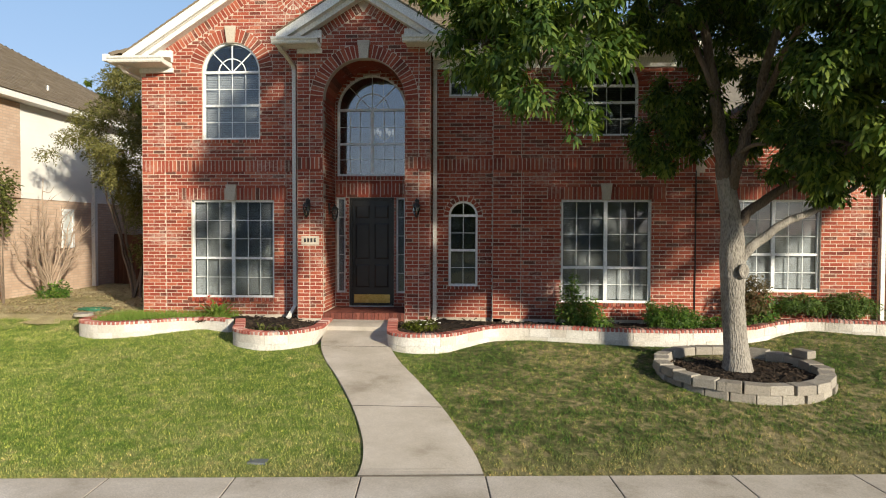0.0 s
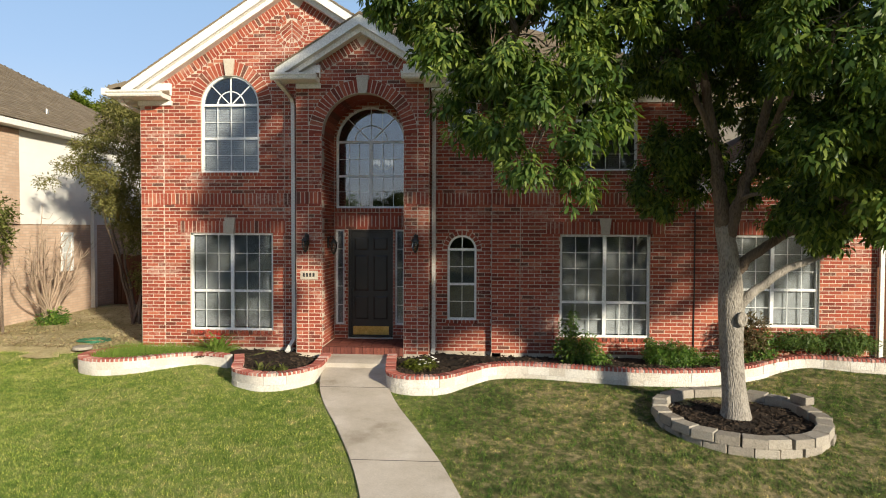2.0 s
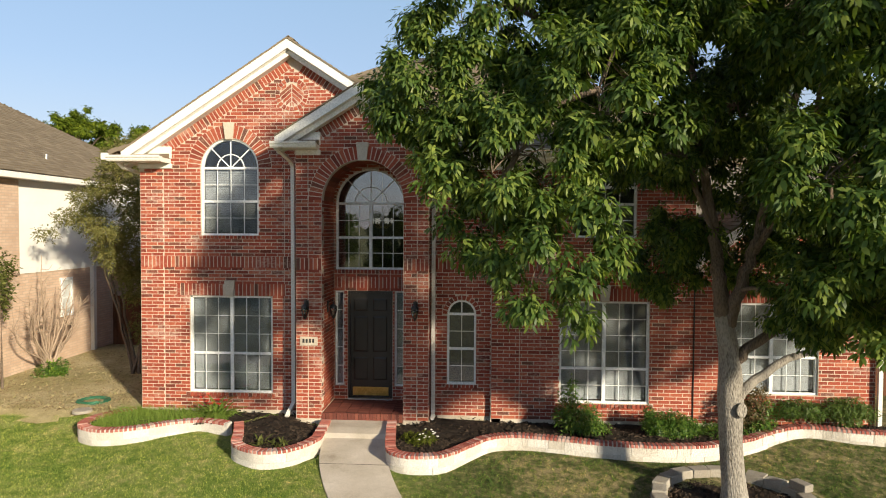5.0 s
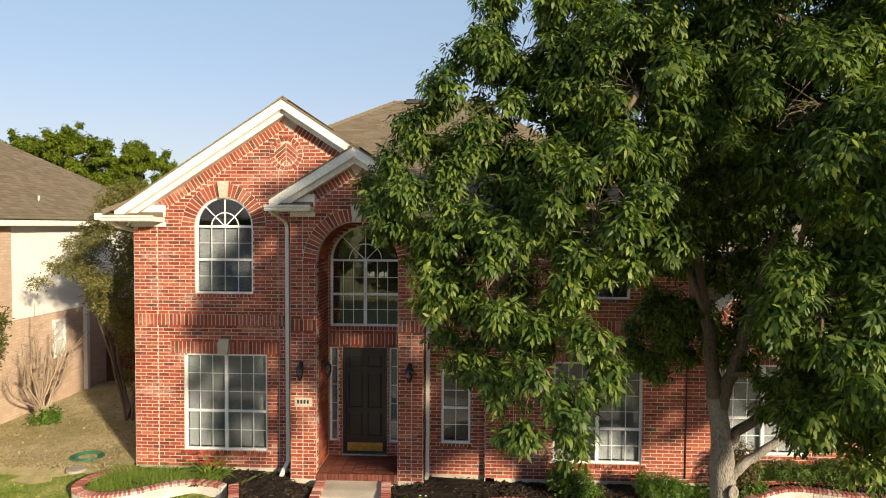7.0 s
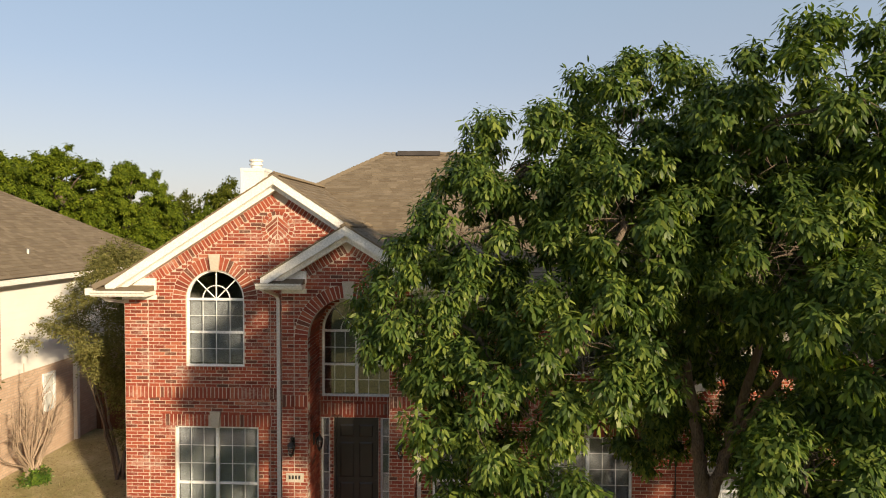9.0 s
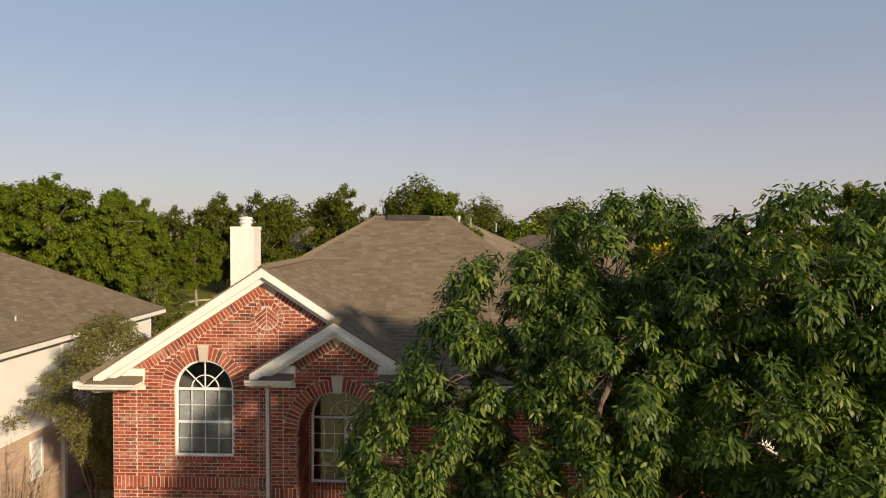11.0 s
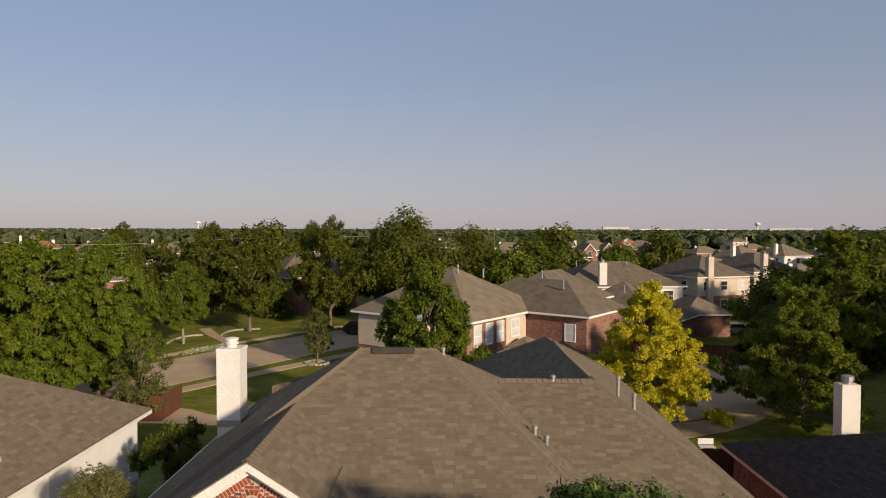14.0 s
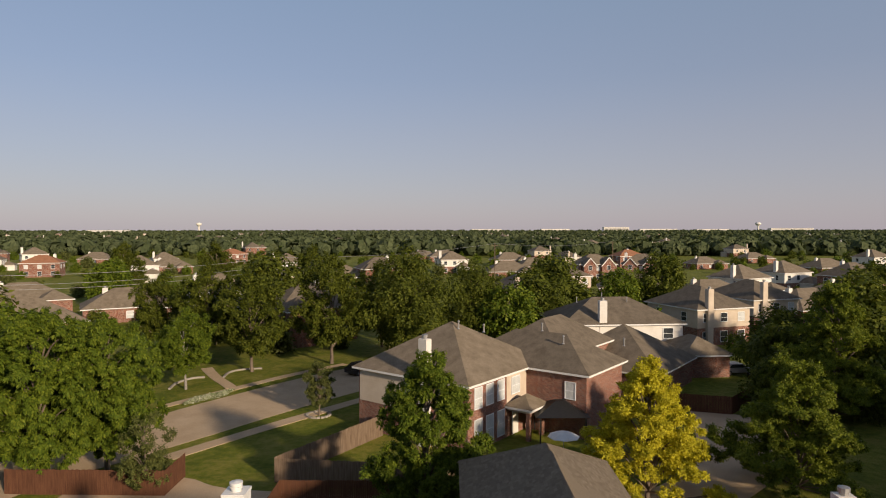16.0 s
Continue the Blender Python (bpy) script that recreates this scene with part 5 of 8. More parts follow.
def bed_wall(pts, level, name_label):
    bed = thing("bed_wall", name_label, "garden wall", "raised bed walls")
    # stones in two courses
    rr = random.Random(len(pts))
    half = 0.085
    for course in range(2):
        line = resample(pts, 0.05)
        i = 0
        while i < len(line) - 3:
            k = min(len(line) - 1, i + rr.randint(5, 9))
            top = level + 0.9 * lift(max(0.0, line[i].x))
            lo, hi = (top - 0.36 - 0.3, top - 0.165) if course == 0 else (top - 0.16, top - 0.005)
            s = Shape()
            ring0, ring1 = [], []
            d0 = rr.uniform(-0.001, 0.012)
            for side in (1, -1):
                seq = range(i, k + 1) if side > 0 else range(k, i - 1, -1)
                for j in seq:
                    t = (line[min(j + 1, len(line) - 1)] - line[max(j - 1, 0)]).normalized()
                    nn = Vector((t.y, -t.x, 0))
                    end = 0.003 if j == i else -0.003 if j == k else 0
                    p = line[j] + nn * side * (half + d0) + t * end
                    ring0.append((p.x, p.y, lo + 0.003))
                    ring1.append((p.x, p.y, hi + rr.uniform(-0.003, 0.003)))
            s.hexa(ring0[::-1], ring1[::-1])
            part("stone", s, M_LIME, bed)
            i = k
    line = resample(pts, 0.1)
    core = Shape()
    for a, b in zip(line, line[1:]):
        ring = []
        for p, sd in ((a, 1), (b, 1), (b, -1), (a, -1)):
            t = (b - a).normalized()
            ring.append((p.x - t.y * sd * 0.082, p.y + t.x * sd * 0.082, level + 0.9 * lift(max(0.0, p.x)) + 0.040))
        core.hexa([(x, y, z - 0.7) for x, y, z in ring[::-1]], ring[::-1])
    part("mortar_core", core, M_WASH, bed, "whitewashed mortar")
    me = [Shape().hexa([(-0.027, -0.10, 0), (0.027, -0.10, 0), (0.027, 0.10, 0), (-0.027, 0.10, 0)], [(-0.024, -0.095, 0.056), (0.024, -0.095, 0.056), (0.024, 0.095, 0.056), (-0.024, 0.095, 0.056)]).mesh("brick", M_CAP1)]
    line = resample(pts, 0.077)
    for a, b in zip(line, line[1:]):
        m, d = (a + b) / 2, b - a
        under("brick", me[0], bed, Matrix.Translation((m.x, m.y, level + 0.9 * lift(max(0.0, m.x)) - 0.004 + rr.uniform(-0.004, 0.004))) @ Matrix.Rotation(math.atan2(d.y, d.x) + rr.uniform(-0.03, 0.03), 4, 'Z'))
    return bed


M_WASH = surface("whitewashed mortar", [(0.32, (0.42, 0.385, 0.345)), (0.6, (0.68, 0.66, 0.635))], 5, 50, 0.95, 1.0, 0.014, spec=0.2)
M_CAP1 = surface("whitewashed cap brick single", [(0.3, (0.30, 0.09, 0.07)), (0.7, (0.42, 0.17, 0.14))], 4, 45, 0.9, 0.5, 0.006, island=[(0, (0.27, 0.07, 0.055)), (0.6, (0.38, 0.13, 0.105)), (0.85, (0.48, 0.24, 0.20)), (1, (0.62, 0.46, 0.41))], random_by="object", spec=0.2)
bed_wall(BED_L1, 0.155, "low whitewashed stone bed wall with a red brick cap, curved")
bed_wall(BED_L2, 0.155, "rounded whitewashed stone bed wall with brick cap beside the path")
bed_wall(BED_R, 0.155, "long wavy whitewashed stone bed wall with red brick cap")


def filled(name, outline, z, label, material, seed, chips):
    """A bed of soil or mulch: an uneven sheet with loose chips on it."""
    n = len(outline)
    cx, cy = sum(p[0] for p in outline) / n, sum(p[1] for p in outline) / n
    rings = 14
    v, f = [], []
    for r in range(rings):
        for p in outline:
            t = 1 - r / rings
            x, y = cx + (p[0] - cx) * t, cy + (p[1] - cy) * t
            v.append((x, y, z + 0.9 * lift(max(0.0, x)) + (0.05 * noise.noise(Vector((x * 3, y * 3, seed))) + 0.03 * noise.noise(Vector((x * 11, y * 11, seed))) + 0.05 * min(1, r / 3))))
    v.append((cx, cy, z + 0.05))
    for r in range(rings - 1):
        for i in range(n):
            f.append((r * n + i, r * n + (i + 1) % n, (r + 1) * n + (i + 1) % n, (r + 1) * n + i))
    for i in range(n):
        f.append(((rings - 1) * n + i, (rings - 1) * n + (i + 1) % n, rings * n))
    ob = part(name, Shape().add(v, f), material)
    tagged(ob, label, "mulch", kind="stuff")
    rr = random.Random(seed)
    s = Shape()
    for _ in range(chips):
        k, t = rr.randrange(n), math.sqrt(rr.random()) * 0.97
        p, q = outline[k], outline[(k + 1) % n]
        w = rr.random()
        x, y = cx + (p[0] + (q[0] - p[0]) * w - cx) * t, cy + (p[1] + (q[1] - p[1]) * w - cy) * t
        zz = z + 0.9 * lift(max(0.0, x)) + 0.05 * noise.noise(Vector((x * 3, y * 3, seed))) + 0.05
        m = Matrix.Translation((x, y, zz)) @ Euler((rr.uniform(-0.5, 0.5), rr.uniform(-0.5, 0.5), rr.uniform(0, 6.3))).to_matrix().to_4x4()
        l, ww, h = rr.uniform(0.02, 0.06), rr.uniform(0.008, 0.018), rr.uniform(0.004, 0.012)
        s.add([m @ Vector(c) for c in ((-l, -ww, -h), (l, -ww, -h), (l, ww, -h), (-l, ww, -h), (-l * 0.8, 0, h), (l * 0.8, 0, h))], [(0, 1, 5, 4), (1, 2, 5), (2, 3, 4, 5), (3, 0, 4)])
    if chips:
        part("mulch_chips", s, M_CHIP, ob, kind="stuff")
    return ob


line2 = lambda pts, extra: [(p.x, p.y) for p in resample(pts, 0.25)] + extra
filled("bed_soil", line2(BED_L1, [(-4.5, 13.95), (-6.0, 13.95), (-7.4, 13.95)]), 0.10, "dark garden soil in the raised bed below the window", M_MULCH, 3, 700)
filled("bed_mulch", line2(BED_L2, [(-3.8, 13.42), (-4.0, 13.9), (-4.6, 13.9)]), 0.09, "fresh dark mulch in the rounded bed", M_MULCH, 4, 900)
filled("bed_mulch", line2(BED_R[:10], [(0.6, 13.72), (-0.9, 13.86), (-1.2, 13.4)]), 0.09, "fresh dark mulch in the wavy bed", M_MULCH, 5, 1200)


def filled_strip(pts, y_back, z, label, seed, chips):
    """Mulch between a wavy front wall and the straight house wall behind it."""
    line = resample(pts, 0.15)
    rows = 10
    height = lambda x, y: z + 0.9 * lift(max(0.0, x)) + 0.05 * noise.noise(Vector((x * 3, y * 3, seed))) + 0.03 * noise.noise(Vector((x * 11, y * 11, seed))) + 0.03 * min(1.0, (y_back - y) * 2)
    v = [(p.x, p.y + (y_back - p.y) * r / rows, height(p.x, p.y + (y_back - p.y) * r / rows)) for p in line for r in range(rows + 1)]
    f = [(i * (rows + 1) + r, (i + 1) * (rows + 1) + r, (i + 1) * (rows + 1) + r + 1, i * (rows + 1) + r + 1) for i in range(len(line) - 1) for r in range(rows)]
    ob = tagged(part("bed_mulch", Shape().add(v, f), M_MULCH), label, "mulch", kind="stuff")
    rr = random.Random(seed)
    s = Shape()
    for _ in range(chips):
        p = rr.choice(line)
        x, y = p.x, p.y + (y_back - p.y) * rr.uniform(0.12, 0.98)
        m = Matrix.Translation((x + rr.uniform(-0.07, 0.07), y, height(x, y) + 0.008)) @ Euler((rr.uniform(-0.5, 0.5), rr.uniform(-0.5, 0.5), rr.uniform(0, 6.3))).to_matrix().to_4x4()
        l, ww, h = rr.uniform(0.02, 0.06), rr.uniform(0.008, 0.018), rr.uniform(0.004, 0.012)
        s.add([m @ Vector(c) for c in ((-l, -ww, -h), (l, -ww, -h), (l, ww, -h), (-l, ww, -h), (-l * 0.8, 0, h), (l * 0.8, 0, h))], [(0, 1, 5, 4), (1, 2, 5), (2, 3, 4, 5), (3, 0, 4)])
    part("mulch_chips", s, M_CHIP, ob, kind="stuff")


filled_strip(BED_R[9:], 13.71, 0.09, "dark mulch in the long bed below the windows", 6, 1800)

# ---- ring of concrete blocks round the tree ----
RX, RY, RR_ = 4.06, 10.40, 1.16
ring = thing("tree_ring", "ring of weathered tan concrete edging blocks round the tree", "tree ring")
rr = random.Random(8)
for course, z in ((0, -0.30), (1, -0.165)):
    n = 23
    for i in range(n):
        if course == 1 and i in (4,):
            continue
        t = 2 * math.pi * (i + 0.5 * course) / n + rr.uniform(-0.012, 0.012)
        r = RR_ + rr.uniform(-0.02, 0.02)
        w, d, h = math.pi * (RR_ + 0.06) / n - 0.003, 0.12, 0.135
        s = Shape()
        lo = [(-d, -w * 0.9, 0), (d, -w, 0), (d, w, 0), (-d, w * 0.9, 0)]
        s.hexa(lo, [(x * 0.94, y * 0.98, h) for x, y, _ in lo])
        ob = part("block", s, M_BLOCK, ring, bevel=0.012)
        gz = ground_z(RX + r * math.cos(t), RY + r * math.sin(t))
        ob.matrix_basis = Matrix.Translation((RX + r * math.cos(t), RY + r * math.sin(t), z + (gz + 0.21) * 0.5)) @ Matrix.Rotation(t, 4, 'Z') @ Euler((rr.uniform(-0.04, 0.04), rr.uniform(-0.05, 0.05), rr.uniform(-0.05, 0.05))).to_matrix().to_4x4()
for t, r, z, a in ((0.30, 1.17, 0.0, 0.3),):
    s = Shape().box(-0.09, 0.09, -0.15, 0.15, 0, 0.12)
    ob = part("block", s, M_BLOCK, ring, bevel=0.012)
    ob.matrix_basis = Matrix.Translation((RX + r * math.cos(t), RY + r * math.sin(t), z)) @ Matrix.Rotation(t + a * 0.3, 4, 'Z')
filled("tree_mulch", [(RX + 1.07 * math.cos(t * 0.2), RY + 1.07 * math.sin(t * 0.2)) for t in range(31)], -0.19, "dark mulch inside the block ring", M_MULCH, 9, 1500)


# ---- leaves and trees ----
def leaf_kites(centres, along, normal, length, width):
    """Small bent leaves as pairs of triangles: arrays of centres, directions, normals."""
    along /= np.linalg.norm(along, axis=1, keepdims=True) + 1e-9
    side = np.cross(along, normal)
    side /= np.linalg.norm(side, axis=1, keepdims=True) + 1e-9
    nrm = np.cross(side, along)
    L, W = length[:, None], width[:, None]
    a = centres
    b = centres + along * L * 0.45 + side * W * 0.5 - nrm * L * 0.06
    c = centres + along * L - nrm * L * 0.14
    d = centres + along * L * 0.45 - side * W * 0.5 - nrm * L * 0.06
    v = np.stack([a, b, c, d], 1).reshape(-1, 3)
    i = np.arange(len(a))[:, None] * 4
    return v, np.concatenate([i + [0, 1, 2], i + [0, 2, 3]], 1).reshape(-1, 3)


def leaf_blades(centres, along, normal, length, width):
    """Leaves with a rounded blade and a bent tip, six corners each."""
    along /= np.linalg.norm(along, axis=1, keepdims=True) + 1e-9
    side = np.cross(along, normal)
    side /= np.linalg.norm(side, axis=1, keepdims=True) + 1e-9
    nrm = np.cross(side, along)
    L, W = length[:, None], width[:, None]
    ring = [centres]
    for f, w, sag in ((0.30, 0.44, 0.03), (0.68, 0.38, 0.10), (1.0, 0.0, 0.22), (0.68, -0.38, 0.10), (0.30, -0.44, 0.03)):
        ring.append(centres + along * L * f + side * W * w - nrm * L * sag)
    v = np.stack(ring, 1).reshape(-1, 3)
    i = np.arange(len(centres))[:, None] * 6
    return v, np.concatenate([i + [0, 1, 5], i + [1, 2, 4], i + [1, 4, 5], i + [2, 3, 4]], 1).reshape(-1, 3)


def crown(name, lobes, material, twigs, leaflets, length, seed, droop=0.55, width=0.36, shell=0.55):
    """lobes: (x, y, z, radius across, radius up). Twigs of leaflets fill the outer shell of every lobe."""
    g = np.random.RandomState(seed)
    vol = np.array([l[3] * l[3] * l[4] for l in lobes]) ** 0.72
    pick = g.choice(len(lobes), twigs, p=vol / vol.sum())
    L = np.array([l[:5] for l in lobes])[pick]
    d = g.normal(size=(twigs, 3))
    d /= np.linalg.norm(d, axis=1, keepdims=True)
    r = (shell + (1 - shell) * g.random_sample(twigs) ** 0.6) * (0.9 + 0.22 * g.random_sample(twigs))
    base = L[:, :3] + d * r[:, None] * np.stack([L[:, 3], L[:, 3], L[:, 4]], 1)
    out = d * [1, 1, 0.7] + g.normal(scale=0.35, size=(twigs, 3)) + np.array([0, 0, -droop])
    out /= np.linalg.norm(out, axis=1, keepdims=True)
    up = d + g.normal(scale=0.4, size=(twigs, 3)) + [0, 0, 0.5]
    side = np.cross(out, up)
    side /= np.linalg.norm(side, axis=1, keepdims=True) + 1e-9
    V, F, n0 = [], [], 0
    for k in range(leaflets):
        f = (k + 1) / leaflets
        s = 0 if k == leaflets - 1 else (1 if k % 2 else -1)
        size = length * (0.75 + 0.5 * g.random_sample(twigs)) * (1.0 if s == 0 else 0.92)
        c = base + out * (f * length * leaflets * 0.27)[..., None] if np.ndim(f) else base + out * (f * length * leaflets * 0.27)
        c = c - np.array([0, 0, 1.0]) * (f * f * length * 0.8)
        a = out * (1.0 if s == 0 else 0.62) + side * s * 0.85 + [0, 0, -0.25 * droop] + g.normal(scale=0.16, size=(twigs, 3))
        v, fc = leaf_kites(c, a, up + g.normal(scale=0.25, size=(twigs, 3)), size, size * width * (0.8 + 0.4 * g.random_sample(twigs)))
        V.append(v)
        F.append(fc + n0)
        n0 += len(v)
    return mesh_np(name, np.concatenate(V), np.concatenate(F), material)


def tufts(name, clumps, material, tips, leaves, length, seed, droop=0.45, width=0.34, shell=0.6, full=False):
    """clumps: (x, y, z, radius, radius up, outward x, y, z). Every twig tip carries a whorl of drooping leaves."""
    g = np.random.RandomState(seed)
    C = np.array(clumps)
    size = (C[:, 3] * C[:, 3] * C[:, 4]) ** 0.62
    L = C[g.choice(len(C), tips, p=size / size.sum())]
    d = g.normal(size=(tips, 3)) + 0.9 * L[:, 5:8]
    d /= np.linalg.norm(d, axis=1, keepdims=True)
    r = (shell + (1.08 - shell) * g.random_sample(tips) ** 0.6)
    tip = L[:, :3] + d * r[:, None] * np.stack([L[:, 3], L[:, 3], L[:, 4]], 1)
    axis = d + [0, 0, 0.35] + g.normal(scale=0.25, size=(tips, 3))
    axis /= np.linalg.norm(axis, axis=1, keepdims=True)
    e1 = np.cross(axis, [0.31, 0.2, 0.93])
    e1 /= np.linalg.norm(e1, axis=1, keepdims=True) + 1e-9
    e2 = np.cross(axis, e1)
    turn0 = g.random_sample(tips) * 6.28
    V, F, n0 = [], [], 0
    for k in range(leaves):
        f = k / max(1, leaves - 1)
        t = turn0 + k * 2.4 + g.normal(scale=0.2, size=tips)
        lean = 0.45 + 1.15 * f
        rad = e1 * np.cos(t)[:, None] + e2 * np.sin(t)[:, None]
        a = axis * math.cos(lean) + rad * math.sin(lean) + [0, 0, -droop] + g.normal(scale=0.12, size=(tips, 3))
        l = length * (0.7 + 0.5 * g.random_sample(tips)) * (0.75 + 0.3 * f)
        c = tip - axis * (f * length * 1.1) + rad * 0.02
        up = axis * 0.9 + [0, 0, 0.5] + g.normal(scale=0.22, size=(tips, 3))
        v, fc = (leaf_blades if full else leaf_kites)(c, a, up, l, l * width * (0.8 + 0.4 * g.random_sample(tips)))
        V.append(v)
        F.append(fc + n0)
        n0 += len(v)
    return mesh_np(name, np.concatenate(V), np.concatenate(F), material)


def clumps_of(lobes, seed, per=14, lo=0.24, hi=0.38):
    rr = random.Random(seed)
    out = []
    for x, y, z, a, b in lobes:
        out.append((x, y, z, a * 0.5, b * 0.5, 0, 0, 0))
        for _ in range(per):
            d = Vector((rr.gauss(0, 1), rr.gauss(0, 1), rr.gauss(0, 0.9))).normalized()
            f = rr.uniform(lo, hi)
            out.append((x + d.x * a * 0.85, y + d.y * a * 0.85, z + d.z * b * 0.85, a * f, b * f, d.x, d.y, d.z))
    return out


def limb(points, r0, r1, wob=0.0, seed=0, per=5):
    line = smooth_line(points, per)
    rr = random.Random(seed)
    n = len(line)
    pts = [p + Vector((rr.uniform(-wob, wob), rr.uniform(-wob, wob), 0)) if 0 < i < n - 1 else p for i, p in enumerate(line)]
    return pts, [r0 + (r1 - r0) * i / (n - 1) for i in range(n)]


def twigs_to(shape, start, ends, r, seed):
    rr = random.Random(seed)
    for e in ends:
        a, b = Vector(start), Vector(e)
        m = (a + b) / 2 + Vector((rr.uniform(-0.3, 0.3), rr.uniform(-0.3, 0.3), rr.uniform(0.0, 0.3))) * (b - a).length * 0.25
        shape.tube(*limb([a, m, b], r, r * 0.3, 0, seed), 6, False)


oak = thing("front_tree", "large leafy green shade tree with a grey forked trunk", "tree")
s = Shape()
trunk_pts = [(4.03, 10.40, -0.35), (4.01, 10.40, 0.05), (3.97, 10.40, 0.45), (3.94, 10.40, 0.95), (3.92, 10.40, 1.6), (3.89, 10.41, 2.15), (3.79, 10.43, 2.9)]
line = smooth_line(trunk_pts, 5)
rad = [0.168 + 0.13 * math.exp(-(p.z + 0.35) / 0.28) + 0.022 * math.exp(-((p.z - 1.5) / 0.35) ** 2) - 0.035 * max(0.0, p.z - 1.9) for p in line]
sides = 20
rings = []
for i, p in enumerate(line):
    rings.append([(p.x + rad[i] * (1 + 0.10 * noise.noise(Vector((math.cos(k * 6.283 / sides) * 2, math.sin(k * 6.283 / sides) * 2, p.z * 1.5)))) * math.cos(k * 6.283 / sides),
                   p.y + rad[i] * (1 + 0.10 * noise.noise(Vector((math.cos(k * 6.283 / sides) * 2, math.sin(k * 6.283 / sides) * 2, p.z * 1.5 + 7)))) * math.sin(k * 6.283 / sides), p.z) for k in range(sides)])
s.tube_rings(rings)
part("trunk", s, M_BARK, oak, "grey furrowed bark", smooth=True)
s = Shape()
s.lathe([(0.10, 0.0), (0.12, 0.02), (0.11, 0.045), (0.075, 0.05), (0.06, 0.03), (0.0, 0.03)], (0, 0, 0), 14)
knot = part("knot", s, M_BARK, oak, "healed branch scar", smooth=True)
knot.matrix_basis = Matrix.Translation((4.0, 10.195, 1.40)) @ Matrix.Rotation(radians(88), 4, 'X') @ Matrix.Rotation(radians(14), 4, 'Y') @ Matrix.Diagonal((0.75, 1.0, 0.8, 1))
BOUGHS = [
    ([(3.80, 10.42, 2.70), (3.70, 10.4, 3.4), (3.60, 10.4, 4.2), (3.3, 10.3, 5.8), (3.1, 10.2, 7.6)], 0.13, 0.03),
    ([(3.82, 10.42, 2.55), (3.97, 10.3, 3.2), (4.18, 10.2, 4.0), (4.6, 10.0, 6.0), (4.9, 9.9, 8.2)], 0.115, 0.03),
    ([(3.93, 10.38, 1.42), (4.12, 10.33, 1.72), (4.64, 10.3, 2.13), (5.2, 10.3, 2.38), (6.0, 10.3, 2.9)], 0.095, 0.03),
    ([(3.90, 10.40, 2.0), (4.3, 10.35, 2.45), (4.92, 10.3, 2.87), (6.0, 10.3, 3.8), (7.2, 10.2, 5.2)], 0.09, 0.03),
    ([(3.62, 10.4, 4.1), (2.95, 10.2, 5.5), (1.9, 9.6, 6.5), (0.8, 9.0, 6.9)], 0.05, 0.018),
    ([(4.15, 10.2, 3.8), (4.4, 9.3, 5.0), (4.3, 8.4, 6.4)], 0.06, 0.025),
]
for i, (pts, r0, r1) in enumerate(BOUGHS):
    s = Shape()
    s.tube(*limb(pts, r0, r1, 0.03, i, 6), 10)
    # upper limbs get the darker bark to imitate shade under the crown
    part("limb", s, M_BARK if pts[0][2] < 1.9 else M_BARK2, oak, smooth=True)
# masses of the crown, bough by bough: centre, radius across, radius up
OVER_PATH = [(-0.37, 8.6, 5.95, 1.09, 0.85), (0.15, 8.6, 7.0, 0.9, 0.8), (0.85, 9.0, 7.85, 0.95, 0.8), (0.45, 7.7, 5.0, 0.95, 0.8), (0.85, 7.0, 3.85, 0.55, 0.7), (0.05, 7.9, 4.2, 0.5, 0.55), (1.35, 7.5, 5.7, 0.95, 0.85)]
TOP = [(2.5, 9.3, 8.55, 1.05, 0.95), (1.95, 8.1, 7.1, 1.05, 0.95), (4.1, 7.5, 8.4, 1.05, 0.95), (3.6, 7.5, 6.75, 1.05, 0.9), (5.5, 8.4, 7.8, 1.1, 0.95), (3.45, 8.0, 8.0, 0.95, 0.85), (3.9, 10.2, 7.9, 1.1, 0.8), (4.6, 8.9, 7.5, 1.1, 0.85)]
# its farthest right masses are out of view, added to shade the front wall
TO_GATE = [(5.85, 7.4, 6.8, 1.15, 0.95), (4.3, 6.3, 5.9, 0.95, 0.8), (3.5, 6.7, 4.75, 0.75, 0.6), (4.25, 6.65, 4.0, 0.8, 0.65), (5.5, 7.2, 5.15, 1.05, 0.85), (4.7, 8.6, 3.1, 0.6, 0.38), (5.2, 7.45, 3.7, 0.85, 0.55), (3.8, 6.8, 3.75, 0.5, 0.4), (5.3, 7.9, 4.6, 0.8, 0.65), (6.7, 6.7, 4.6, 0.95, 0.8), (6.3, 6.4, 5.7, 0.85, 0.7), (4.4, 7.1, 3.3, 0.55, 0.42), (6.6, 8.6, 6.0, 1.1, 0.9), (8.0, 9.1, 3.8, 1.0, 0.75), (9.5, 9.2, 4.3, 1.15, 0.9), (7.5, 9.3, 5.2, 1.1, 0.85), (4.5, 9.3, 3.1, 0.55, 0.42), (5.3, 9.8, 3.0, 0.62, 0.40), (5.9, 9.6, 3.3, 0.7, 0.45)]
BEHIND = [(2.5, 11.5, 7.2, 1.15, 0.95), (5.0, 11.7, 6.5, 1.3, 1.0), (2.7, 11.2, 5.6, 0.8, 0.55), (4.2, 11.3, 5.2, 0.95, 0.7), (5.4, 11.0, 4.3, 0.9, 0.65), (6.4, 10.9, 5.6, 1.0, 0.8), (3.2, 10.9, 4.1, 0.5, 0.3), (2.7, 9.9, 5.2, 0.55, 0.45), (3.6, 9.6, 5.9, 0.7, 0.5), (3.1, 11.2, 3.5, 0.5, 0.35), (4.3, 10.9, 3.7, 0.55, 0.4)]
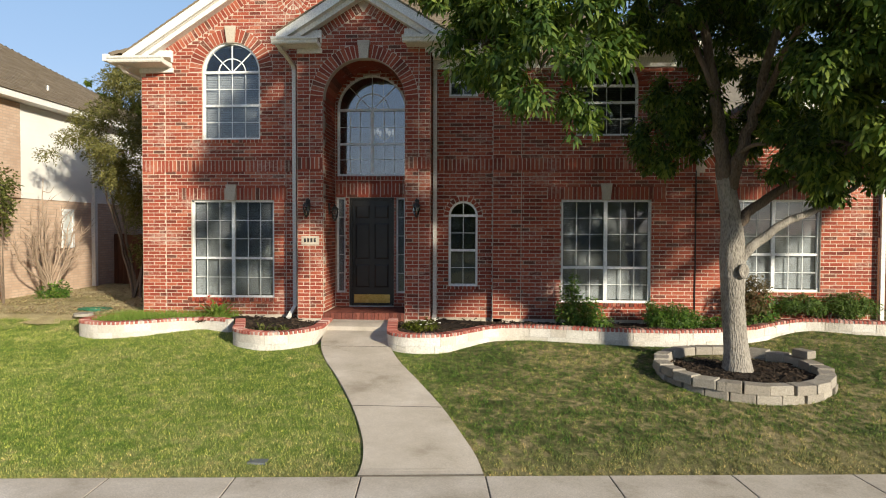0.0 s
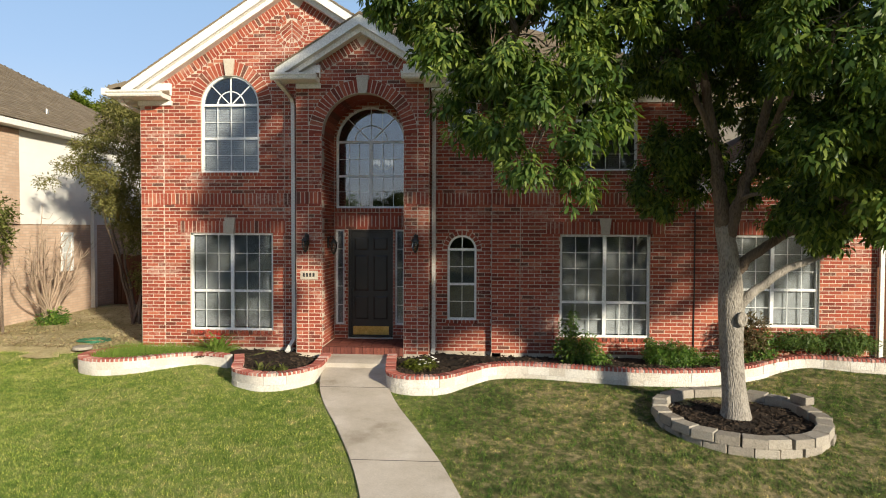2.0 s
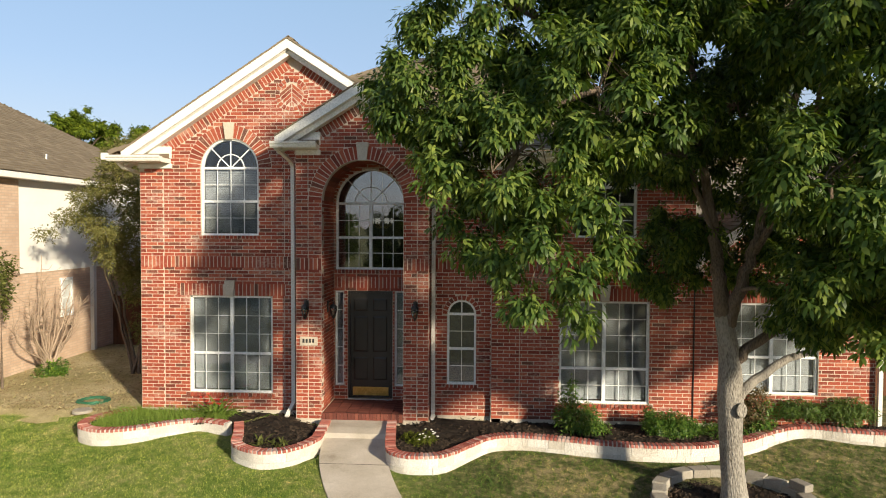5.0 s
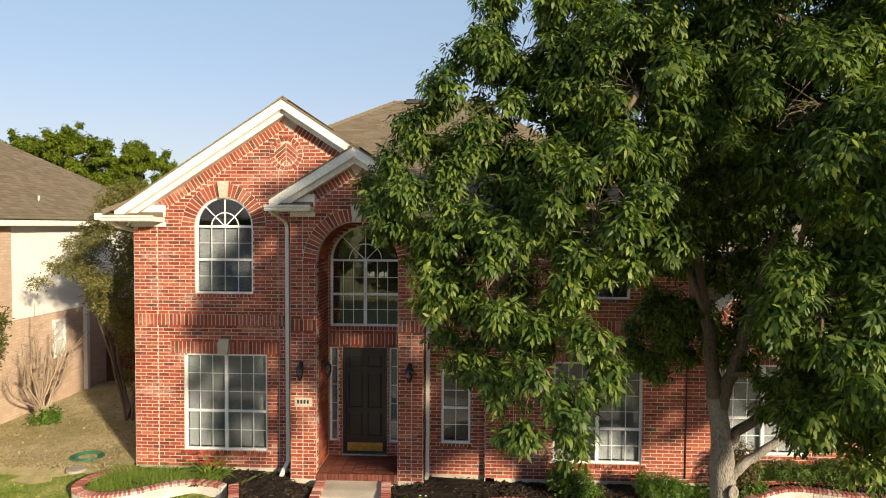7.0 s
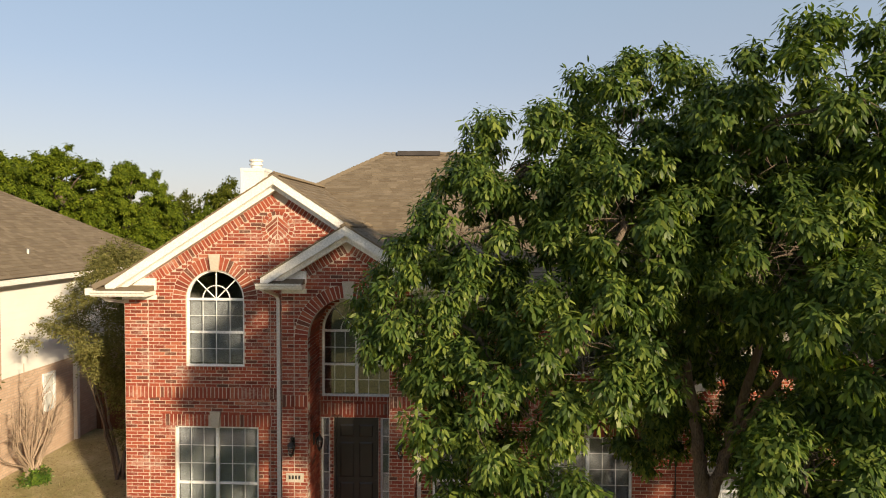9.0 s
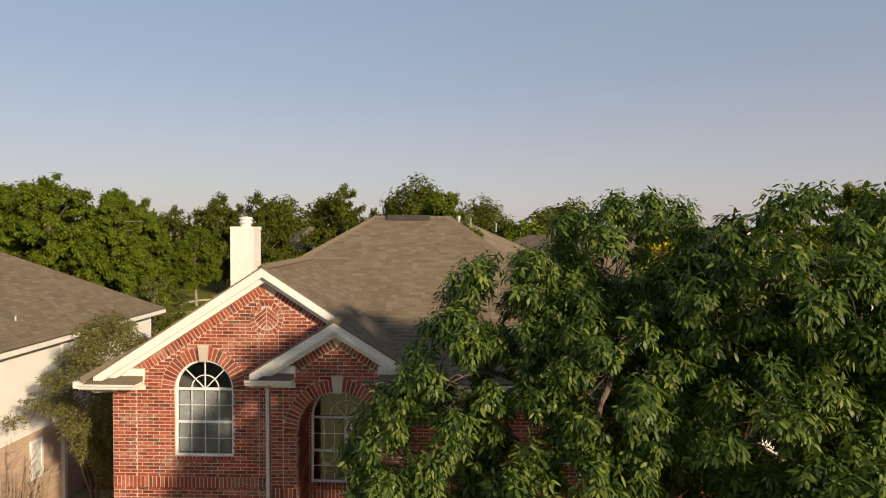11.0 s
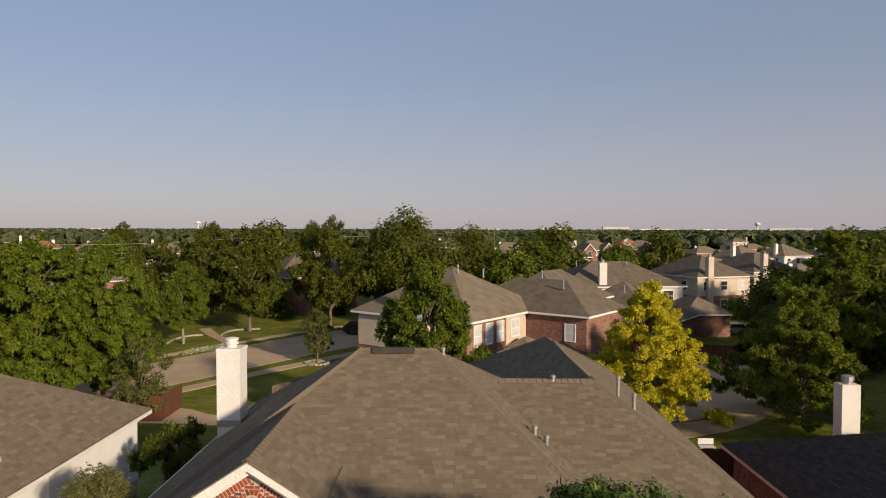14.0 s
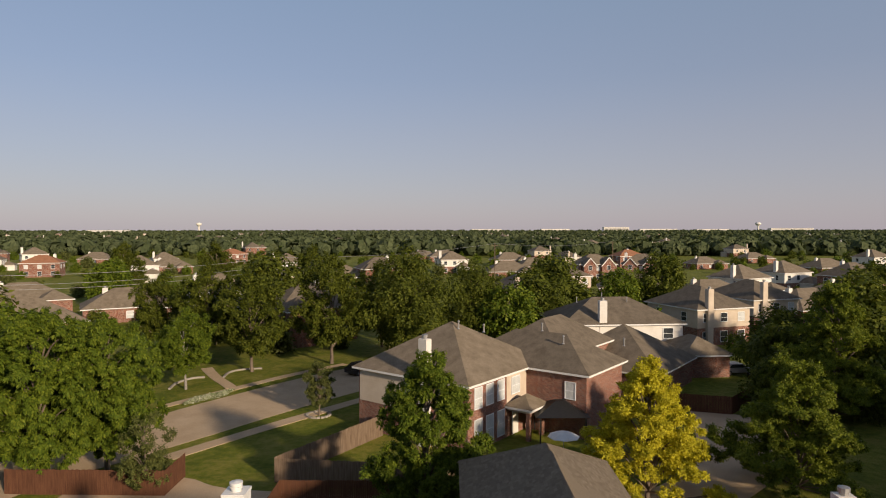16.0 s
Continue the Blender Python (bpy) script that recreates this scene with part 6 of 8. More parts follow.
MASSES = OVER_PATH + TOP + TO_GATE + BEHIND


def sprays_of(masses, seed, spacing):
    """Sprays of leaves spread over the outside of every mass, with gaps between them, and a few within."""
    rr = random.Random(seed)
    out = []
    for m, (x, y, z, a, b) in enumerate(masses):
        n = max(8, int(4 * math.pi * a * (a + b) * 0.5 / spacing ** 2))
        spin = rr.uniform(0, 6.28)
        for i in range(n):
            up = 1 - 2 * (i + 0.5) / n
            t = spin + i * 2.39996 + rr.uniform(-0.25, 0.25)
            d = Vector((math.cos(t) * math.sqrt(1 - up * up), math.sin(t) * math.sqrt(1 - up * up), up))
            f = rr.uniform(0.72, 1.0)
            p = Vector((x + d.x * a * f, y + d.y * a * f, z + d.z * b * f))
            deep = any(k != m and ((p.x - q[0]) / q[3]) ** 2 + ((p.y - q[1]) / q[3]) ** 2 + ((p.z - q[2]) / q[4]) ** 2 < 0.45 for k, q in enumerate(masses))
            if deep and rr.random() < 0.75:
                continue
            r = rr.uniform(0.24, 0.40)
            out.append((p.x, p.y, p.z, r, r * rr.uniform(0.75, 1.05), d.x * 0.8, d.y * 0.8, d.z * 0.6 + 0.25, m))
    return out


SPRAYS = sprays_of(MASSES, 21, 0.65)
ob = new("crown", tufts("crown", [q[:8] for q in SPRAYS], M_LEAF, 33000, 10, 0.132, 4, 0.85, 0.35, 0.30, True))
ob.parent = oak
tagged(ob, "dense whorls of drooping green leaves", kind="stuff")
s = Shape()
rr = random.Random(2)
joints = [Vector(p) for pts, _, _ in BOUGHS for p in pts[1:]]
for m, (x, y, z, a, b) in sorted(enumerate(MASSES), key=lambda q: (Vector(q[1][:3]) - Vector((3.8, 10.4, 4.5))).length):
    c = Vector((x, y, z))
    near = min(joints, key=lambda p: (p - c).length + 0.6 * abs(p.z - z))
    joints.append(c)
    bend = (near + c) / 2 + Vector((rr.uniform(-0.2, 0.2), rr.uniform(-0.2, 0.2), 0.12 * (c - near).length))
    # inner limbs likewise: leaf shade is put into the bark colour
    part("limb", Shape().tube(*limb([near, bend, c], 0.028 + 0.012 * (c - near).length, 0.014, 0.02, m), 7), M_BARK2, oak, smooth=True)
    ends = [q[:3] for q in SPRAYS if q[8] == m]
    for k in range(4):
        fork = c + Vector((rr.uniform(-0.4, 0.4) * a, rr.uniform(-0.4, 0.4) * a, rr.uniform(-0.5, 0.1) * b))
        s.tube(*limb([c, (c + fork) / 2 + Vector((0, 0, 0.06)), fork], 0.012, 0.008, 0.01, m), 5)
        twigs_to(s, fork, ends[k::8], 0.007, m + k)
# twigs in dark bark too, so that they look shaded
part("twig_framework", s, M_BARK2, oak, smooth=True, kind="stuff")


# ---- other houses ----
def siding(name, c0, c1):
    m, nt, b = material(name)
    vec = world_coords(nt)
    n = noise_of(nt, vec, 0.8, 4)
    nt.links.new(ramp(nt, n, [(0.3, c0), (0.7, c1)]), b.inputs["Base Color"])
    b.inputs["Roughness"].default_value = 0.8
    sep = nt.nodes.new("ShaderNodeSeparateXYZ")
    nt.links.new(vec, sep.inputs[0])
    fr = node(nt, "ShaderNodeMath", {0: sep.outputs[2], 1: 5.0}, operation="MULTIPLY")
    fr2 = node(nt, "ShaderNodeMath", {0: fr.outputs[0]}, operation="FRACT")
    bump(nt, b, fr2.outputs[0], 0.6, 0.02)
    return m


def far_brick(name, a, b_):
    m, nt, b = material(name)
    tx = nt.nodes.new("ShaderNodeTexBrick")
    vec = coords(nt)
    sep = nt.nodes.new("ShaderNodeSeparateXYZ")
    nt.links.new(vec, sep.inputs[0])
    add = node(nt, "ShaderNodeMath", {0: sep.outputs[0], 1: sep.outputs[1]}, operation="ADD")
    cmb = nt.nodes.new("ShaderNodeCombineXYZ")
    nt.links.new(add.outputs[0], cmb.inputs[0])
    nt.links.new(sep.outputs[2], cmb.inputs[1])
    nt.links.new(cmb.outputs[0], tx.inputs["Vector"])
    for k, v in (("Scale", 1.0), ("Brick Width", 0.25), ("Row Height", 0.076), ("Mortar Size", 0.009)):
        tx.inputs[k].default_value = v
    tx.inputs["Color1"].default_value = (*a, 1)
    tx.inputs["Color2"].default_value = (*b_, 1)
    tx.inputs["Mortar"].default_value = (0.42, 0.35, 0.29, 1)
    col = mixc(nt, ramp(nt, mixc(nt, 0.5, noise_of(nt, vec, 0.5, 4), noise_of(nt, vec, 3.2, 3, 0.7)), [(0.38, (0, 0, 0)), (0.62, (0.55, 0.55, 0.55))]), tx.outputs[0], (a[0] * 0.7, a[1] * 0.7, a[2] * 0.7))
    nt.links.new(col, b.inputs["Base Color"])
    b.inputs["Roughness"].default_value = 0.9
    return m


M_SIDING = siding("white lap siding", (0.66, 0.62, 0.56), (0.76, 0.72, 0.66))
M_SIDING_WHITE = siding("bright white lap siding", (0.74, 0.73, 0.71), (0.82, 0.81, 0.79))
M_TAN = siding("tan stucco", (0.52, 0.42, 0.32), (0.62, 0.52, 0.42))
M_PEACH = far_brick("peach brick", (0.52, 0.36, 0.265), (0.62, 0.46, 0.36))
M_FARBRICK = far_brick("distant red brick", (0.125, 0.040, 0.026), (0.37, 0.125, 0.070))
M_PANE = surface("dark window pane", [(0.3, (0.03, 0.035, 0.04)), (0.7, (0.06, 0.065, 0.07))], 1, 10, 0.15, 0.0)
M_PANE_LIGHT = surface("curtained window pane", [(0.3, (0.52, 0.54, 0.54)), (0.7, (0.66, 0.67, 0.66))], 1, 10, 0.2, 0.0)


def roof_tone(name, a, b_):
    return surface(name, [(0.32, a), (0.66, b_)], 1.1, 9, 0.95, 0.3, 0.02, spec=0.2)


M_ROOF_1 = roof_tone("weathered brown roof", (0.165, 0.130, 0.090), (0.245, 0.196, 0.142))
M_ROOF_2 = roof_tone("grey brown roof", (0.130, 0.104, 0.075), (0.195, 0.158, 0.117))
M_ROOF_3 = roof_tone("terracotta roof", (0.30, 0.13, 0.07), (0.38, 0.18, 0.10))


def hip_block(h, w, d, eave, rise, cx, cy, wall_m, roof_m, over=0.45, gable=False, low=None, tabs=False, base=-0.4):
    """One block of a house, w by d about (cx, cy): walls, eave boards and a hip roof."""
    if low:
        part("lower_wall", Shape().box(cx - w / 2, cx + w / 2, cy - d / 2, cy + d / 2, base, low[0]), low[1], h)
        part("wall", Shape().box(cx - w / 2 - 0.03, cx + w / 2 + 0.03, cy - d / 2 - 0.03, cy + d / 2 + 0.03, low[0], eave), wall_m, h)
    else:
        part("wall", Shape().box(cx - w / 2, cx + w / 2, cy - d / 2, cy + d / 2, base, eave), wall_m, h)
    a, b = w / 2 + over, d / 2 + over
    part("fascia", Shape().box(cx - a, cx + a, cy - b, cy + b, eave - 0.04, eave + 0.14), M_WHITE, h)
    z, t = eave + 0.143, eave + 0.143 + rise
    c = [(cx - a, cy - b, z), (cx + a, cy - b, z), (cx + a, cy + b, z), (cx - a, cy + b, z)]
    if w >= d:
        e = 0 if gable else b
        r = [(cx - a + e, cy, t), (cx + a - e, cy, t)]
        faces = [(c[0], c[1], r[1], r[0]), (c[2], c[3], r[0], r[1]), (c[1], c[2], r[1]), (c[3], c[0], r[0])]
    else:
        e = 0 if gable else a
        r = [(cx, cy - b + e, t), (cx, cy + b - e, t)]
        faces = [(c[1], c[2], r[1], r[0]), (c[3], c[0], r[0], r[1]), (c[0], c[1], r[0]), (c[2], c[3], r[1])]
    if tabs:
        for f in faces:
            slope(f, h, "roof_slope", thick=0.03, expose=0.16, material=roof_m)
    else:
        s = Shape().add(c + r, [(3, 2, 1, 0)])
        for f in faces:
            s.add(f, [tuple(range(len(f)))])
        part("roof", s, roof_m, h)
    return h


def far_window(h, x, y, z, w, t, facing, pane=None):
    """A window on a wall of a house: frame and pane. facing: degrees, 0 looks to -y."""
    m = Matrix.Translation((x, y, z)) @ Matrix.Rotation(radians(facing), 4, 'Z')
    key = (w, t)
    s = Shape()
    s.box(-w / 2 - 0.07, -w / 2, -0.05, 0.03, -0.07, t + 0.07)
    s.box(w / 2, w / 2 + 0.07, -0.05, 0.03, -0.07, t + 0.07)
    s.box(-w / 2, w / 2, -0.05, 0.03, t, t + 0.07)
    s.box(-w / 2, w / 2, -0.06, 0.03, -0.07, 0)
    s.box(-w / 2, w / 2, -0.04, 0.02, t * 0.48 - 0.025, t * 0.48 + 0.025)
    f = part("window", s, M_VINYL, h)
    f.matrix_basis = m
    part("pane", Shape().box(-w / 2, w / 2, -0.02, 0.0, 0, t), pane or M_PANE, f)


def far_chimney(h, x, y, z0, z1, w=0.9, m=None):
    c = part("chimney", Shape().box(x - w / 2, x + w / 2, y - w * 0.4, y + w * 0.4, z0, z1), m or M_SIDING, h)
    part("chimney_top", Shape().lathe([(0.2, 0), (0.2, 0.15), (0.26, 0.16), (0.26, 0.34), (0.05, 0.4)], (x, y, z1), 10), M_STEEL, c)


def placed(h, x, y, turn, z=0.0):
    h.matrix_basis = Matrix.Translation((x, y, z)) @ Matrix.Rotation(radians(turn), 4, 'Z')
    return h


# the neighbour on the near side: peach brick below, white siding above
n1 = thing("neighbour_house", "neighbouring house of peach brick and white siding with brown roof", "house")
hip_block(n1, 9.0, 18.0, 5.45, 3.0, -17.0, 17.2, M_SIDING_WHITE, M_SHINGLE, 0.45, low=(2.85, M_PEACH), tabs=True)
part("corner_brick", Shape().box(-12.55, -12.42, 8.3, 16.93, 2.85, 5.40), M_PEACH, n1)
part("corner_board", Shape().box(-12.52, -12.38, 20.2, 20.35, -0.2, 5.4), M_WHITE, n1)
far_window(n1, -12.49, 18.97, 1.52, 0.40, 1.02, 90, M_PANE_LIGHT)
part("vent_pipe", Shape().lathe([(0.12, 0), (0.05, 0.05), (0.05, 0.45), (0.03, 0.46)], (-13.0, 18.9, 5.85), 10), M_STEEL, n1, "pale roof vent pipe")

# ---- the house behind, turned to the street ----
n2 = thing("corner_house", "two-storey red brick and cream house with brown hip roofs", "house")
hip_block(n2, 12.0, 12.0, 5.55, 3.9, -6.45, 6.45, M_FARBRICK, M_ROOF_1)
hip_block(n2, 13.0, 7.6, 5.55, 2.6, -1.1, 13.4, M_FARBRICK, M_ROOF_2)
hip_block(n2, 12.0, 12.0, 2.8, 4.1, 0.0, 31.0, M_FARBRICK, M_ROOF_2)
hip_block(n2, 8.0, 12.0, 5.4, 3.0, -4.5, 22.0, M_FARBRICK, M_ROOF_2)
hip_block(n2, 2.2, 2.6, 2.7, 0.9, 0.7, 7.6, M_TAN, M_ROOF_1, 0.35, base=2.42)
for y in (6.48, 8.72):
    part("porch_post", Shape().box(1.42, 1.78, y - 0.18, y + 0.18, -0.3, 2.42), M_FARBRICK, n2)
part("back_door", Shape().box(-0.44, -0.38, 7.1, 8.1, 0.1, 2.2), M_SIDING, n2, "pale back door")
part("siding_panel", Shape().box(-0.46, -0.40, 6.2, 9.5, 2.9, 5.5), M_TAN, n2, "cream siding panel")
part("siding_panel", Shape().box(-12.3, -6.0, 0.40, 0.46, 2.7, 5.5), M_TAN, n2, "cream siding panel")
for y in (1.9, 3.6, 5.3):
    far_window(n2, -0.44, y, 3.55, 1.0, 1.65, 90, M_PANE_LIGHT)
    far_window(n2, -0.44, y, 0.5, 1.0, 2.1, 90, M_PANE_LIGHT)
far_window(n2, -0.38, 7.6, 3.7, 1.3, 1.4, 90, M_PANE_LIGHT)
far_window(n2, 3.9, 9.58, 3.4, 0.9, 1.4, 0, M_PANE_LIGHT)
far_window(n2, -3.0, 0.44, 3.9, 1.1, 1.2, 0, M_PANE)
far_window(n2, -1.6, 0.44, 3.9, 1.1, 1.2, 0, M_PANE)
far_chimney(n2, -4.6, 0.2, 0.0, 9.0, 0.85)
for x, y, z in ((-5.4, 6.0, 9.0), (-4.0, 8.0, 8.6), (2.0, 12.0, 7.6), (-1.0, 13.5, 8.3), (5.5, 17.5, 7.0)):
    part("vent_pipe", Shape().lathe([(0.14, 0), (0.07, 0.1), (0.07, 0.6), (0.1, 0.62), (0.1, 0.75), (0.02, 0.8)], (x, y, z), 8), M_STEEL, n2)
placed(n2, 1.75, 50.3, -36.9, 0.05)

n4 = thing("white_sided_house", "wide white sided house with long brown hip roof", "house")
hip_block(n4, 16.0, 11.0, 5.4, 3.0, 0, 0, M_SIDING, M_ROOF_2, low=(2.8, M_FARBRICK))
hip_block(n4, 5.5, 7.5, 2.7, 1.8, 7.5, -9.5, M_FARBRICK, M_ROOF_1)
far_window(n4, 6.0, -5.56, 3.6, 1.3, 1.3, 0, M_PANE)
far_window(n4, 8.06, -3.0, 3.6, 1.1, 1.3, 90, M_PANE_LIGHT)
far_window(n4, 10.28, -10.0, 0.6, 1.6, 1.7, 90, M_PANE_LIGHT)
far_chimney(n4, -2.8, -5.2, 0.0, 8.6, 1.0)
for x, y, z in ((-5.0, -1.0, 7.9), (-1.0, 0.4, 8.3), (2.0, -1.2, 7.8)):
    part("vent_pipe", Shape().lathe([(0.14, 0), (0.07, 0.1), (0.07, 0.6), (0.1, 0.62), (0.1, 0.75), (0.02, 0.8)], (x, y, z), 8), M_STEEL, n4)
placed(n4, 22.5, 90.5, 6, 0.05)

# the low neighbour on the far side, its roof's shade put into the shingle colour
n3 = thing("low_neighbour_house", "single-storey brick house with a shade-darkened shingle roof and white chimney", "house")
hip_block(n3, 12.4, 15.0, 2.6, 2.9, 20.0, 23.3, M_FARBRICK, M_SHINGLE_SHADED, 0.45, tabs=True)
far_chimney(n3, 17.75, 28.6, 3.2, 6.3, 0.8)


# ---- stock houses for the streets beyond ----
def street_house(label, w, d, eave, rise, walls, roof_m, extra, chimney, seed):
    h = thing("distant_house", label, "house", "houses of the neighbourhood")
    rr = random.Random(seed)
    low = (2.8, M_FARBRICK) if walls is not M_FARBRICK else None
    hip_block(h, w, d, eave, rise, 0, 0, walls, roof_m, low=low)
    for cx, cy, ww, dd, ee, ri in extra:
        hip_block(h, ww, dd, ee, ri, cx, cy, walls, roof_m)
    for sx in range(3):
        x = -w / 2 + w * (sx + 0.5) / 3
        far_window(h, x, -d / 2 - 0.03, eave - 1.9, 1.2, 1.3, 0, rr.choice((M_PANE, M_PANE_LIGHT)))
        if eave > 4:
            far_window(h, x, -d / 2 - 0.03, 0.6, 1.3, 1.6, 0, M_PANE)
    for sy in range(2):
        y = -d / 2 + d * (sy + 0.5) / 2
        far_window(h, w / 2 + 0.03, y, eave - 1.9, 1.1, 1.3, 90, rr.choice((M_PANE, M_PANE_LIGHT)))
        far_window(h, -w / 2 - 0.03, y, eave - 1.9, 1.1, 1.3, -90, M_PANE)
    if chimney:
        far_chimney(h, chimney[0], chimney[1], 0.0, eave + rise * 0.9 + 0.5, 1.0, chimney[2])
    return h


H_A = street_house("two-storey cream sided house with brown hip roof and white chimney", 11, 10, 5.5, 3.2, M_SIDING, M_ROOF_1, [(3.5, -6.2, 6, 6, 2.7, 1.8)], (-5.2, -2, M_SIDING), 1)
H_B = street_house("two-storey red brick house with grey brown hip roof", 13, 10, 5.5, 3.4, M_FARBRICK, M_ROOF_2, [(-3.5, -5.5, 5, 4, 5.5, 2.0)], (4.0, 5.3, M_SIDING), 2)
H_C = street_house("tan two-storey house with brown roof", 10, 12, 5.6, 3.0, M_TAN, M_ROOF_2, [(4.5, 3.0, 6, 7, 3.0, 1.8)], (-3.0, -6.2, M_TAN), 3)
H_D = street_house("single-storey brick house with weathered brown roof", 16, 11, 2.8, 3.4, M_FARBRICK, M_ROOF_1, [(5.0, -6.0, 6, 6, 2.8, 2.0)], (-4.0, 0.5, M_SIDING), 4)
H_E = street_house("brick house with a terracotta coloured roof", 13, 10, 5.2, 2.8, M_FARBRICK, M_ROOF_3, [], (3.0, 5.1, M_SIDING), 5)


def gable_bay(h, cx, y0, w, d, eave, rise, wall_m, roof_m):
    """A bay with a gable to the front: walls up into the gable, two roof slopes and white rake boards."""
    y1, a = y0 + d, w / 2
    s = Shape()
    s.prism_y([(cx - a, -0.4), (cx + a, -0.4), (cx + a, eave), (cx, eave + rise), (cx - a, eave)], y0, y1)
    part("bay_wall", s, wall_m, h)
    for side in (-1, 1):
        q = [(cx, eave + rise + 0.05), (cx + side * (a + 0.4), eave - rise * 0.4 / a + 0.05), (cx + side * (a + 0.4), eave - rise * 0.4 / a + 0.17), (cx, eave + rise + 0.17)]
        part("bay_roof", Shape().prism_y(q if side > 0 else q[::-1], y0 - 0.3, y1), roof_m, h)
        q = [(cx, eave + rise - 0.25), (cx + side * (a + 0.4), eave - rise * 0.4 / a - 0.22), (cx + side * (a + 0.4), eave - rise * 0.4 / a + 0.12), (cx, eave + rise + 0.12)]
        part("rake_board", Shape().prism_y(q if side > 0 else q[::-1], y0 - 0.36, y0 - 0.301), M_WHITE, h)
    far_window(h, cx, y0 - 0.02, eave - 1.7, 1.2, 1.5, 0, M_PANE)
    far_window(h, cx, y0 - 0.02, 0.6, 1.4, 1.6, 0, M_PANE_LIGHT)


H_G = street_house("red brick house with two white-trimmed front gables", 13, 10, 5.5, 3.4, M_FARBRICK, M_ROOF_1, [], (-5.5, 3.0, M_SIDING), 6)
gable_bay(H_G, -3.6, -7.0, 4.2, 4.0, 5.5, 2.4, M_FARBRICK, M_ROOF_1)
gable_bay(H_G, 3.2, -6.4, 4.6, 3.6, 5.5, 2.6, M_FARBRICK, M_ROOF_1)
kinds = {"G": H_G, "A": H_A, "B": H_B, "C": H_C, "D": H_D, "E": H_E}
used = set()


def set_house(k, x, y, turn, size=1.0):
    m = Matrix.Translation((x, y, 0.05)) @ Matrix.Rotation(radians(turn), 4, 'Z') @ Matrix.Diagonal((size, size, size, 1))
    if k not in used:
        used.add(k)
        kinds[k].matrix_basis = m
    else:
        copy_thing(kinds[k], m)


taken, yards = [], []
for k, x, y, turn in (("C", 40.5, 106, 20), ("C", 55, 119, 20), ("D", 70, 128, 25), ("B", -23, 106, 35), ("D", -64, 129, 30), ("D", -93, 141, 40), ("D", -71.5, 108, 40), ("A", -106, 222, 30),
                      ("A", -47, 133, 35), ("C", -40, 175, 30), ("G", 50.5, 228, 8), ("G", 68, 230, -18), ("C", 13.8, 131, 20), ("D", 146, 254, 20), ("A", 181, 280, 20), ("D", 115, 189, 15), ("A", -60, 240, 25), ("D", -35, 207, 20), ("D", -3, 349, 10), ("D", 29, 316, 15), ("A", 95, 186, 25), ("D", 92, 152, 30), ("E", -152, 242, 20), ("A", 1, 262, 15), ("D", 21, 232, 10),
                      ("C", 30, 172, 20), ("D", 47, 168, -10), ("B", 106, 172, 25), ("A", 74, 166, 30), ("D", 60, 150, 20), ("B", -22, 205, 20), ("E", 82, 300, 15)):
    set_house(k, x, y, turn)
    taken.append((x, y, 9))
    yards.append((x, y))
rr = random.Random(77)
n = 0
while n < 95:
    y = 260 + 1300 * rr.random() ** 1.6
    x = rr.uniform(-0.74, 0.74) * y
    if any((x - a) ** 2 + (y - b) ** 2 < (c + 12) ** 2 for a, b, c in taken):
        continue
    set_house(rr.choice("ABCDDE" if rr.random() < 0.25 else "ABCD"), x, y, rr.choice((-40, 20, 25, 35, 50, 110)) + rr.uniform(-8, 8), rr.uniform(0.85, 1.05))
    taken.append((x, y, 9))
    if y < 600:
        yards.append((x, y))
    n += 1


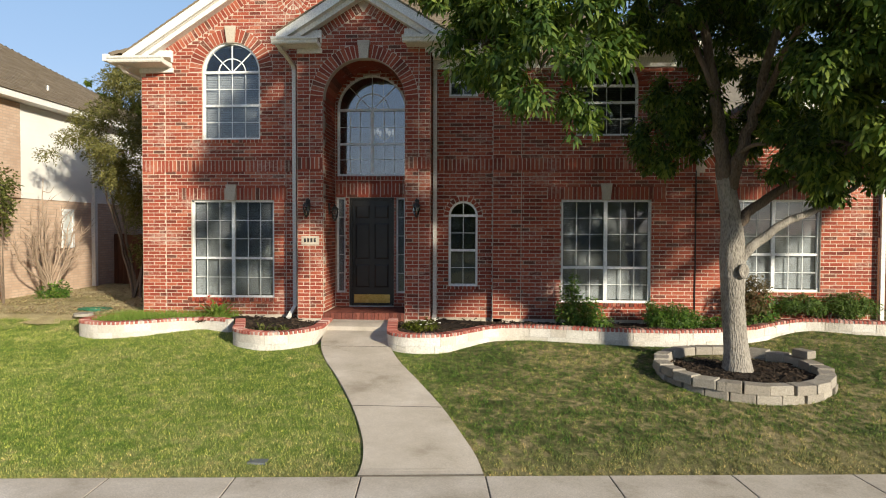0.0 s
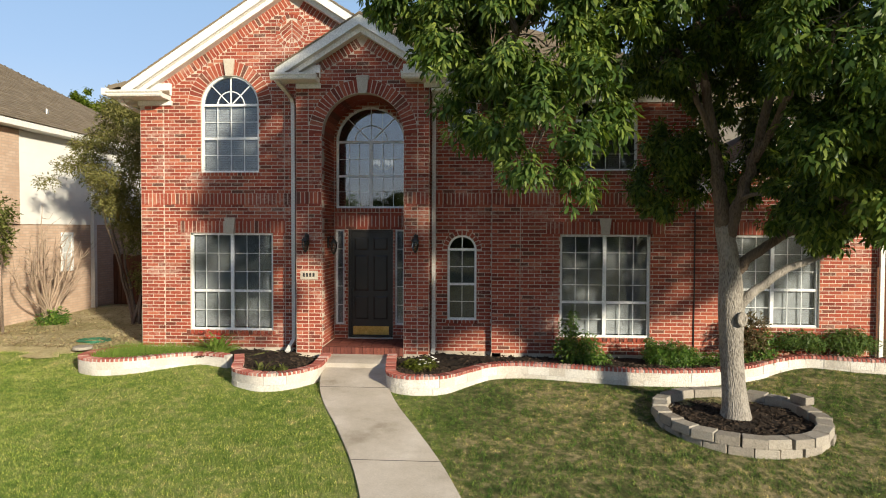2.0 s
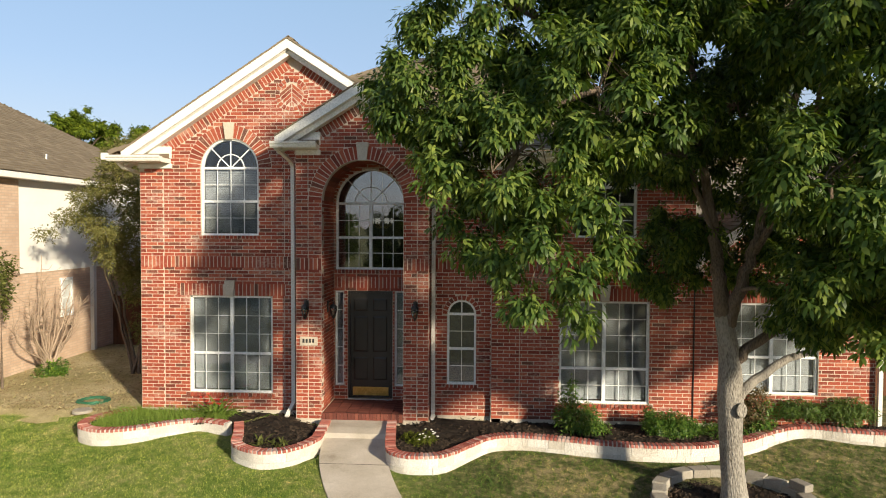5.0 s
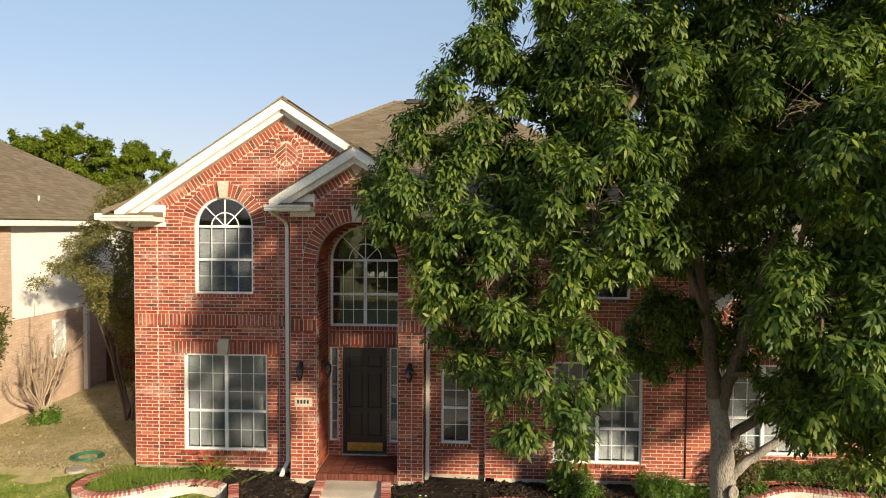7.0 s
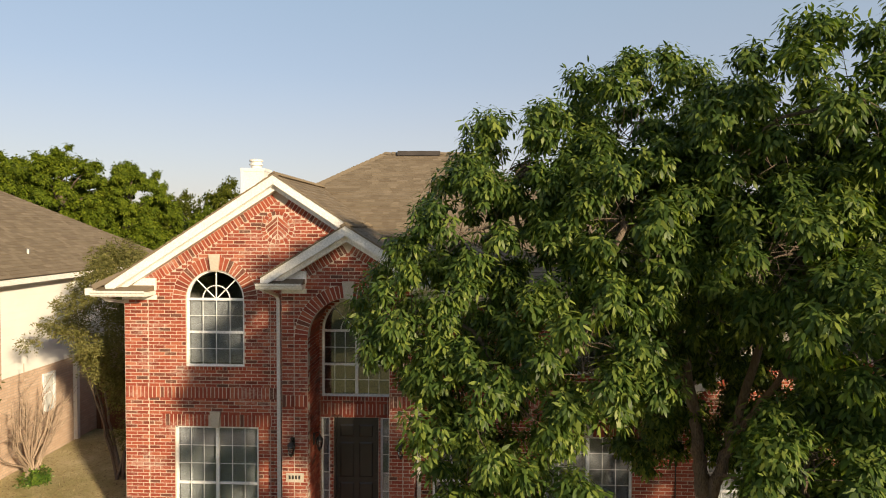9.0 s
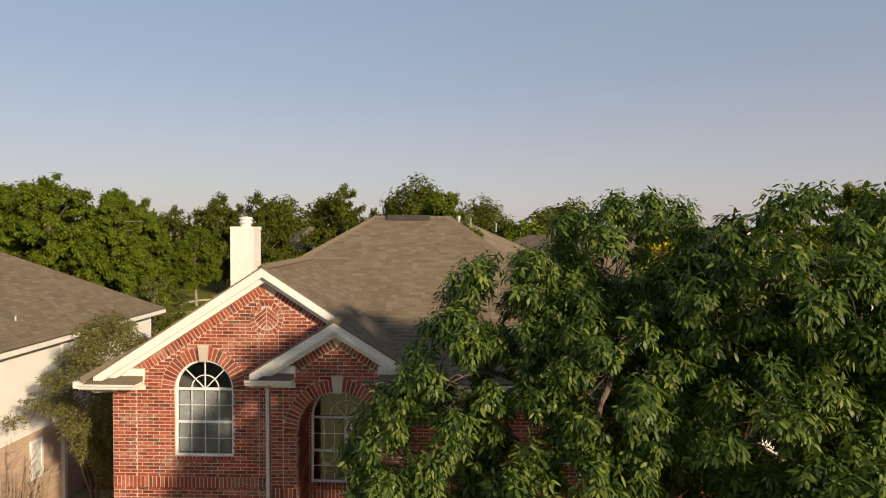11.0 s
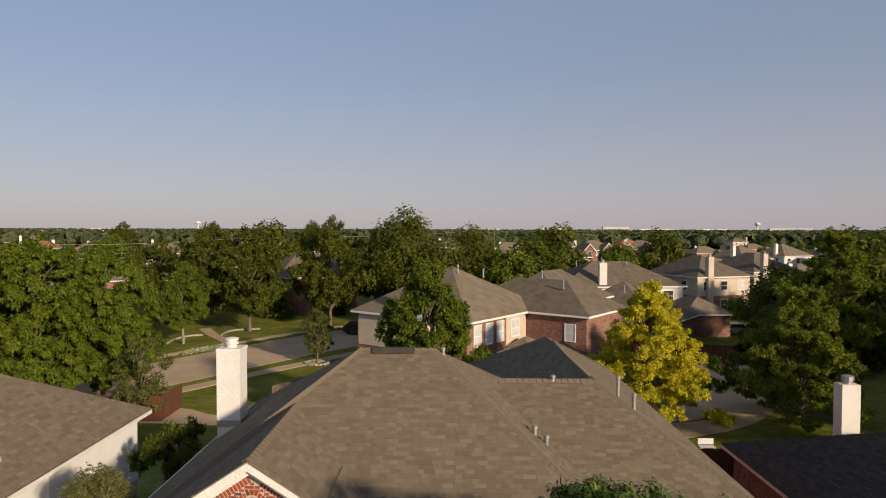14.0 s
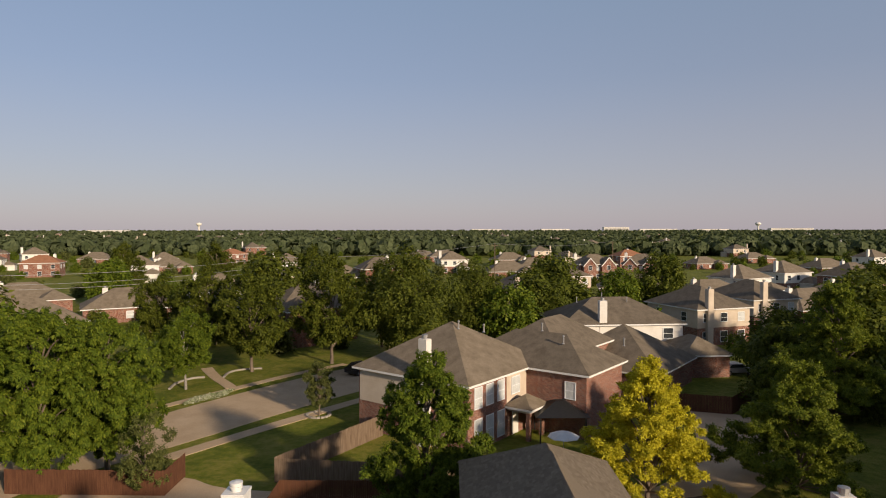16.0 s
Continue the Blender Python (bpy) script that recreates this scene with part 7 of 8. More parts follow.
# ---- trees of the neighbourhood ----
def grown_tree(name, label, material, height, radius, trunk_h, seed, lobes=16, twigs=2600, leaf=0.42, shape="round", bark_m=None, leaflets=4, droop=0.4):
    """A tree with trunk, boughs and a crown of lobes; shape: round, cone or tall."""
    t = thing(name, label, "tree", "trees of the neighbourhood")
    rr = random.Random(seed)
    L = []
    for i in range(lobes):
        f = (i + 0.5) / lobes
        z = trunk_h + (height - trunk_h) * (0.08 + 0.87 * f)
        if shape == "cone":
            w = radius * (1.0 - 0.88 * f)
        elif shape == "tall":
            w = radius * math.sqrt(max(0.05, 1 - (2 * f - 0.9) ** 2)) * 0.8
        else:
            w = radius * math.sqrt(max(0.04, 1 - (2 * f - 0.95) ** 2)) * 0.78
        many = 7 if shape == "cone" else 4 if leaf < 0.4 else 3
        for k in range(many):
            a = i * 2.4 + k * 6.283 / many + rr.uniform(-0.5, 0.5)
            q = w * rr.uniform(0.45, 1.12)
            s = radius * (rr.uniform(0.17, 0.30) if leaf < 0.4 else rr.uniform(0.24, 0.40)) * (0.65 + 0.45 * (1 - f))
            if shape == "cone":
                q, s = w * rr.uniform(0.35, 1.2), s * rr.uniform(0.6, 1.0)
            L.append((q * math.cos(a), q * math.sin(a), z + rr.uniform(-0.06, 0.06) * height, s, s * (0.55 if shape == "cone" else 1.0)))
    s = Shape()
    lean = rr.uniform(-0.3, 0.3)
    s.tube(*limb([(0, 0, -0.3), (lean * 0.3, 0, trunk_h * 0.6), (lean, 0.1, trunk_h + (height - trunk_h) * 0.35), (lean * 0.6, 0, height * 0.85)], max(0.12, height * 0.022), 0.03, 0.02, seed), 9)
    part("trunk", s, bark_m or M_BARK2, t, smooth=True)
    s = Shape()
    for x, y, z, a, b in L[::2] if leaf < 0.8 else ():
        s.tube(*limb([(lean * 0.5, 0, max(trunk_h * 0.8, z - radius * 0.6)), (x * 0.5, y * 0.5, z - radius * 0.15), (x, y, z)], height * 0.007, 0.015, 0, seed), 5, False)
    if s.v:
        part("bough_framework", s, bark_m or M_BARK2, t, kind="stuff")
    if leaf < 0.4:
        me = tufts("crown", clumps_of(L, seed, 9, 0.30, 0.50), material, twigs, 6, leaf * 1.1, seed, droop, 0.44, 0.35)
    else:
        me = crown("crown", L, material, twigs, leaflets, leaf, seed, droop=0.5, width=0.55, shell=0.3)
    ob = new("crown", me)
    ob.parent = t
    tagged(ob, kind="stuff")
    return t


def set_tree(src, x, y, size, turn=0.0, first=[]):
    m = Matrix.Translation((x, y, 0.05)) @ Matrix.Rotation(turn, 4, 'Z') @ Matrix.Diagonal((size, size, size, 1))
    if src.name in first:
        return copy_thing(src, m)
    first.append(src.name)
    src.matrix_basis = m
    return src


def moved(t, x, y, turn=0.0, size=1.0):
    t.matrix_basis = Matrix.Translation((x, y, 0.05)) @ Matrix.Rotation(turn, 4, 'Z') @ Matrix.Diagonal((size, size, size, 1))
    return t


moved(grown_tree("yellow_tree", "yellow-green autumn tree with tiers of branches", M_LEAF_YELLOW, 9.4, 4.5, 0.8, 31, 17, 17000, 0.19, "cone", droop=0.15), 13.3, 42.6)
moved(grown_tree("dark_shrub_tree", "dense dark green shrub tree behind the side fence", M_LEAF_DARK, 6.0, 2.0, 0.4, 46, 9, 5000, 0.16), -9.7, 24.0)
moved(grown_tree("yard_tree", "bright green leafy tree beside the back fence", M_LEAF_FAR, 11.0, 3.5, 1.0, 32, 17, 16000, 0.22, "tall", droop=0.7), -1.0, 37.2)
moved(grown_tree("cypress_tree", "broad green conifer-like tree in the next yard", M_LEAF_CYPRESS, 9.4, 5.0, 0.8, 33, 14, 18000, 0.21, "cone"), 23.6, 43.5)
moved(grown_tree("tall_cypress", "tall olive green conical tree", M_LEAF_CYPRESS, 13.0, 5.5, 1.0, 34, 15, 14000, 0.25, "cone"), 36.0, 60.0)
big = grown_tree("shade_tree", "large dense green shade tree", M_LEAF_FAR, 12.0, 4.6, 1.6, 35, 18, 18000, 0.265, droop=0.9)
for x, y, sz, a in ((-33.4, 46.5, 1.02, 0), (-28.8, 45.2, 1.03, 1.7), (-25.3, 47.6, 0.96, 3.9), (-34.5, 56.0, 0.9, 2.5)):
    set_tree(big, x, y, sz, a)
moved(grown_tree("bare_shrub_tree", "thin brown half-bare shrub tree by the fence", M_LEAF_OLIVE, 5.6, 2.2, 0.4, 36, 8, 1300, 0.20), -20.6, 43.6)
moved(grown_tree("crepe_tree", "spreading tree with pale forked trunks", M_LEAF_FAR, 8.6, 4.0, 2.6, 37, 9, 5200, 0.28, bark_m=M_BARK), -29.3, 72.0)
moved(grown_tree("young_tree", "small young dark tree in a ring of stones", M_LEAF_OLIVE, 5.5, 1.8, 1.2, 38, 8, 1500, 0.2), -12.4, 62.0)
ring_f = thing("stone_ring", "ring of pale stones round the young tree", "tree ring")
for k in range(18):
    t = k * math.pi / 9
    part("stone", Shape().hexa([(-12.4 + (1.1 + e * 0.16) * math.cos(t + f), 62.0 + (1.1 + e * 0.16) * math.sin(t + f), -0.02) for e, f in ((-1, -0.15), (1, -0.15), (1, 0.15), (-1, 0.15))], [(-12.4 + (1.1 + e * 0.13) * math.cos(t + f), 62.0 + (1.1 + e * 0.13) * math.sin(t + f), 0.28) for e, f in ((-1, -0.13), (1, -0.13), (1, 0.13), (-1, 0.13))]), M_BLOCK, ring_f)
oakf = grown_tree("street_oak", "dark green street oak", M_LEAF_DARK, 11.5, 5.0, 2.2, 39, 11, 3800, 0.385)
for x, y, sz, a in ((-24.6, 81, 1.08, 0), (-15.5, 86, 1.1, 2.2), (-33, 88, 1.02, 4.0), (-10.0, 98, 1.0, 1.0), (-41.0, 92, 0.9, 3), (-60, 168, 1.1, 1), (-86, 172, 1.1, 2), (-30, 142, 1.1, 4)):
    set_tree(oakf, x, y, sz, a)
elm = grown_tree("big_elm", "very large grey-green spreading tree", M_LEAF_DARK, 16.0, 7.5, 3.0, 40, 13, 7000, 0.42)
for x, y, sz, a in ((-5.5, 86.5, 0.92, 0), (3.5, 96, 0.86, 2.0)):
    set_tree(elm, x, y, sz, a)
mid = [grown_tree("garden_tree", "round green garden tree", M_LEAF_FAR, 9.0, 4.0, 1.6, 41, 9, 1700, 0.55), grown_tree("garden_oak", "dark green garden oak", M_LEAF_DARK, 10.0, 4.6, 1.8, 42, 9, 1700, 0.58),
       grown_tree("garden_elm", "olive green garden tree", M_LEAF_OLIVE, 8.5, 3.8, 1.6, 43, 9, 1500, 0.55)]
for x, y, sz, k in ((8.5, 92, 1.1, 0), (13, 100, 1.15, 1), (17.5, 108, 1.15, 1), (-48, 84, 0.6, 0), (-60, 92, 0.55, 0), (-36, 100, 0.8, 2), (-100, 106, 0.8, 1), (-31, 112, 1.2, 1), (-22, 118, 1.1, 1), (20, 128, 1.1, 1), (34, 130, 1.0, 0),
                    (-78, 150, 1.1, 0), (-80, 150, 1.0, 0), (46, 140, 1.1, 1), (40, 62, 0.9, 1), (46, 72, 1.1, 1), (52, 84, 1.1, 0), (60, 96, 1.0, 1), (68, 104, 1.1, 1), (35, 69, 0.7, 1), (40, 78, 0.75, 1), (31, 62, 0.5, 1), (-44, 62, 1.1, 0), (-52, 70, 1.1, 1)):
    set_tree(mid[k], x, y, sz, x)
    taken.append((x, y, 1))
# trees across the street in front, seen in the window glass
for x, y, sz, k in ((-44, -25, 0.6, 1), (-37, -27, 0.68, 0), (-31, -25, 0.56, 1), (-25, -26, 0.64, 0), (-19, -25, 0.54, 1), (-13, -26, 0.6, 0), (-7.5, -25, 0.5, 1), (-2, -26, 0.6, 0), (4, -26, 0.55, 1), (9, -27, 0.55, 1)):
    set_tree(mid[k], x, y, sz, x)
# unseen oaks off to the right, added to shade the back yards
for x, y, sz in ((28.8, 30.0, 0.75), (37, 37, 1.1), (43, 43, 1.15), (50, 47, 1.1)):
    set_tree(mid[1], x, y, sz, x)
far = [grown_tree("street_tree", "round green tree of a street beyond", M_LEAF_FAR, 8.5, 4.2, 1.2, 47, 8, 400, 1.1), grown_tree("street_elm", "dark green tree of a street beyond", M_LEAF_DARK, 9.5, 4.6, 1.4, 48, 8, 400, 1.15),
       grown_tree("street_ash", "olive green tree of a street beyond", M_LEAF_OLIVE, 8.0, 4.0, 1.2, 49, 8, 380, 1.1)]
rr = random.Random(13)
# trees in the yards before and beside the houses
for x, y in yards:
    d = Vector((x, y)).normalized()
    for side in (-1, 1):
        a, b = rr.uniform(9.5, 12.0), side * rr.uniform(2.5, 7.0)
        p, q = x - d.x * a + d.y * b, y - d.y * a - d.x * b
        if y > 95 and not any((p - u) ** 2 + (q - v) ** 2 < (c - 1.0) ** 2 for u, v, c in taken):
            set_tree(rr.choice((far[0], far[0], far[1], far[1], far[2])), p, q, rr.uniform(0.5, 0.75), rr.uniform(0, 6))
            taken.append((p, q, 1))
n = 0
while n < 270:
    y = 105 + 440 * rr.random() ** 1.25
    x = rr.uniform(-0.74, 0.74) * y
    if any((x - a) ** 2 + (y - b) ** 2 < (c + 2.5) ** 2 for a, b, c in taken):
        continue
    set_tree(rr.choice((far[0], far[0], far[1], far[1], far[2])), x, y, rr.uniform(0.55, 0.98), rr.uniform(0, 6))
    taken.append((x, y, 1))
    n += 1

# far woods, one sheet of crowns out to the horizon, leaves paled for haze
g = np.random.RandomState(6)
N, K = 5200, 34
yy = 420 + 3200 * g.random_sample(N) ** 1.8
xx = g.uniform(-0.76, 0.76, N) * yy
rad = g.uniform(3.0, 6.0, N)
d = g.normal(size=(N, K, 3))
d /= np.linalg.norm(d, axis=2, keepdims=True)
c = np.stack([xx, yy, np.full(N, 0.0) + rad * 0.95], 1)[:, None, :] + d * (rad * 0.8)[:, None, None] * np.array([1.15, 1.15, 0.9])
c = c.reshape(-1, 3)
dd = d.reshape(-1, 3)
al = np.cross(dd, g.normal(size=dd.shape))
size = np.repeat(rad * 1.0, K)
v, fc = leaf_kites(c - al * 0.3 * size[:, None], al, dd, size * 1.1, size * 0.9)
tagged(new("far_woods", mesh_np("far_woods", v, fc, M_LEAF_HAZY)), "distant wooded suburbs out to the horizon", "woods", kind="stuff")

# ---- streets, alley, fences ----
def strip(name, left, right, z, m, label, thick=0.12):
    a, b = smooth_line(left, 5), smooth_line(right, 5)
    s = Shape()
    for i in range(len(a) - 1):
        q = [a[i], b[i], b[i + 1], a[i + 1]]
        s.hexa([(p.x, p.y, z - thick) for p in q], [(p.x, p.y, z) for p in q])
    return tagged(part(name, s, m), label, "road", kind="structure")


RL = [(-44, 30), (-35, 48), (-27.5, 62.4), (-23.7, 68.7), (-17.8, 77.3), (-12.0, 84.0), (2, 98), (20, 112)]
RRt = [(-36, 28), (-28.5, 44), (-23.2, 52.0), (-20, 56.7), (-16.4, 62.2), (-9.5, 71.5), (5, 88), (24, 106)]
strip("road", RL, RRt, 0.135, M_ROAD, "sunlit tan concrete street with tree shadows")
strip("footpath", [(-22.6, 50.6), (-18.6, 56.2), (-14.4, 61.9), (-8, 70)], [(-21.3, 49.8), (-17.4, 55.4), (-13.2, 61.0), (-7, 69.2)], 0.16, M_ROAD, "tan concrete footpath along the street")
strip("footpath", [(-29.5, 64.8), (-25.5, 71.0), (-19.6, 79.6), (-14, 86)], [(-28.6, 64.1), (-24.5, 70.3), (-18.7, 78.9), (-13.2, 85.2)], 0.16, M_ROAD, "tan concrete footpath along the street")
strip("alley", [(-26, 46.5), (-19, 46.2), (-13.0, 43.9), (10, 43.0), (19, 50), (24, 64)], [(-26, 42.5), (-19, 42.6), (-12.0, 41.9), (12, 39.5), (24, 47), (29, 62)], 0.14, M_ROAD, "tan concrete alley behind the yards")

strip("front_walk", [(-31.7, 82.6), (-28.7, 77.6), (-25.9, 73.7), (-24.9, 72.2)], [(-30.5, 83.4), (-27.5, 78.2), (-24.7, 74.3), (-23.9, 72.9)], 0.17, M_ROAD, "tan concrete walk to a house across the street")
g = np.random.RandomState(33)
n = 2600
u, w = g.random_sample(n), g.random_sample(n)
px, py = -26.9 + 3.0 * u + 0.2 * w, 65.2 + 3.6 * u + 2.6 * w
c = np.stack([px, py, np.full(n, 0.14) + 0.22 * g.random_sample(n)], 1)
v, fc = leaf_kites(c, g.normal(size=(n, 3)) + [0, 0, 0.6], g.normal(size=(n, 3)) + [0, 0, 1.0], g.uniform(0.14, 0.26, n), g.uniform(0.10, 0.18, n))
tagged(new("flower_bank", mesh_np("flower_bank", v, fc, M_LEAF_BLOOM)), "low pale flowering ground cover beside the street", "flowers", kind="stuff")
for edge in ([(-31.1, 71.8), (-31.4, 74.6), (-30.6, 77.0), (-29.3, 77.6)], [(-27.0, 77.6), (-27.2, 80.2), (-26.2, 81.8), (-23.8, 82.6)]):
    line = smooth_line(edge, 5)
    s = Shape()
    for a, b in zip(line, line[1:]):
        t = (b - a).normalized()
        q = [(p.x - t.y * k, p.y + t.x * k) for p, k in ((a, 0.12), (a, -0.12), (b, -0.12), (b, 0.12))]
        s.hexa([(x, y, 0.0) for x, y in q], [(x, y, 0.32) for x, y in q])
    tagged(part("bed_edging", s, M_BLOCK), "curved pale stone bed edging across the street", "garden edging", "stone edgings")


def fence(points, m, label, h=1.8):
    f = thing("fence", label, "fence", "wooden fences")
    board = Shape().box(-0.066, 0.066, -0.01, 0.01, 0, 1).mesh("board", m)
    rr = random.Random(int(points[0][0] * 7))
    count = 0
    rest = Shape()
    for (x0, y0), (x1, y1) in zip(points, points[1:]):
        d = Vector((x1 - x0, y1 - y0, 0))
        a = math.atan2(d.y, d.x)
        n = int(d.length / 0.14)
        for i in range(n):
            p = Vector((x0, y0, 0.05)) + d * ((i + 0.5) / n)
            hh = h + rr.uniform(-0.03, 0.03)
            if count < 120:
                under("board", board, f, Matrix.Translation(p) @ Matrix.Rotation(a, 4, 'Z') @ Matrix.Diagonal((1, 1, hh, 1)))
                count += 1
            else:
                mm = Matrix.Translation(p) @ Matrix.Rotation(a, 4, 'Z')
                q = [mm @ Vector(c) for c in ((-0.066, -0.01, 0), (0.066, -0.01, 0), (0.066, 0.01, 0), (-0.066, 0.01, 0), (-0.066, -0.01, hh), (0.066, -0.01, hh), (0.066, 0.01, hh), (-0.066, 0.01, hh))]
                rest.hexa(q[:4], q[4:])
        for zz in (0.4, 1.4):
            mm = Matrix.Translation((x0, y0, 0)) @ Matrix.Rotation(a, 4, 'Z')
            q = [mm @ Vector(c) for c in ((0, 0.012, zz), (d.length, 0.012, zz), (d.length, 0.06, zz), (0, 0.06, zz), (0, 0.012, zz + 0.09), (d.length, 0.012, zz + 0.09), (d.length, 0.06, zz + 0.09), (0, 0.06, zz + 0.09))]
            part("rail", Shape().hexa(q[:4], q[4:]), m, f)
    if rest.v:
        part("boarding", rest, m, f, kind="stuff")
    return f


fence([(-12.2, 45.4), (-5.6, 55.9)], M_FENCE, "weathered grey cedar board fence along the side yard", 1.9)
fence([(-12.2, 45.4), (-4.0, 44.6), (4.0, 45.0)], M_FENCE, "weathered grey cedar board fence along the alley", 1.8)
fence([(-10.8, 28.0), (-10.8, 41.4), (0.5, 41.4), (10.5, 39.0), (10.5, 28.0)], M_FENCE_RED, "red-brown stained cedar board fence round the back yard")
fence([(-30.0, 43.2), (-19.0, 43.0), (-19.0, 46.5)], M_FENCE_RED, "red-brown stained cedar board fence")
fence([(19.0, 65.0), (27.5, 62.5), (38.0, 74.0)], M_FENCE_RED, "dark red-brown board fence behind the yards")
fence([(-12.4, 21.3), (-7.5, 21.3)], M_FENCE_RED, "dark board fence between the houses")
fence([(8.2, 16.5), (13.0, 16.5)], M_FENCE_RED, "dark board fence between the houses")
fence([(12.0, 33.0), (30.0, 33.5)], M_FENCE_RED, "dark board fence behind the low house")


# power poles and wires
for x, y, h in ((-40.3, 150, 11.4), (15.0, 212, 13.2), (64, 255, 13.0), (-84, 96, 11.0)):
    p = thing("power_pole", "grey wooden power pole with a cross arm", "pole", "power poles")
    part("pole", Shape().tube([(x, y, -0.3), (x, y, h)], [0.17, 0.12], 8), M_FENCE, p)
    part("cross_arm", Shape().box(x - 1.1, x + 1.1, y - 0.06, y + 0.06, h - 0.8, h - 0.66), M_FENCE, p)
for a, b in (((-84, 96, 10.9), (-40.3, 150, 11.3)), ((-84, 96, 9.4), (-40.3, 150, 9.4)), ((-40.3, 150, 11.3), (15, 212, 13.1)), ((15, 212, 13.1), (64, 255, 12.9)), ((-84, 96, 8.6), (-40.3, 150, 8.4))):
    pts = [Vector(a).lerp(Vector(b), i / 12) - Vector((0, 0, 1.2 * math.sin(math.pi * i / 12))) for i in range(13)]
    tagged(part("power_wire", Shape().tube(pts, 0.035, 5), M_STEEL), "thin grey overhead power wire", "wire", "power wires")

# pale buildings and water towers on the horizon
for x, y, w, h, lab in ((870, 3400, 130, 22, "long pale office block on the horizon"), (1120, 3500, 200, 12, "low white warehouse on the horizon"), (1330, 3300, 160, 11, "low white warehouse on the horizon"), (560, 3450, 150, 12, "low white warehouse on the horizon"),
                        (200, 3500, 160, 11, "low white warehouse on the horizon"), (-1320, 2500, 150, 10, "low white warehouse on the horizon"), (1780, 3400, 220, 16, "low white warehouse on the horizon")):
    s = Shape().box(x - w / 2, x + w / 2, y, y + 40, 0, h)
    b = thing("far_building", lab, "building", "buildings on the horizon")
    part("wall", s, M_SIDING, b)
    for k in range(2 if h > 15 else 1):
        part("window_band", Shape().box(x - w / 2 + 4, x + w / 2 - 4, y - 0.5, y, h * (0.35 + 0.35 * k), h * (0.47 + 0.35 * k)), M_PANE, b)
for x, y in ((-1330, 3450), (1640, 3480)):
    b = thing("water_tower", "pale water tower on the horizon", "tower", "water towers")
    part("tower_stem", Shape().lathe([(6, 0), (4, 4), (4, 26), (9, 32)], (x, y, 0), 12), M_SIDING, b)
    part("tower_tank", Shape().lathe([(9, 32), (14, 36), (15, 40), (13, 45), (5, 48), (0.5, 48.5)], (x, y, 0), 14), M_SIDING, b)


# ---- patio and small things behind ----
tent = thing("gazebo", "black fabric gazebo on the patio of the corner house", "gazebo")
tent.location = (9.7, 55.6, 0.05)
part("canopy", Shape().hexa([(-2.3, -2, 2.3), (2.3, -2, 2.3), (2.3, 2, 2.3), (-2.3, 2, 2.3)], [(-0.4, -0.3, 3.3), (0.4, -0.3, 3.3), (0.4, 0.3, 3.3), (-0.4, 0.3, 3.3)]), M_BLACK, tent)
for x in (-1.9, 1.9):
    for y in (-1.9, 1.9):
        part("post", Shape().box(x - 0.05, x + 0.05, y - 0.05, y + 0.05, 0, 2.25), M_BLACK, tent)
for x, y in ((9.0, 49.6),):
    um = thing("patio_umbrella", "white patio umbrella, open", "umbrella", "patio umbrellas")
    um.location = (x, y, 0.05)
    part("shade", Shape().lathe([(1.25, 2.05), (1.2, 2.1), (0.6, 2.35), (0.05, 2.5)], (0, 0, 0), 8), M_WHITE, um)
    part("pole", Shape().tube([(0, 0, 0), (0, 0, 2.4)], 0.025, 8), M_STEEL, um)
bench = thing("garden_bench", "white painted garden bench on the grass", "bench")
bench.location = (15.2, 37.5, 0.05)
part("seat", Shape().box(-0.45, 0.45, -0.2, 0.2, 0.40, 0.45), M_CREAM, bench)
part("backrest", Shape().box(-0.45, 0.45, 0.18, 0.22, 0.5, 0.85), M_CREAM, bench)
for x in (-0.4, 0.4):
    part("leg", Shape().box(x - 0.04, x + 0.04, -0.18, 0.22, 0, 0.40), M_CREAM, bench)


def car(x, y, turn, paint, label):
    c = thing("parked_car", label, "car", "parked cars")
    prof = [(-2.2, 0.35), (2.15, 0.35), (2.2, 0.7), (1.9, 0.85), (1.0, 0.95), (0.45, 1.42), (-1.1, 1.45), (-1.9, 1.0), (-2.2, 0.9)]
    part("body", Shape().prism_y(prof, -0.88, 0.88), paint, c, bevel=0.05)
    for s_ in (-0.885, 0.885):
        part("side_window", Shape().prism_y([(-1.45, 0.98), (0.75, 0.98), (0.35, 1.34), (-1.05, 1.36)], s_ - 0.01, s_ + 0.01), M_PANE, c)
    for wx in (-1.35, 1.35):
        for wy in (-0.8, 0.8):
            w = part("wheel", Shape().tube([(wx, wy - 0.11, 0.33), (wx, wy + 0.11, 0.33)], 0.33, 16), M_BLACK, c)
            part("rim", Shape().tube([(wx, wy - 0.12, 0.33), (wx, wy + 0.12, 0.33)], 0.19, 12), M_STEEL, w)
    c.matrix_basis = Matrix.Translation((x, y, 0.14)) @ Matrix.Rotation(radians(turn), 4, 'Z')


M_CAR = surface("dark car paint", [(0.3, (0.012, 0.012, 0.014)), (0.7, (0.02, 0.02, 0.023))], 2, 30, 0.25, 0.0)
M_CAR2 = surface("silver car paint", [(0.3, (0.30, 0.30, 0.31)), (0.7, (0.36, 0.36, 0.37))], 2, 30, 0.3, 0.0)
car(-10.6, 80.2, 50, M_CAR, "dark car parked on the street")
car(35.5, 80.0, 10, M_CAR2, "silver car parked behind the yards")


# ---- lawn blades ----
g = np.random.RandomState(12)
N = 620000
bx = g.uniform(-13.5, 10.5, N)
by = 6.85 + 0.085 * bx + (6.7 - 0.085 * bx) * g.random_sample(N) ** 1.15
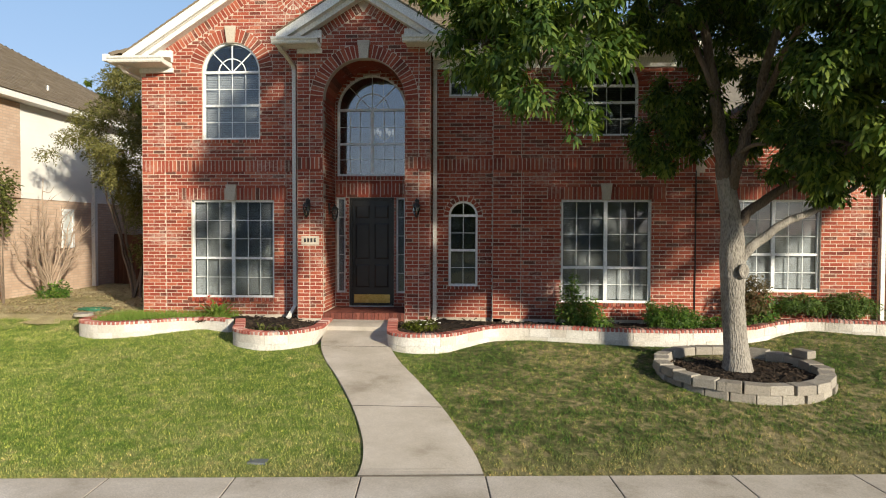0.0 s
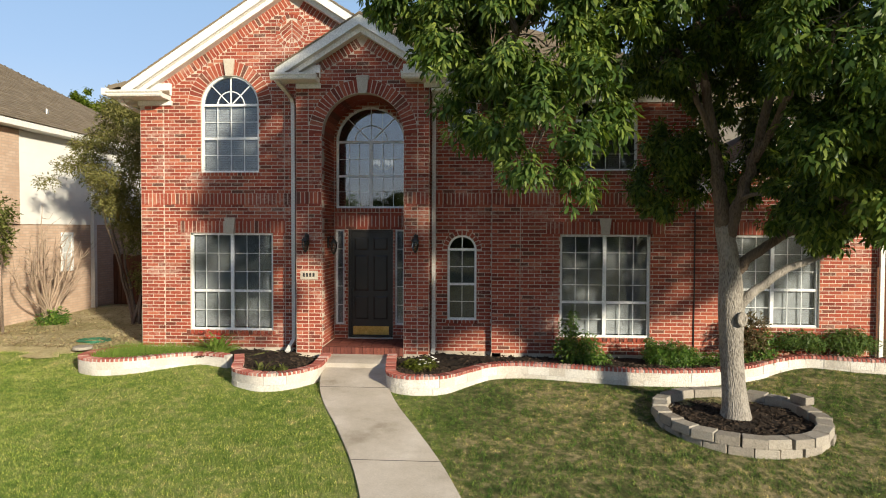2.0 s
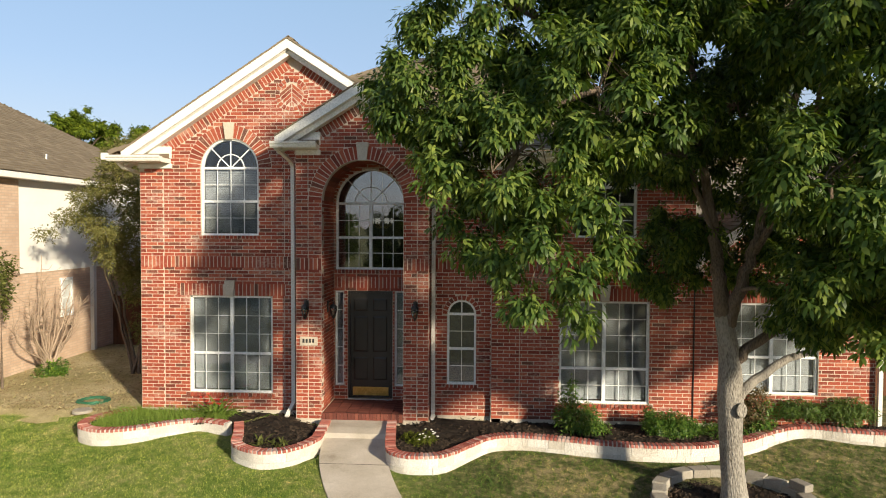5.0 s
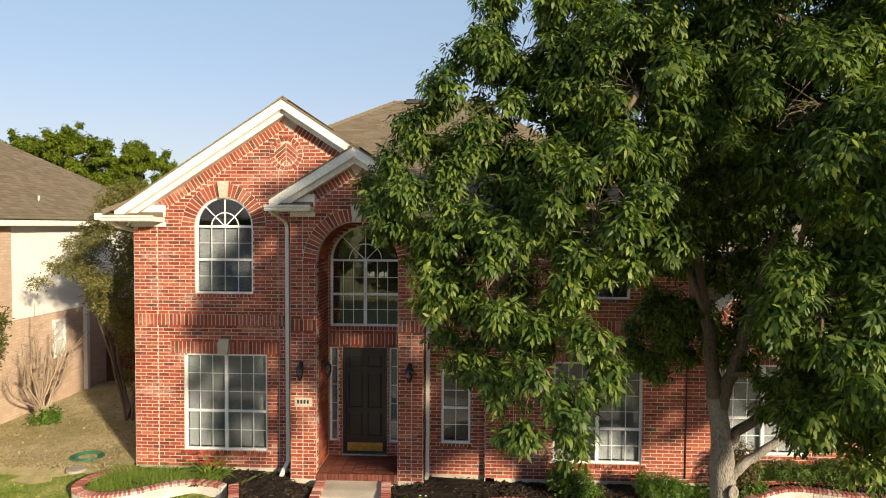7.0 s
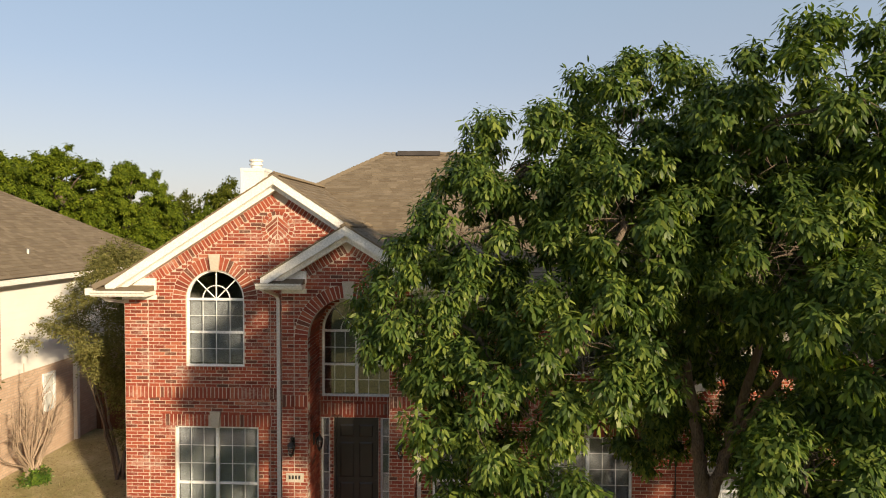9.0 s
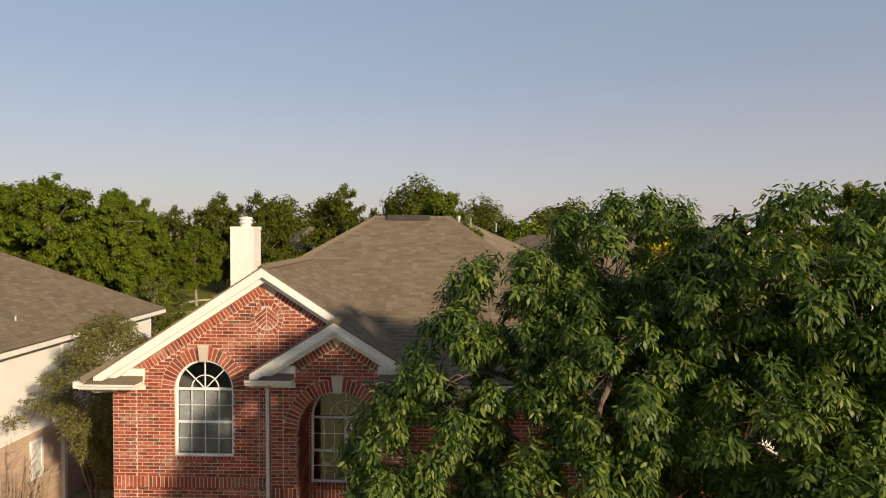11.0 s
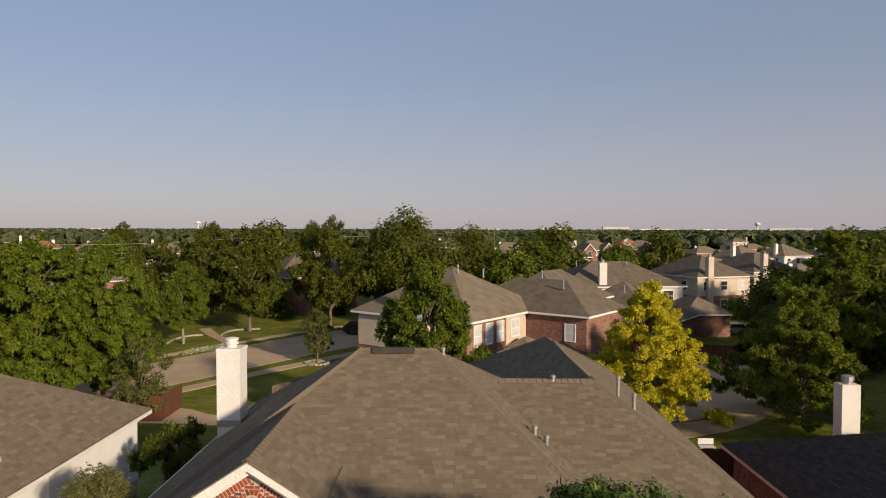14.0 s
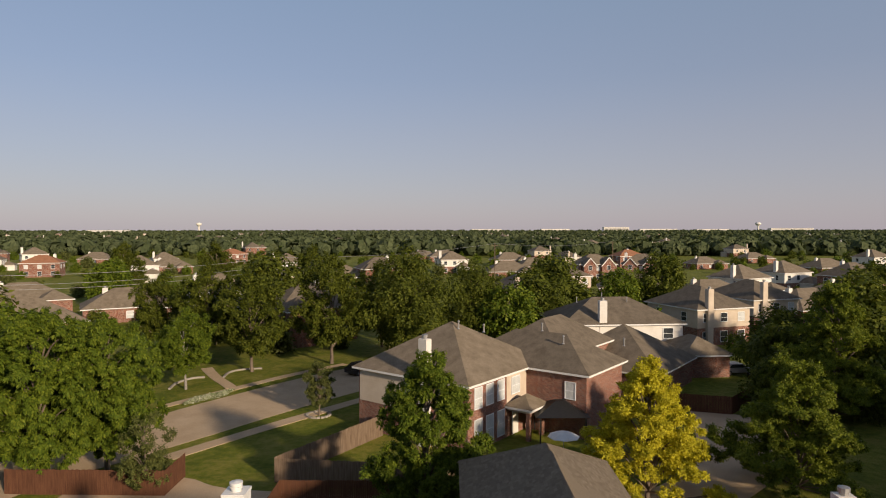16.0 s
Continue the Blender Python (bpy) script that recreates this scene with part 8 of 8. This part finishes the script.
left_edge = np.interp(by, [p[1] for p in PATH_L][::-1], [p[0] for p in PATH_L][::-1])
right_edge = np.interp(by, [p[1] for p in PATH_R][::-1], [p[0] for p in PATH_R][::-1])
ok = (bx < left_edge - 0.03) | (bx > right_edge + 0.03)
ok &= (bx - RX) ** 2 + (by - RY) ** 2 > 1.27 ** 2


def front_of(pts):
    q = sorted((p.x, p.y) for p in resample(pts, 0.1))
    cells = {}
    for x, y in q:
        k = round(x * 5)
        cells[k] = min(cells.get(k, 99), y)
    ks = sorted(cells)
    return np.array([k / 5 for k in ks]), np.array([cells[k] for k in ks])


for pts in (BED_L1, BED_L2, BED_R):
    fx, fy = front_of(pts)
    inside = (bx > fx[0]) & (bx < fx[-1])
    ok &= ~(inside & (by > np.interp(bx, fx, fy) - 0.13))


def ripple(px, py, seed, lo, hi, waves=14):
    """Uneven growth: many crossing waves between two lengths in metres."""
    q = np.random.RandomState(seed)
    out = np.zeros(len(px))
    for _ in range(waves):
        k, t, p = 6.283 / q.uniform(lo, hi), q.uniform(0, 6.283), q.uniform(0, 6.283)
        out += np.cos(px * k * math.cos(t) + py * k * math.sin(t) + p)
    return out / math.sqrt(waves / 2)


worn = np.clip((bx - np.interp(by, [p[1] for p in PATH_R][::-1], [p[0] for p in PATH_R][::-1]) + 0.6) / 0.8, 0, 1)
growth = 0.66 + 0.22 * ripple(bx, by, 1, 0.4, 1.2) + 0.42 * ripple(bx, by, 2, 0.10, 0.26, 22)
growth = np.clip(growth * worn + (0.80 + 0.12 * ripple(bx, by, 3, 0.15, 0.6)) * (1 - worn), 0.05, 1.0)
ok &= g.random_sample(N) < growth
bx, by, growth = bx[ok], by[ok], growth[ok]
n = len(bx)
GX, GY, GZ = np.array(xs), np.array(ys), gv[:, 2].reshape(len(ys), len(xs))


def on_ground(px, py):
    """Heights of the ground sheet under arrays of places."""
    i, j = np.searchsorted(GX, px) - 1, np.searchsorted(GY, py) - 1
    u, w = (px - GX[i]) / (GX[i + 1] - GX[i]), (py - GY[j]) / (GY[j + 1] - GY[j])
    return (GZ[j, i] * (1 - u) + GZ[j, i + 1] * u) * (1 - w) + (GZ[j + 1, i] * (1 - u) + GZ[j + 1, i + 1] * u) * w


bz = on_ground(bx, by) - 0.004
tall = g.uniform(0.016, 0.036, n) * (0.5 + 0.9 * growth)
turn = g.uniform(0, 6.283, n)
lean = g.normal(scale=0.45, size=(n, 2)) * tall[:, None]
wd = g.uniform(0.0030, 0.0058, n)
a = np.stack([bx - np.cos(turn) * wd, by - np.sin(turn) * wd, bz], 1)
b = np.stack([bx + np.cos(turn) * wd, by + np.sin(turn) * wd, bz], 1)
c = np.stack([bx + lean[:, 0], by + lean[:, 1], bz + tall], 1)
v = np.stack([a, b, c], 1).reshape(-1, 3)
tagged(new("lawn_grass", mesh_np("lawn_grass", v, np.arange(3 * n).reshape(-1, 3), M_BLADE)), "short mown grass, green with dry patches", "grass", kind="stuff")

# dry side yard between the houses
s = Shape()
nx, ny = 14, 24
vv, ff = [], []
for j in range(ny + 1):
    for i in range(nx + 1):
        x, y = -12.45 + i * (4.95 / nx), 13.3 + j * (13.5 / ny) - (0.6 * noise.noise(Vector((i * 0.4, 0, 3))) if j == 0 else 0)
        vv.append((x, y, (0.0 if j == 0 else 0.175) + 0.03 * noise.noise(Vector((x, y, 0)))))
for j in range(ny):
    for i in range(nx):
        k = j * (nx + 1) + i
        ff.append((k, k + 1, k + nx + 2, k + nx + 1))
tagged(part("side_yard", s.add(vv, ff), M_DRY), "dry bare side yard with leaf litter", "ground", kind="structure")


g = np.random.RandomState(44)
n = 9000
px, py = g.uniform(-12.3, -7.7, n), 13.6 + 8.0 * g.random_sample(n) ** 1.4
c = np.stack([px, py, np.full(n, 0.185)], 1)
v, fc = leaf_kites(c, g.normal(size=(n, 3)) * [1, 1, 0.35] + [0, 0, 0.12], g.normal(size=(n, 3)) * 0.4 + [0, 0, 1.0], g.uniform(0.03, 0.09, n), g.uniform(0.012, 0.035, n))
tagged(new("leaf_litter", mesh_np("leaf_litter", v, fc, M_LITTER)), "dry fallen leaves and straw in the side yard", "leaf litter", kind="stuff")


# ---- shrubs and flowers ----
def bush(name, label, at, lobes, material, twigs, leaf, seed, group="shrubs below the windows", droop=0.1, stems=6, leaflets=4, width=0.5):
    b = thing(name, label, "shrub", group)
    b.location = at
    ob = new("foliage", crown("foliage", lobes, material, twigs, leaflets, leaf, seed, droop=droop, width=width, shell=0.2))
    ob.parent = b
    tagged(ob, kind="stuff")
    s = Shape()
    rr = random.Random(seed)
    for _ in range(stems):
        l = rr.choice(lobes)
        s.tube(*limb([(rr.uniform(-0.05, 0.05), rr.uniform(-0.05, 0.05), -0.1), (l[0] * 0.5, l[1] * 0.5, l[2] * 0.55), (l[0], l[1], l[2] + l[4] * 0.5)], 0.014, 0.004, 0, seed), 5, False)
    part("stemwork", s, M_BARK2, b, kind="stuff")
    return b


bush("upright_shrub", "bright green shrub with tall upright shoots", (1.92, 13.1, 0.10), [(0, 0, 0.32, 0.42, 0.34), (-0.15, 0.05, 0.62, 0.16, 0.35), (-0.05, 0.1, 0.85, 0.07, 0.3), (0.2, -0.1, 0.28, 0.3, 0.24), (0.42, 0.0, 0.12, 0.25, 0.1)], M_SHRUB, 1500, 0.055, 51, stems=10)
bush("round_shrub", "low clipped bright green shrub", (3.75, 13.0, 0.10), [(-0.26, 0, 0.24, 0.26, 0.23), (0.05, 0, 0.25, 0.32, 0.25), (0.34, 0.05, 0.19, 0.22, 0.18), (-0.4, 0.05, 0.42, 0.08, 0.16)], M_SHRUB, 2600, 0.042, 52)
bush("ground_shrub", "small green ground-cover shrub", (4.7, 13.05, 0.10), [(0, 0, 0.1, 0.35, 0.14), (0.5, 0.1, 0.1, 0.3, 0.12), (-0.4, 0.1, 0.08, 0.2, 0.1)], M_SHRUB, 600, 0.05, 53)
bush("nandina", "loose reddish-green nandina shrub", (5.35, 13.35, 0.10), [(0, 0, 0.45, 0.35, 0.4), (0.1, 0, 0.8, 0.25, 0.25), (-0.15, 0.0, 0.7, 0.2, 0.25)], M_NANDINA, 800, 0.06, 54, stems=9)
bush("lime_shrub", "small lime green shrub", (5.55, 13.3, 0.10), [(0, 0, 0.2, 0.3, 0.22), (0.1, 0, 0.5, 0.12, 0.2)], M_SHRUB, 420, 0.06, 55)
bush("hedge_shrub", "wide spreading green hedge shrub with bare lower stems", (6.9, 13.5, 0.10), [(-0.75, 0, 0.46, 0.26, 0.17), (-0.45, -0.05, 0.50, 0.26, 0.18), (-0.15, 0, 0.42, 0.24, 0.16), (0.25, 0, 0.50, 0.28, 0.19), (0.55, 0, 0.53, 0.28, 0.18), (0.82, 0.0, 0.42, 0.20, 0.15), (0.4, -0.12, 0.34, 0.25, 0.14)], M_SHRUB2, 3000, 0.042, 56, stems=46)
bush("flower_plant", "small dark plant with white flowers", (-1.0, 12.1, 0.10), [(0, 0, 0.12, 0.22, 0.14), (-0.25, 0.1, 0.1, 0.18, 0.1)], M_LEAF_DARK, 420, 0.04, 57, "bedding plants")
rr = random.Random(5)
s = Shape()
for _ in range(14):
    x, y, z = -1.0 + rr.gauss(0.05, 0.1), 12.05 + rr.gauss(0, 0.1), 0.31 + rr.uniform(-0.05, 0.06)
    s.lathe([(0.0, 0), (0.022, 0.004), (0.024, 0.012), (0.0, 0.016)], (x, y, z), 6)
tagged(part("white_flowers", s, M_PETAL), "cluster of small white flowers in the bed", "flowers", kind="stuff")


def strap_plant(name, label, at, leaves, length, material, seed, flowers=0):
    p = thing(name, label, "plant", "bedding plants")
    p.location = at
    rr = random.Random(seed)
    s = Shape()
    for i in range(leaves):
        a, el, L = rr.uniform(0, 6.283), rr.uniform(0.5, 1.4), length * rr.uniform(0.7, 1.15)
        d = Vector((math.cos(a) * math.cos(el), math.sin(a) * math.cos(el), math.sin(el)))
        sd = Vector((-math.sin(a), math.cos(a), 0)) * 0.016
        o = Vector((rr.gauss(0, 0.06), rr.gauss(0, 0.06), 0))
        pts = [o + d * L * f + Vector((math.cos(a), math.sin(a), 0)) * L * 0.35 * f * f - Vector((0, 0, 1)) * L * 0.35 * f ** 3 for f in (0, 0.35, 0.7, 1.0)]
        w = (1.0, 1.2, 0.8, 0.1)
        n = len(s.v)
        s.v += [tuple(q) for p_, k in zip(pts, w) for q in (p_ - sd * k, p_ + sd * k)]
        s.f += [(n + 2 * k, n + 2 * k + 1, n + 2 * k + 3, n + 2 * k + 2) for k in range(3)]
    part("leaves", s, material, p, kind="stuff")
    for i in range(flowers):
        x, y, z = rr.gauss(-0.05, 0.17), rr.gauss(-0.12, 0.08), rr.uniform(0.30, 0.46)
        f = Shape()
        for k in range(6):
            t = k * math.pi / 3
            f.add([(x, y, z), (x + 0.045 * math.cos(t - 0.3), y + 0.045 * math.sin(t - 0.3), z + 0.035), (x + 0.07 * math.cos(t), y + 0.07 * math.sin(t), z + 0.03), (x + 0.045 * math.cos(t + 0.3), y + 0.045 * math.sin(t + 0.3), z + 0.035)], [(0, 1, 2, 3)])
        part("flower", f, M_RED, p, "red lily flower")
    return p


strap_plant("lily_plant", "strap-leaved lily plant with red flowers", (-5.5, 13.4, 0.14), 70, 0.60, M_BEDGRASS, 61, 11)
strap_plant("tuft_plant", "thin grassy tuft with dry arching stems", (-4.0, 11.75, 0.12), 22, 0.30, M_LEAF_OLIVE, 62)
strap_plant("tuft_plant", "thin grassy tuft with dry arching stems", (-3.65, 11.7, 0.12), 18, 0.26, M_LEAF_OLIVE, 63)
g = np.random.RandomState(3)
n = 9000
bx, by = g.uniform(-7.8, -5.2, n), g.uniform(12.45, 13.75, n)
fx, fy = front_of(BED_L1)
keep = by > np.interp(bx, fx, fy) + 0.14
bx, by = bx[keep], by[keep]
n = len(bx)
tall = g.uniform(0.08, 0.22, n)
turn = g.uniform(0, 6.283, n)
lean = g.normal(scale=0.4, size=(n, 2)) * tall[:, None]
a = np.stack([bx - np.cos(turn) * 0.005, by - np.sin(turn) * 0.005, np.full(n, 0.11)], 1)
b = np.stack([bx + np.cos(turn) * 0.005, by + np.sin(turn) * 0.005, np.full(n, 0.11)], 1)
c = np.stack([bx + lean[:, 0], by + lean[:, 1], 0.11 + tall], 1)
tagged(new("bed_grass", mesh_np("bed_grass", np.stack([a, b, c], 1).reshape(-1, 3), np.arange(3 * n).reshape(-1, 3), M_BEDGRASS)), "low green grassy ground cover in the bed", "grass", kind="stuff")

# tall shrub tree and bare shrub between the houses
sh = thing("side_shrub_tree", "tall thin olive shrub tree between the houses", "tree")
sh.location = (-9.4, 17.2, 0.1)
L = []
rr = random.Random(70)
for i in range(44):
    f = i / 43
    w = 1.45 * math.sqrt(max(0.08, 1 - (2 * f - 1.0) ** 2))
    a = i * 2.4
    L.append((0.15 + w * rr.uniform(0.3, 1.0) * math.cos(a), w * rr.uniform(0.3, 1.0) * math.sin(a), 2.7 + 3.6 * f, rr.uniform(0.26, 0.5), rr.uniform(0.24, 0.45)))
L += [(-1.5, -0.6, 4.3, 0.3, 0.22), (-1.9, -0.8, 3.9, 0.25, 0.2), (-1.2, -0.4, 4.9, 0.3, 0.25), (0.1, 0.0, 2.3, 0.35, 0.4), (0.2, -0.1, 1.4, 0.25, 0.4)]
ob = new("crown", crown("crown", L, M_LEAF_PALE, 11000, 4, 0.085, 71, droop=0.2, width=0.36, shell=0.1))
ob.parent = sh
tagged(ob, kind="stuff")
for k in range(7):
    l = L[(k * 4 + 5) % 30]
    part("stem", Shape().tube(*limb([(rr.uniform(-0.25, 0.25), rr.uniform(-0.2, 0.2), -0.2), (l[0] * 0.35, l[1] * 0.35, 1.6), (l[0] * 0.7, l[1] * 0.7, 3.0), (l[0], l[1], l[2])], 0.045, 0.01, 0.02, k), 6), M_BARK2, sh, smooth=True)
bare = thing("bare_shrub", "bare brown branching shrub against the neighbour's wall", "shrub")
bare.location = (-11.7, 16.9, 0.1)
for k in range(16):
    a = -1.05 + 2.1 * (k + rr.uniform(0.1, 0.9)) / 16
    reach = rr.uniform(1.5, 2.6)
    tip = Vector((rr.uniform(-0.1, 0.7), reach * math.sin(a) * 0.9, 0.5 + reach * math.cos(a) * rr.uniform(0.85, 1.2)))
    low = Vector((rr.uniform(0.0, 0.2), math.sin(a) * 0.25, 0.45))
    mid_ = Vector((tip.x * 0.6, tip.y * 0.75, 0.5 + (tip.z - 0.5) * 0.45))
    s = Shape()
    s.tube(*limb([(rr.uniform(-0.06, 0.06), rr.uniform(-0.06, 0.06), -0.1), low, mid_, tip], 0.046, 0.007, 0.02, k), 6)
    for q in range(7):
        st = mid_.lerp(tip, rr.uniform(-0.2, 0.85))
        en = st + Vector((rr.uniform(-0.15, 0.3), rr.uniform(-0.5, 0.5) + 0.3 * math.sin(a), rr.uniform(0.1, 0.6)))
        s.tube(*limb([st, (st + en) / 2 + Vector((0, rr.uniform(-0.12, 0.12), rr.uniform(-0.1, 0.05))), en], 0.012, 0.003, 0, q), 5, False)
    part("branch", s, M_BARK3, bare, smooth=True)
bush("green_tuft", "low green leafy tuft at the shrub's foot", (-11.4, 16.6, 0.1), [(0, 0, 0.2, 0.3, 0.22), (0.2, 0.1, 0.3, 0.2, 0.2)], M_SHRUB, 260, 0.08, 72, "side yard plants")
bush("edge_shrub", "leafy green shrub by the neighbour's corner", (-11.6, 15.2, 0.1), [(-0.3, 0, 2.6, 0.45, 0.45), (-0.15, 0.1, 3.1, 0.35, 0.35), (-0.4, 0.2, 2.1, 0.35, 0.3)], M_LEAF_OLIVE, 500, 0.10, 73, "side yard plants")

# small things in the yard
hose = thing("garden_hose", "coiled green garden hose on the dry grass", "hose")
pts = [(-8.75 + (0.22 + 0.012 * i * 0.2) * math.cos(i * 0.5), 14.3 + (0.22 + 0.012 * i * 0.2) * math.sin(i * 0.5), 0.17 + 0.004 * (i % 12)) for i in range(60)]
part("hose_coil", Shape().tube(pts, 0.014, 6), M_HOSE, hose, smooth=True)
tagged(part("paving_stone", Shape().lathe([(0.0, 0.0), (0.2, 0.0), (0.2, 0.05), (0.18, 0.06), (0.0, 0.06)], (-8.55, 13.55, 0.14), 14), M_BLOCK), "round pale stepping stone", "stone")
tagged(part("utility_lid", Shape().hexa([(-2.52, 6.95, -0.6), (-2.30, 6.95, -0.6), (-2.30, 7.10, -0.6), (-2.52, 7.10, -0.6)], [(-2.51, 6.96, -0.545), (-2.31, 6.96, -0.545), (-2.31, 7.09, -0.545), (-2.51, 7.09, -0.545)]), M_LID), "small grey utility cover in the lawn", "cover")
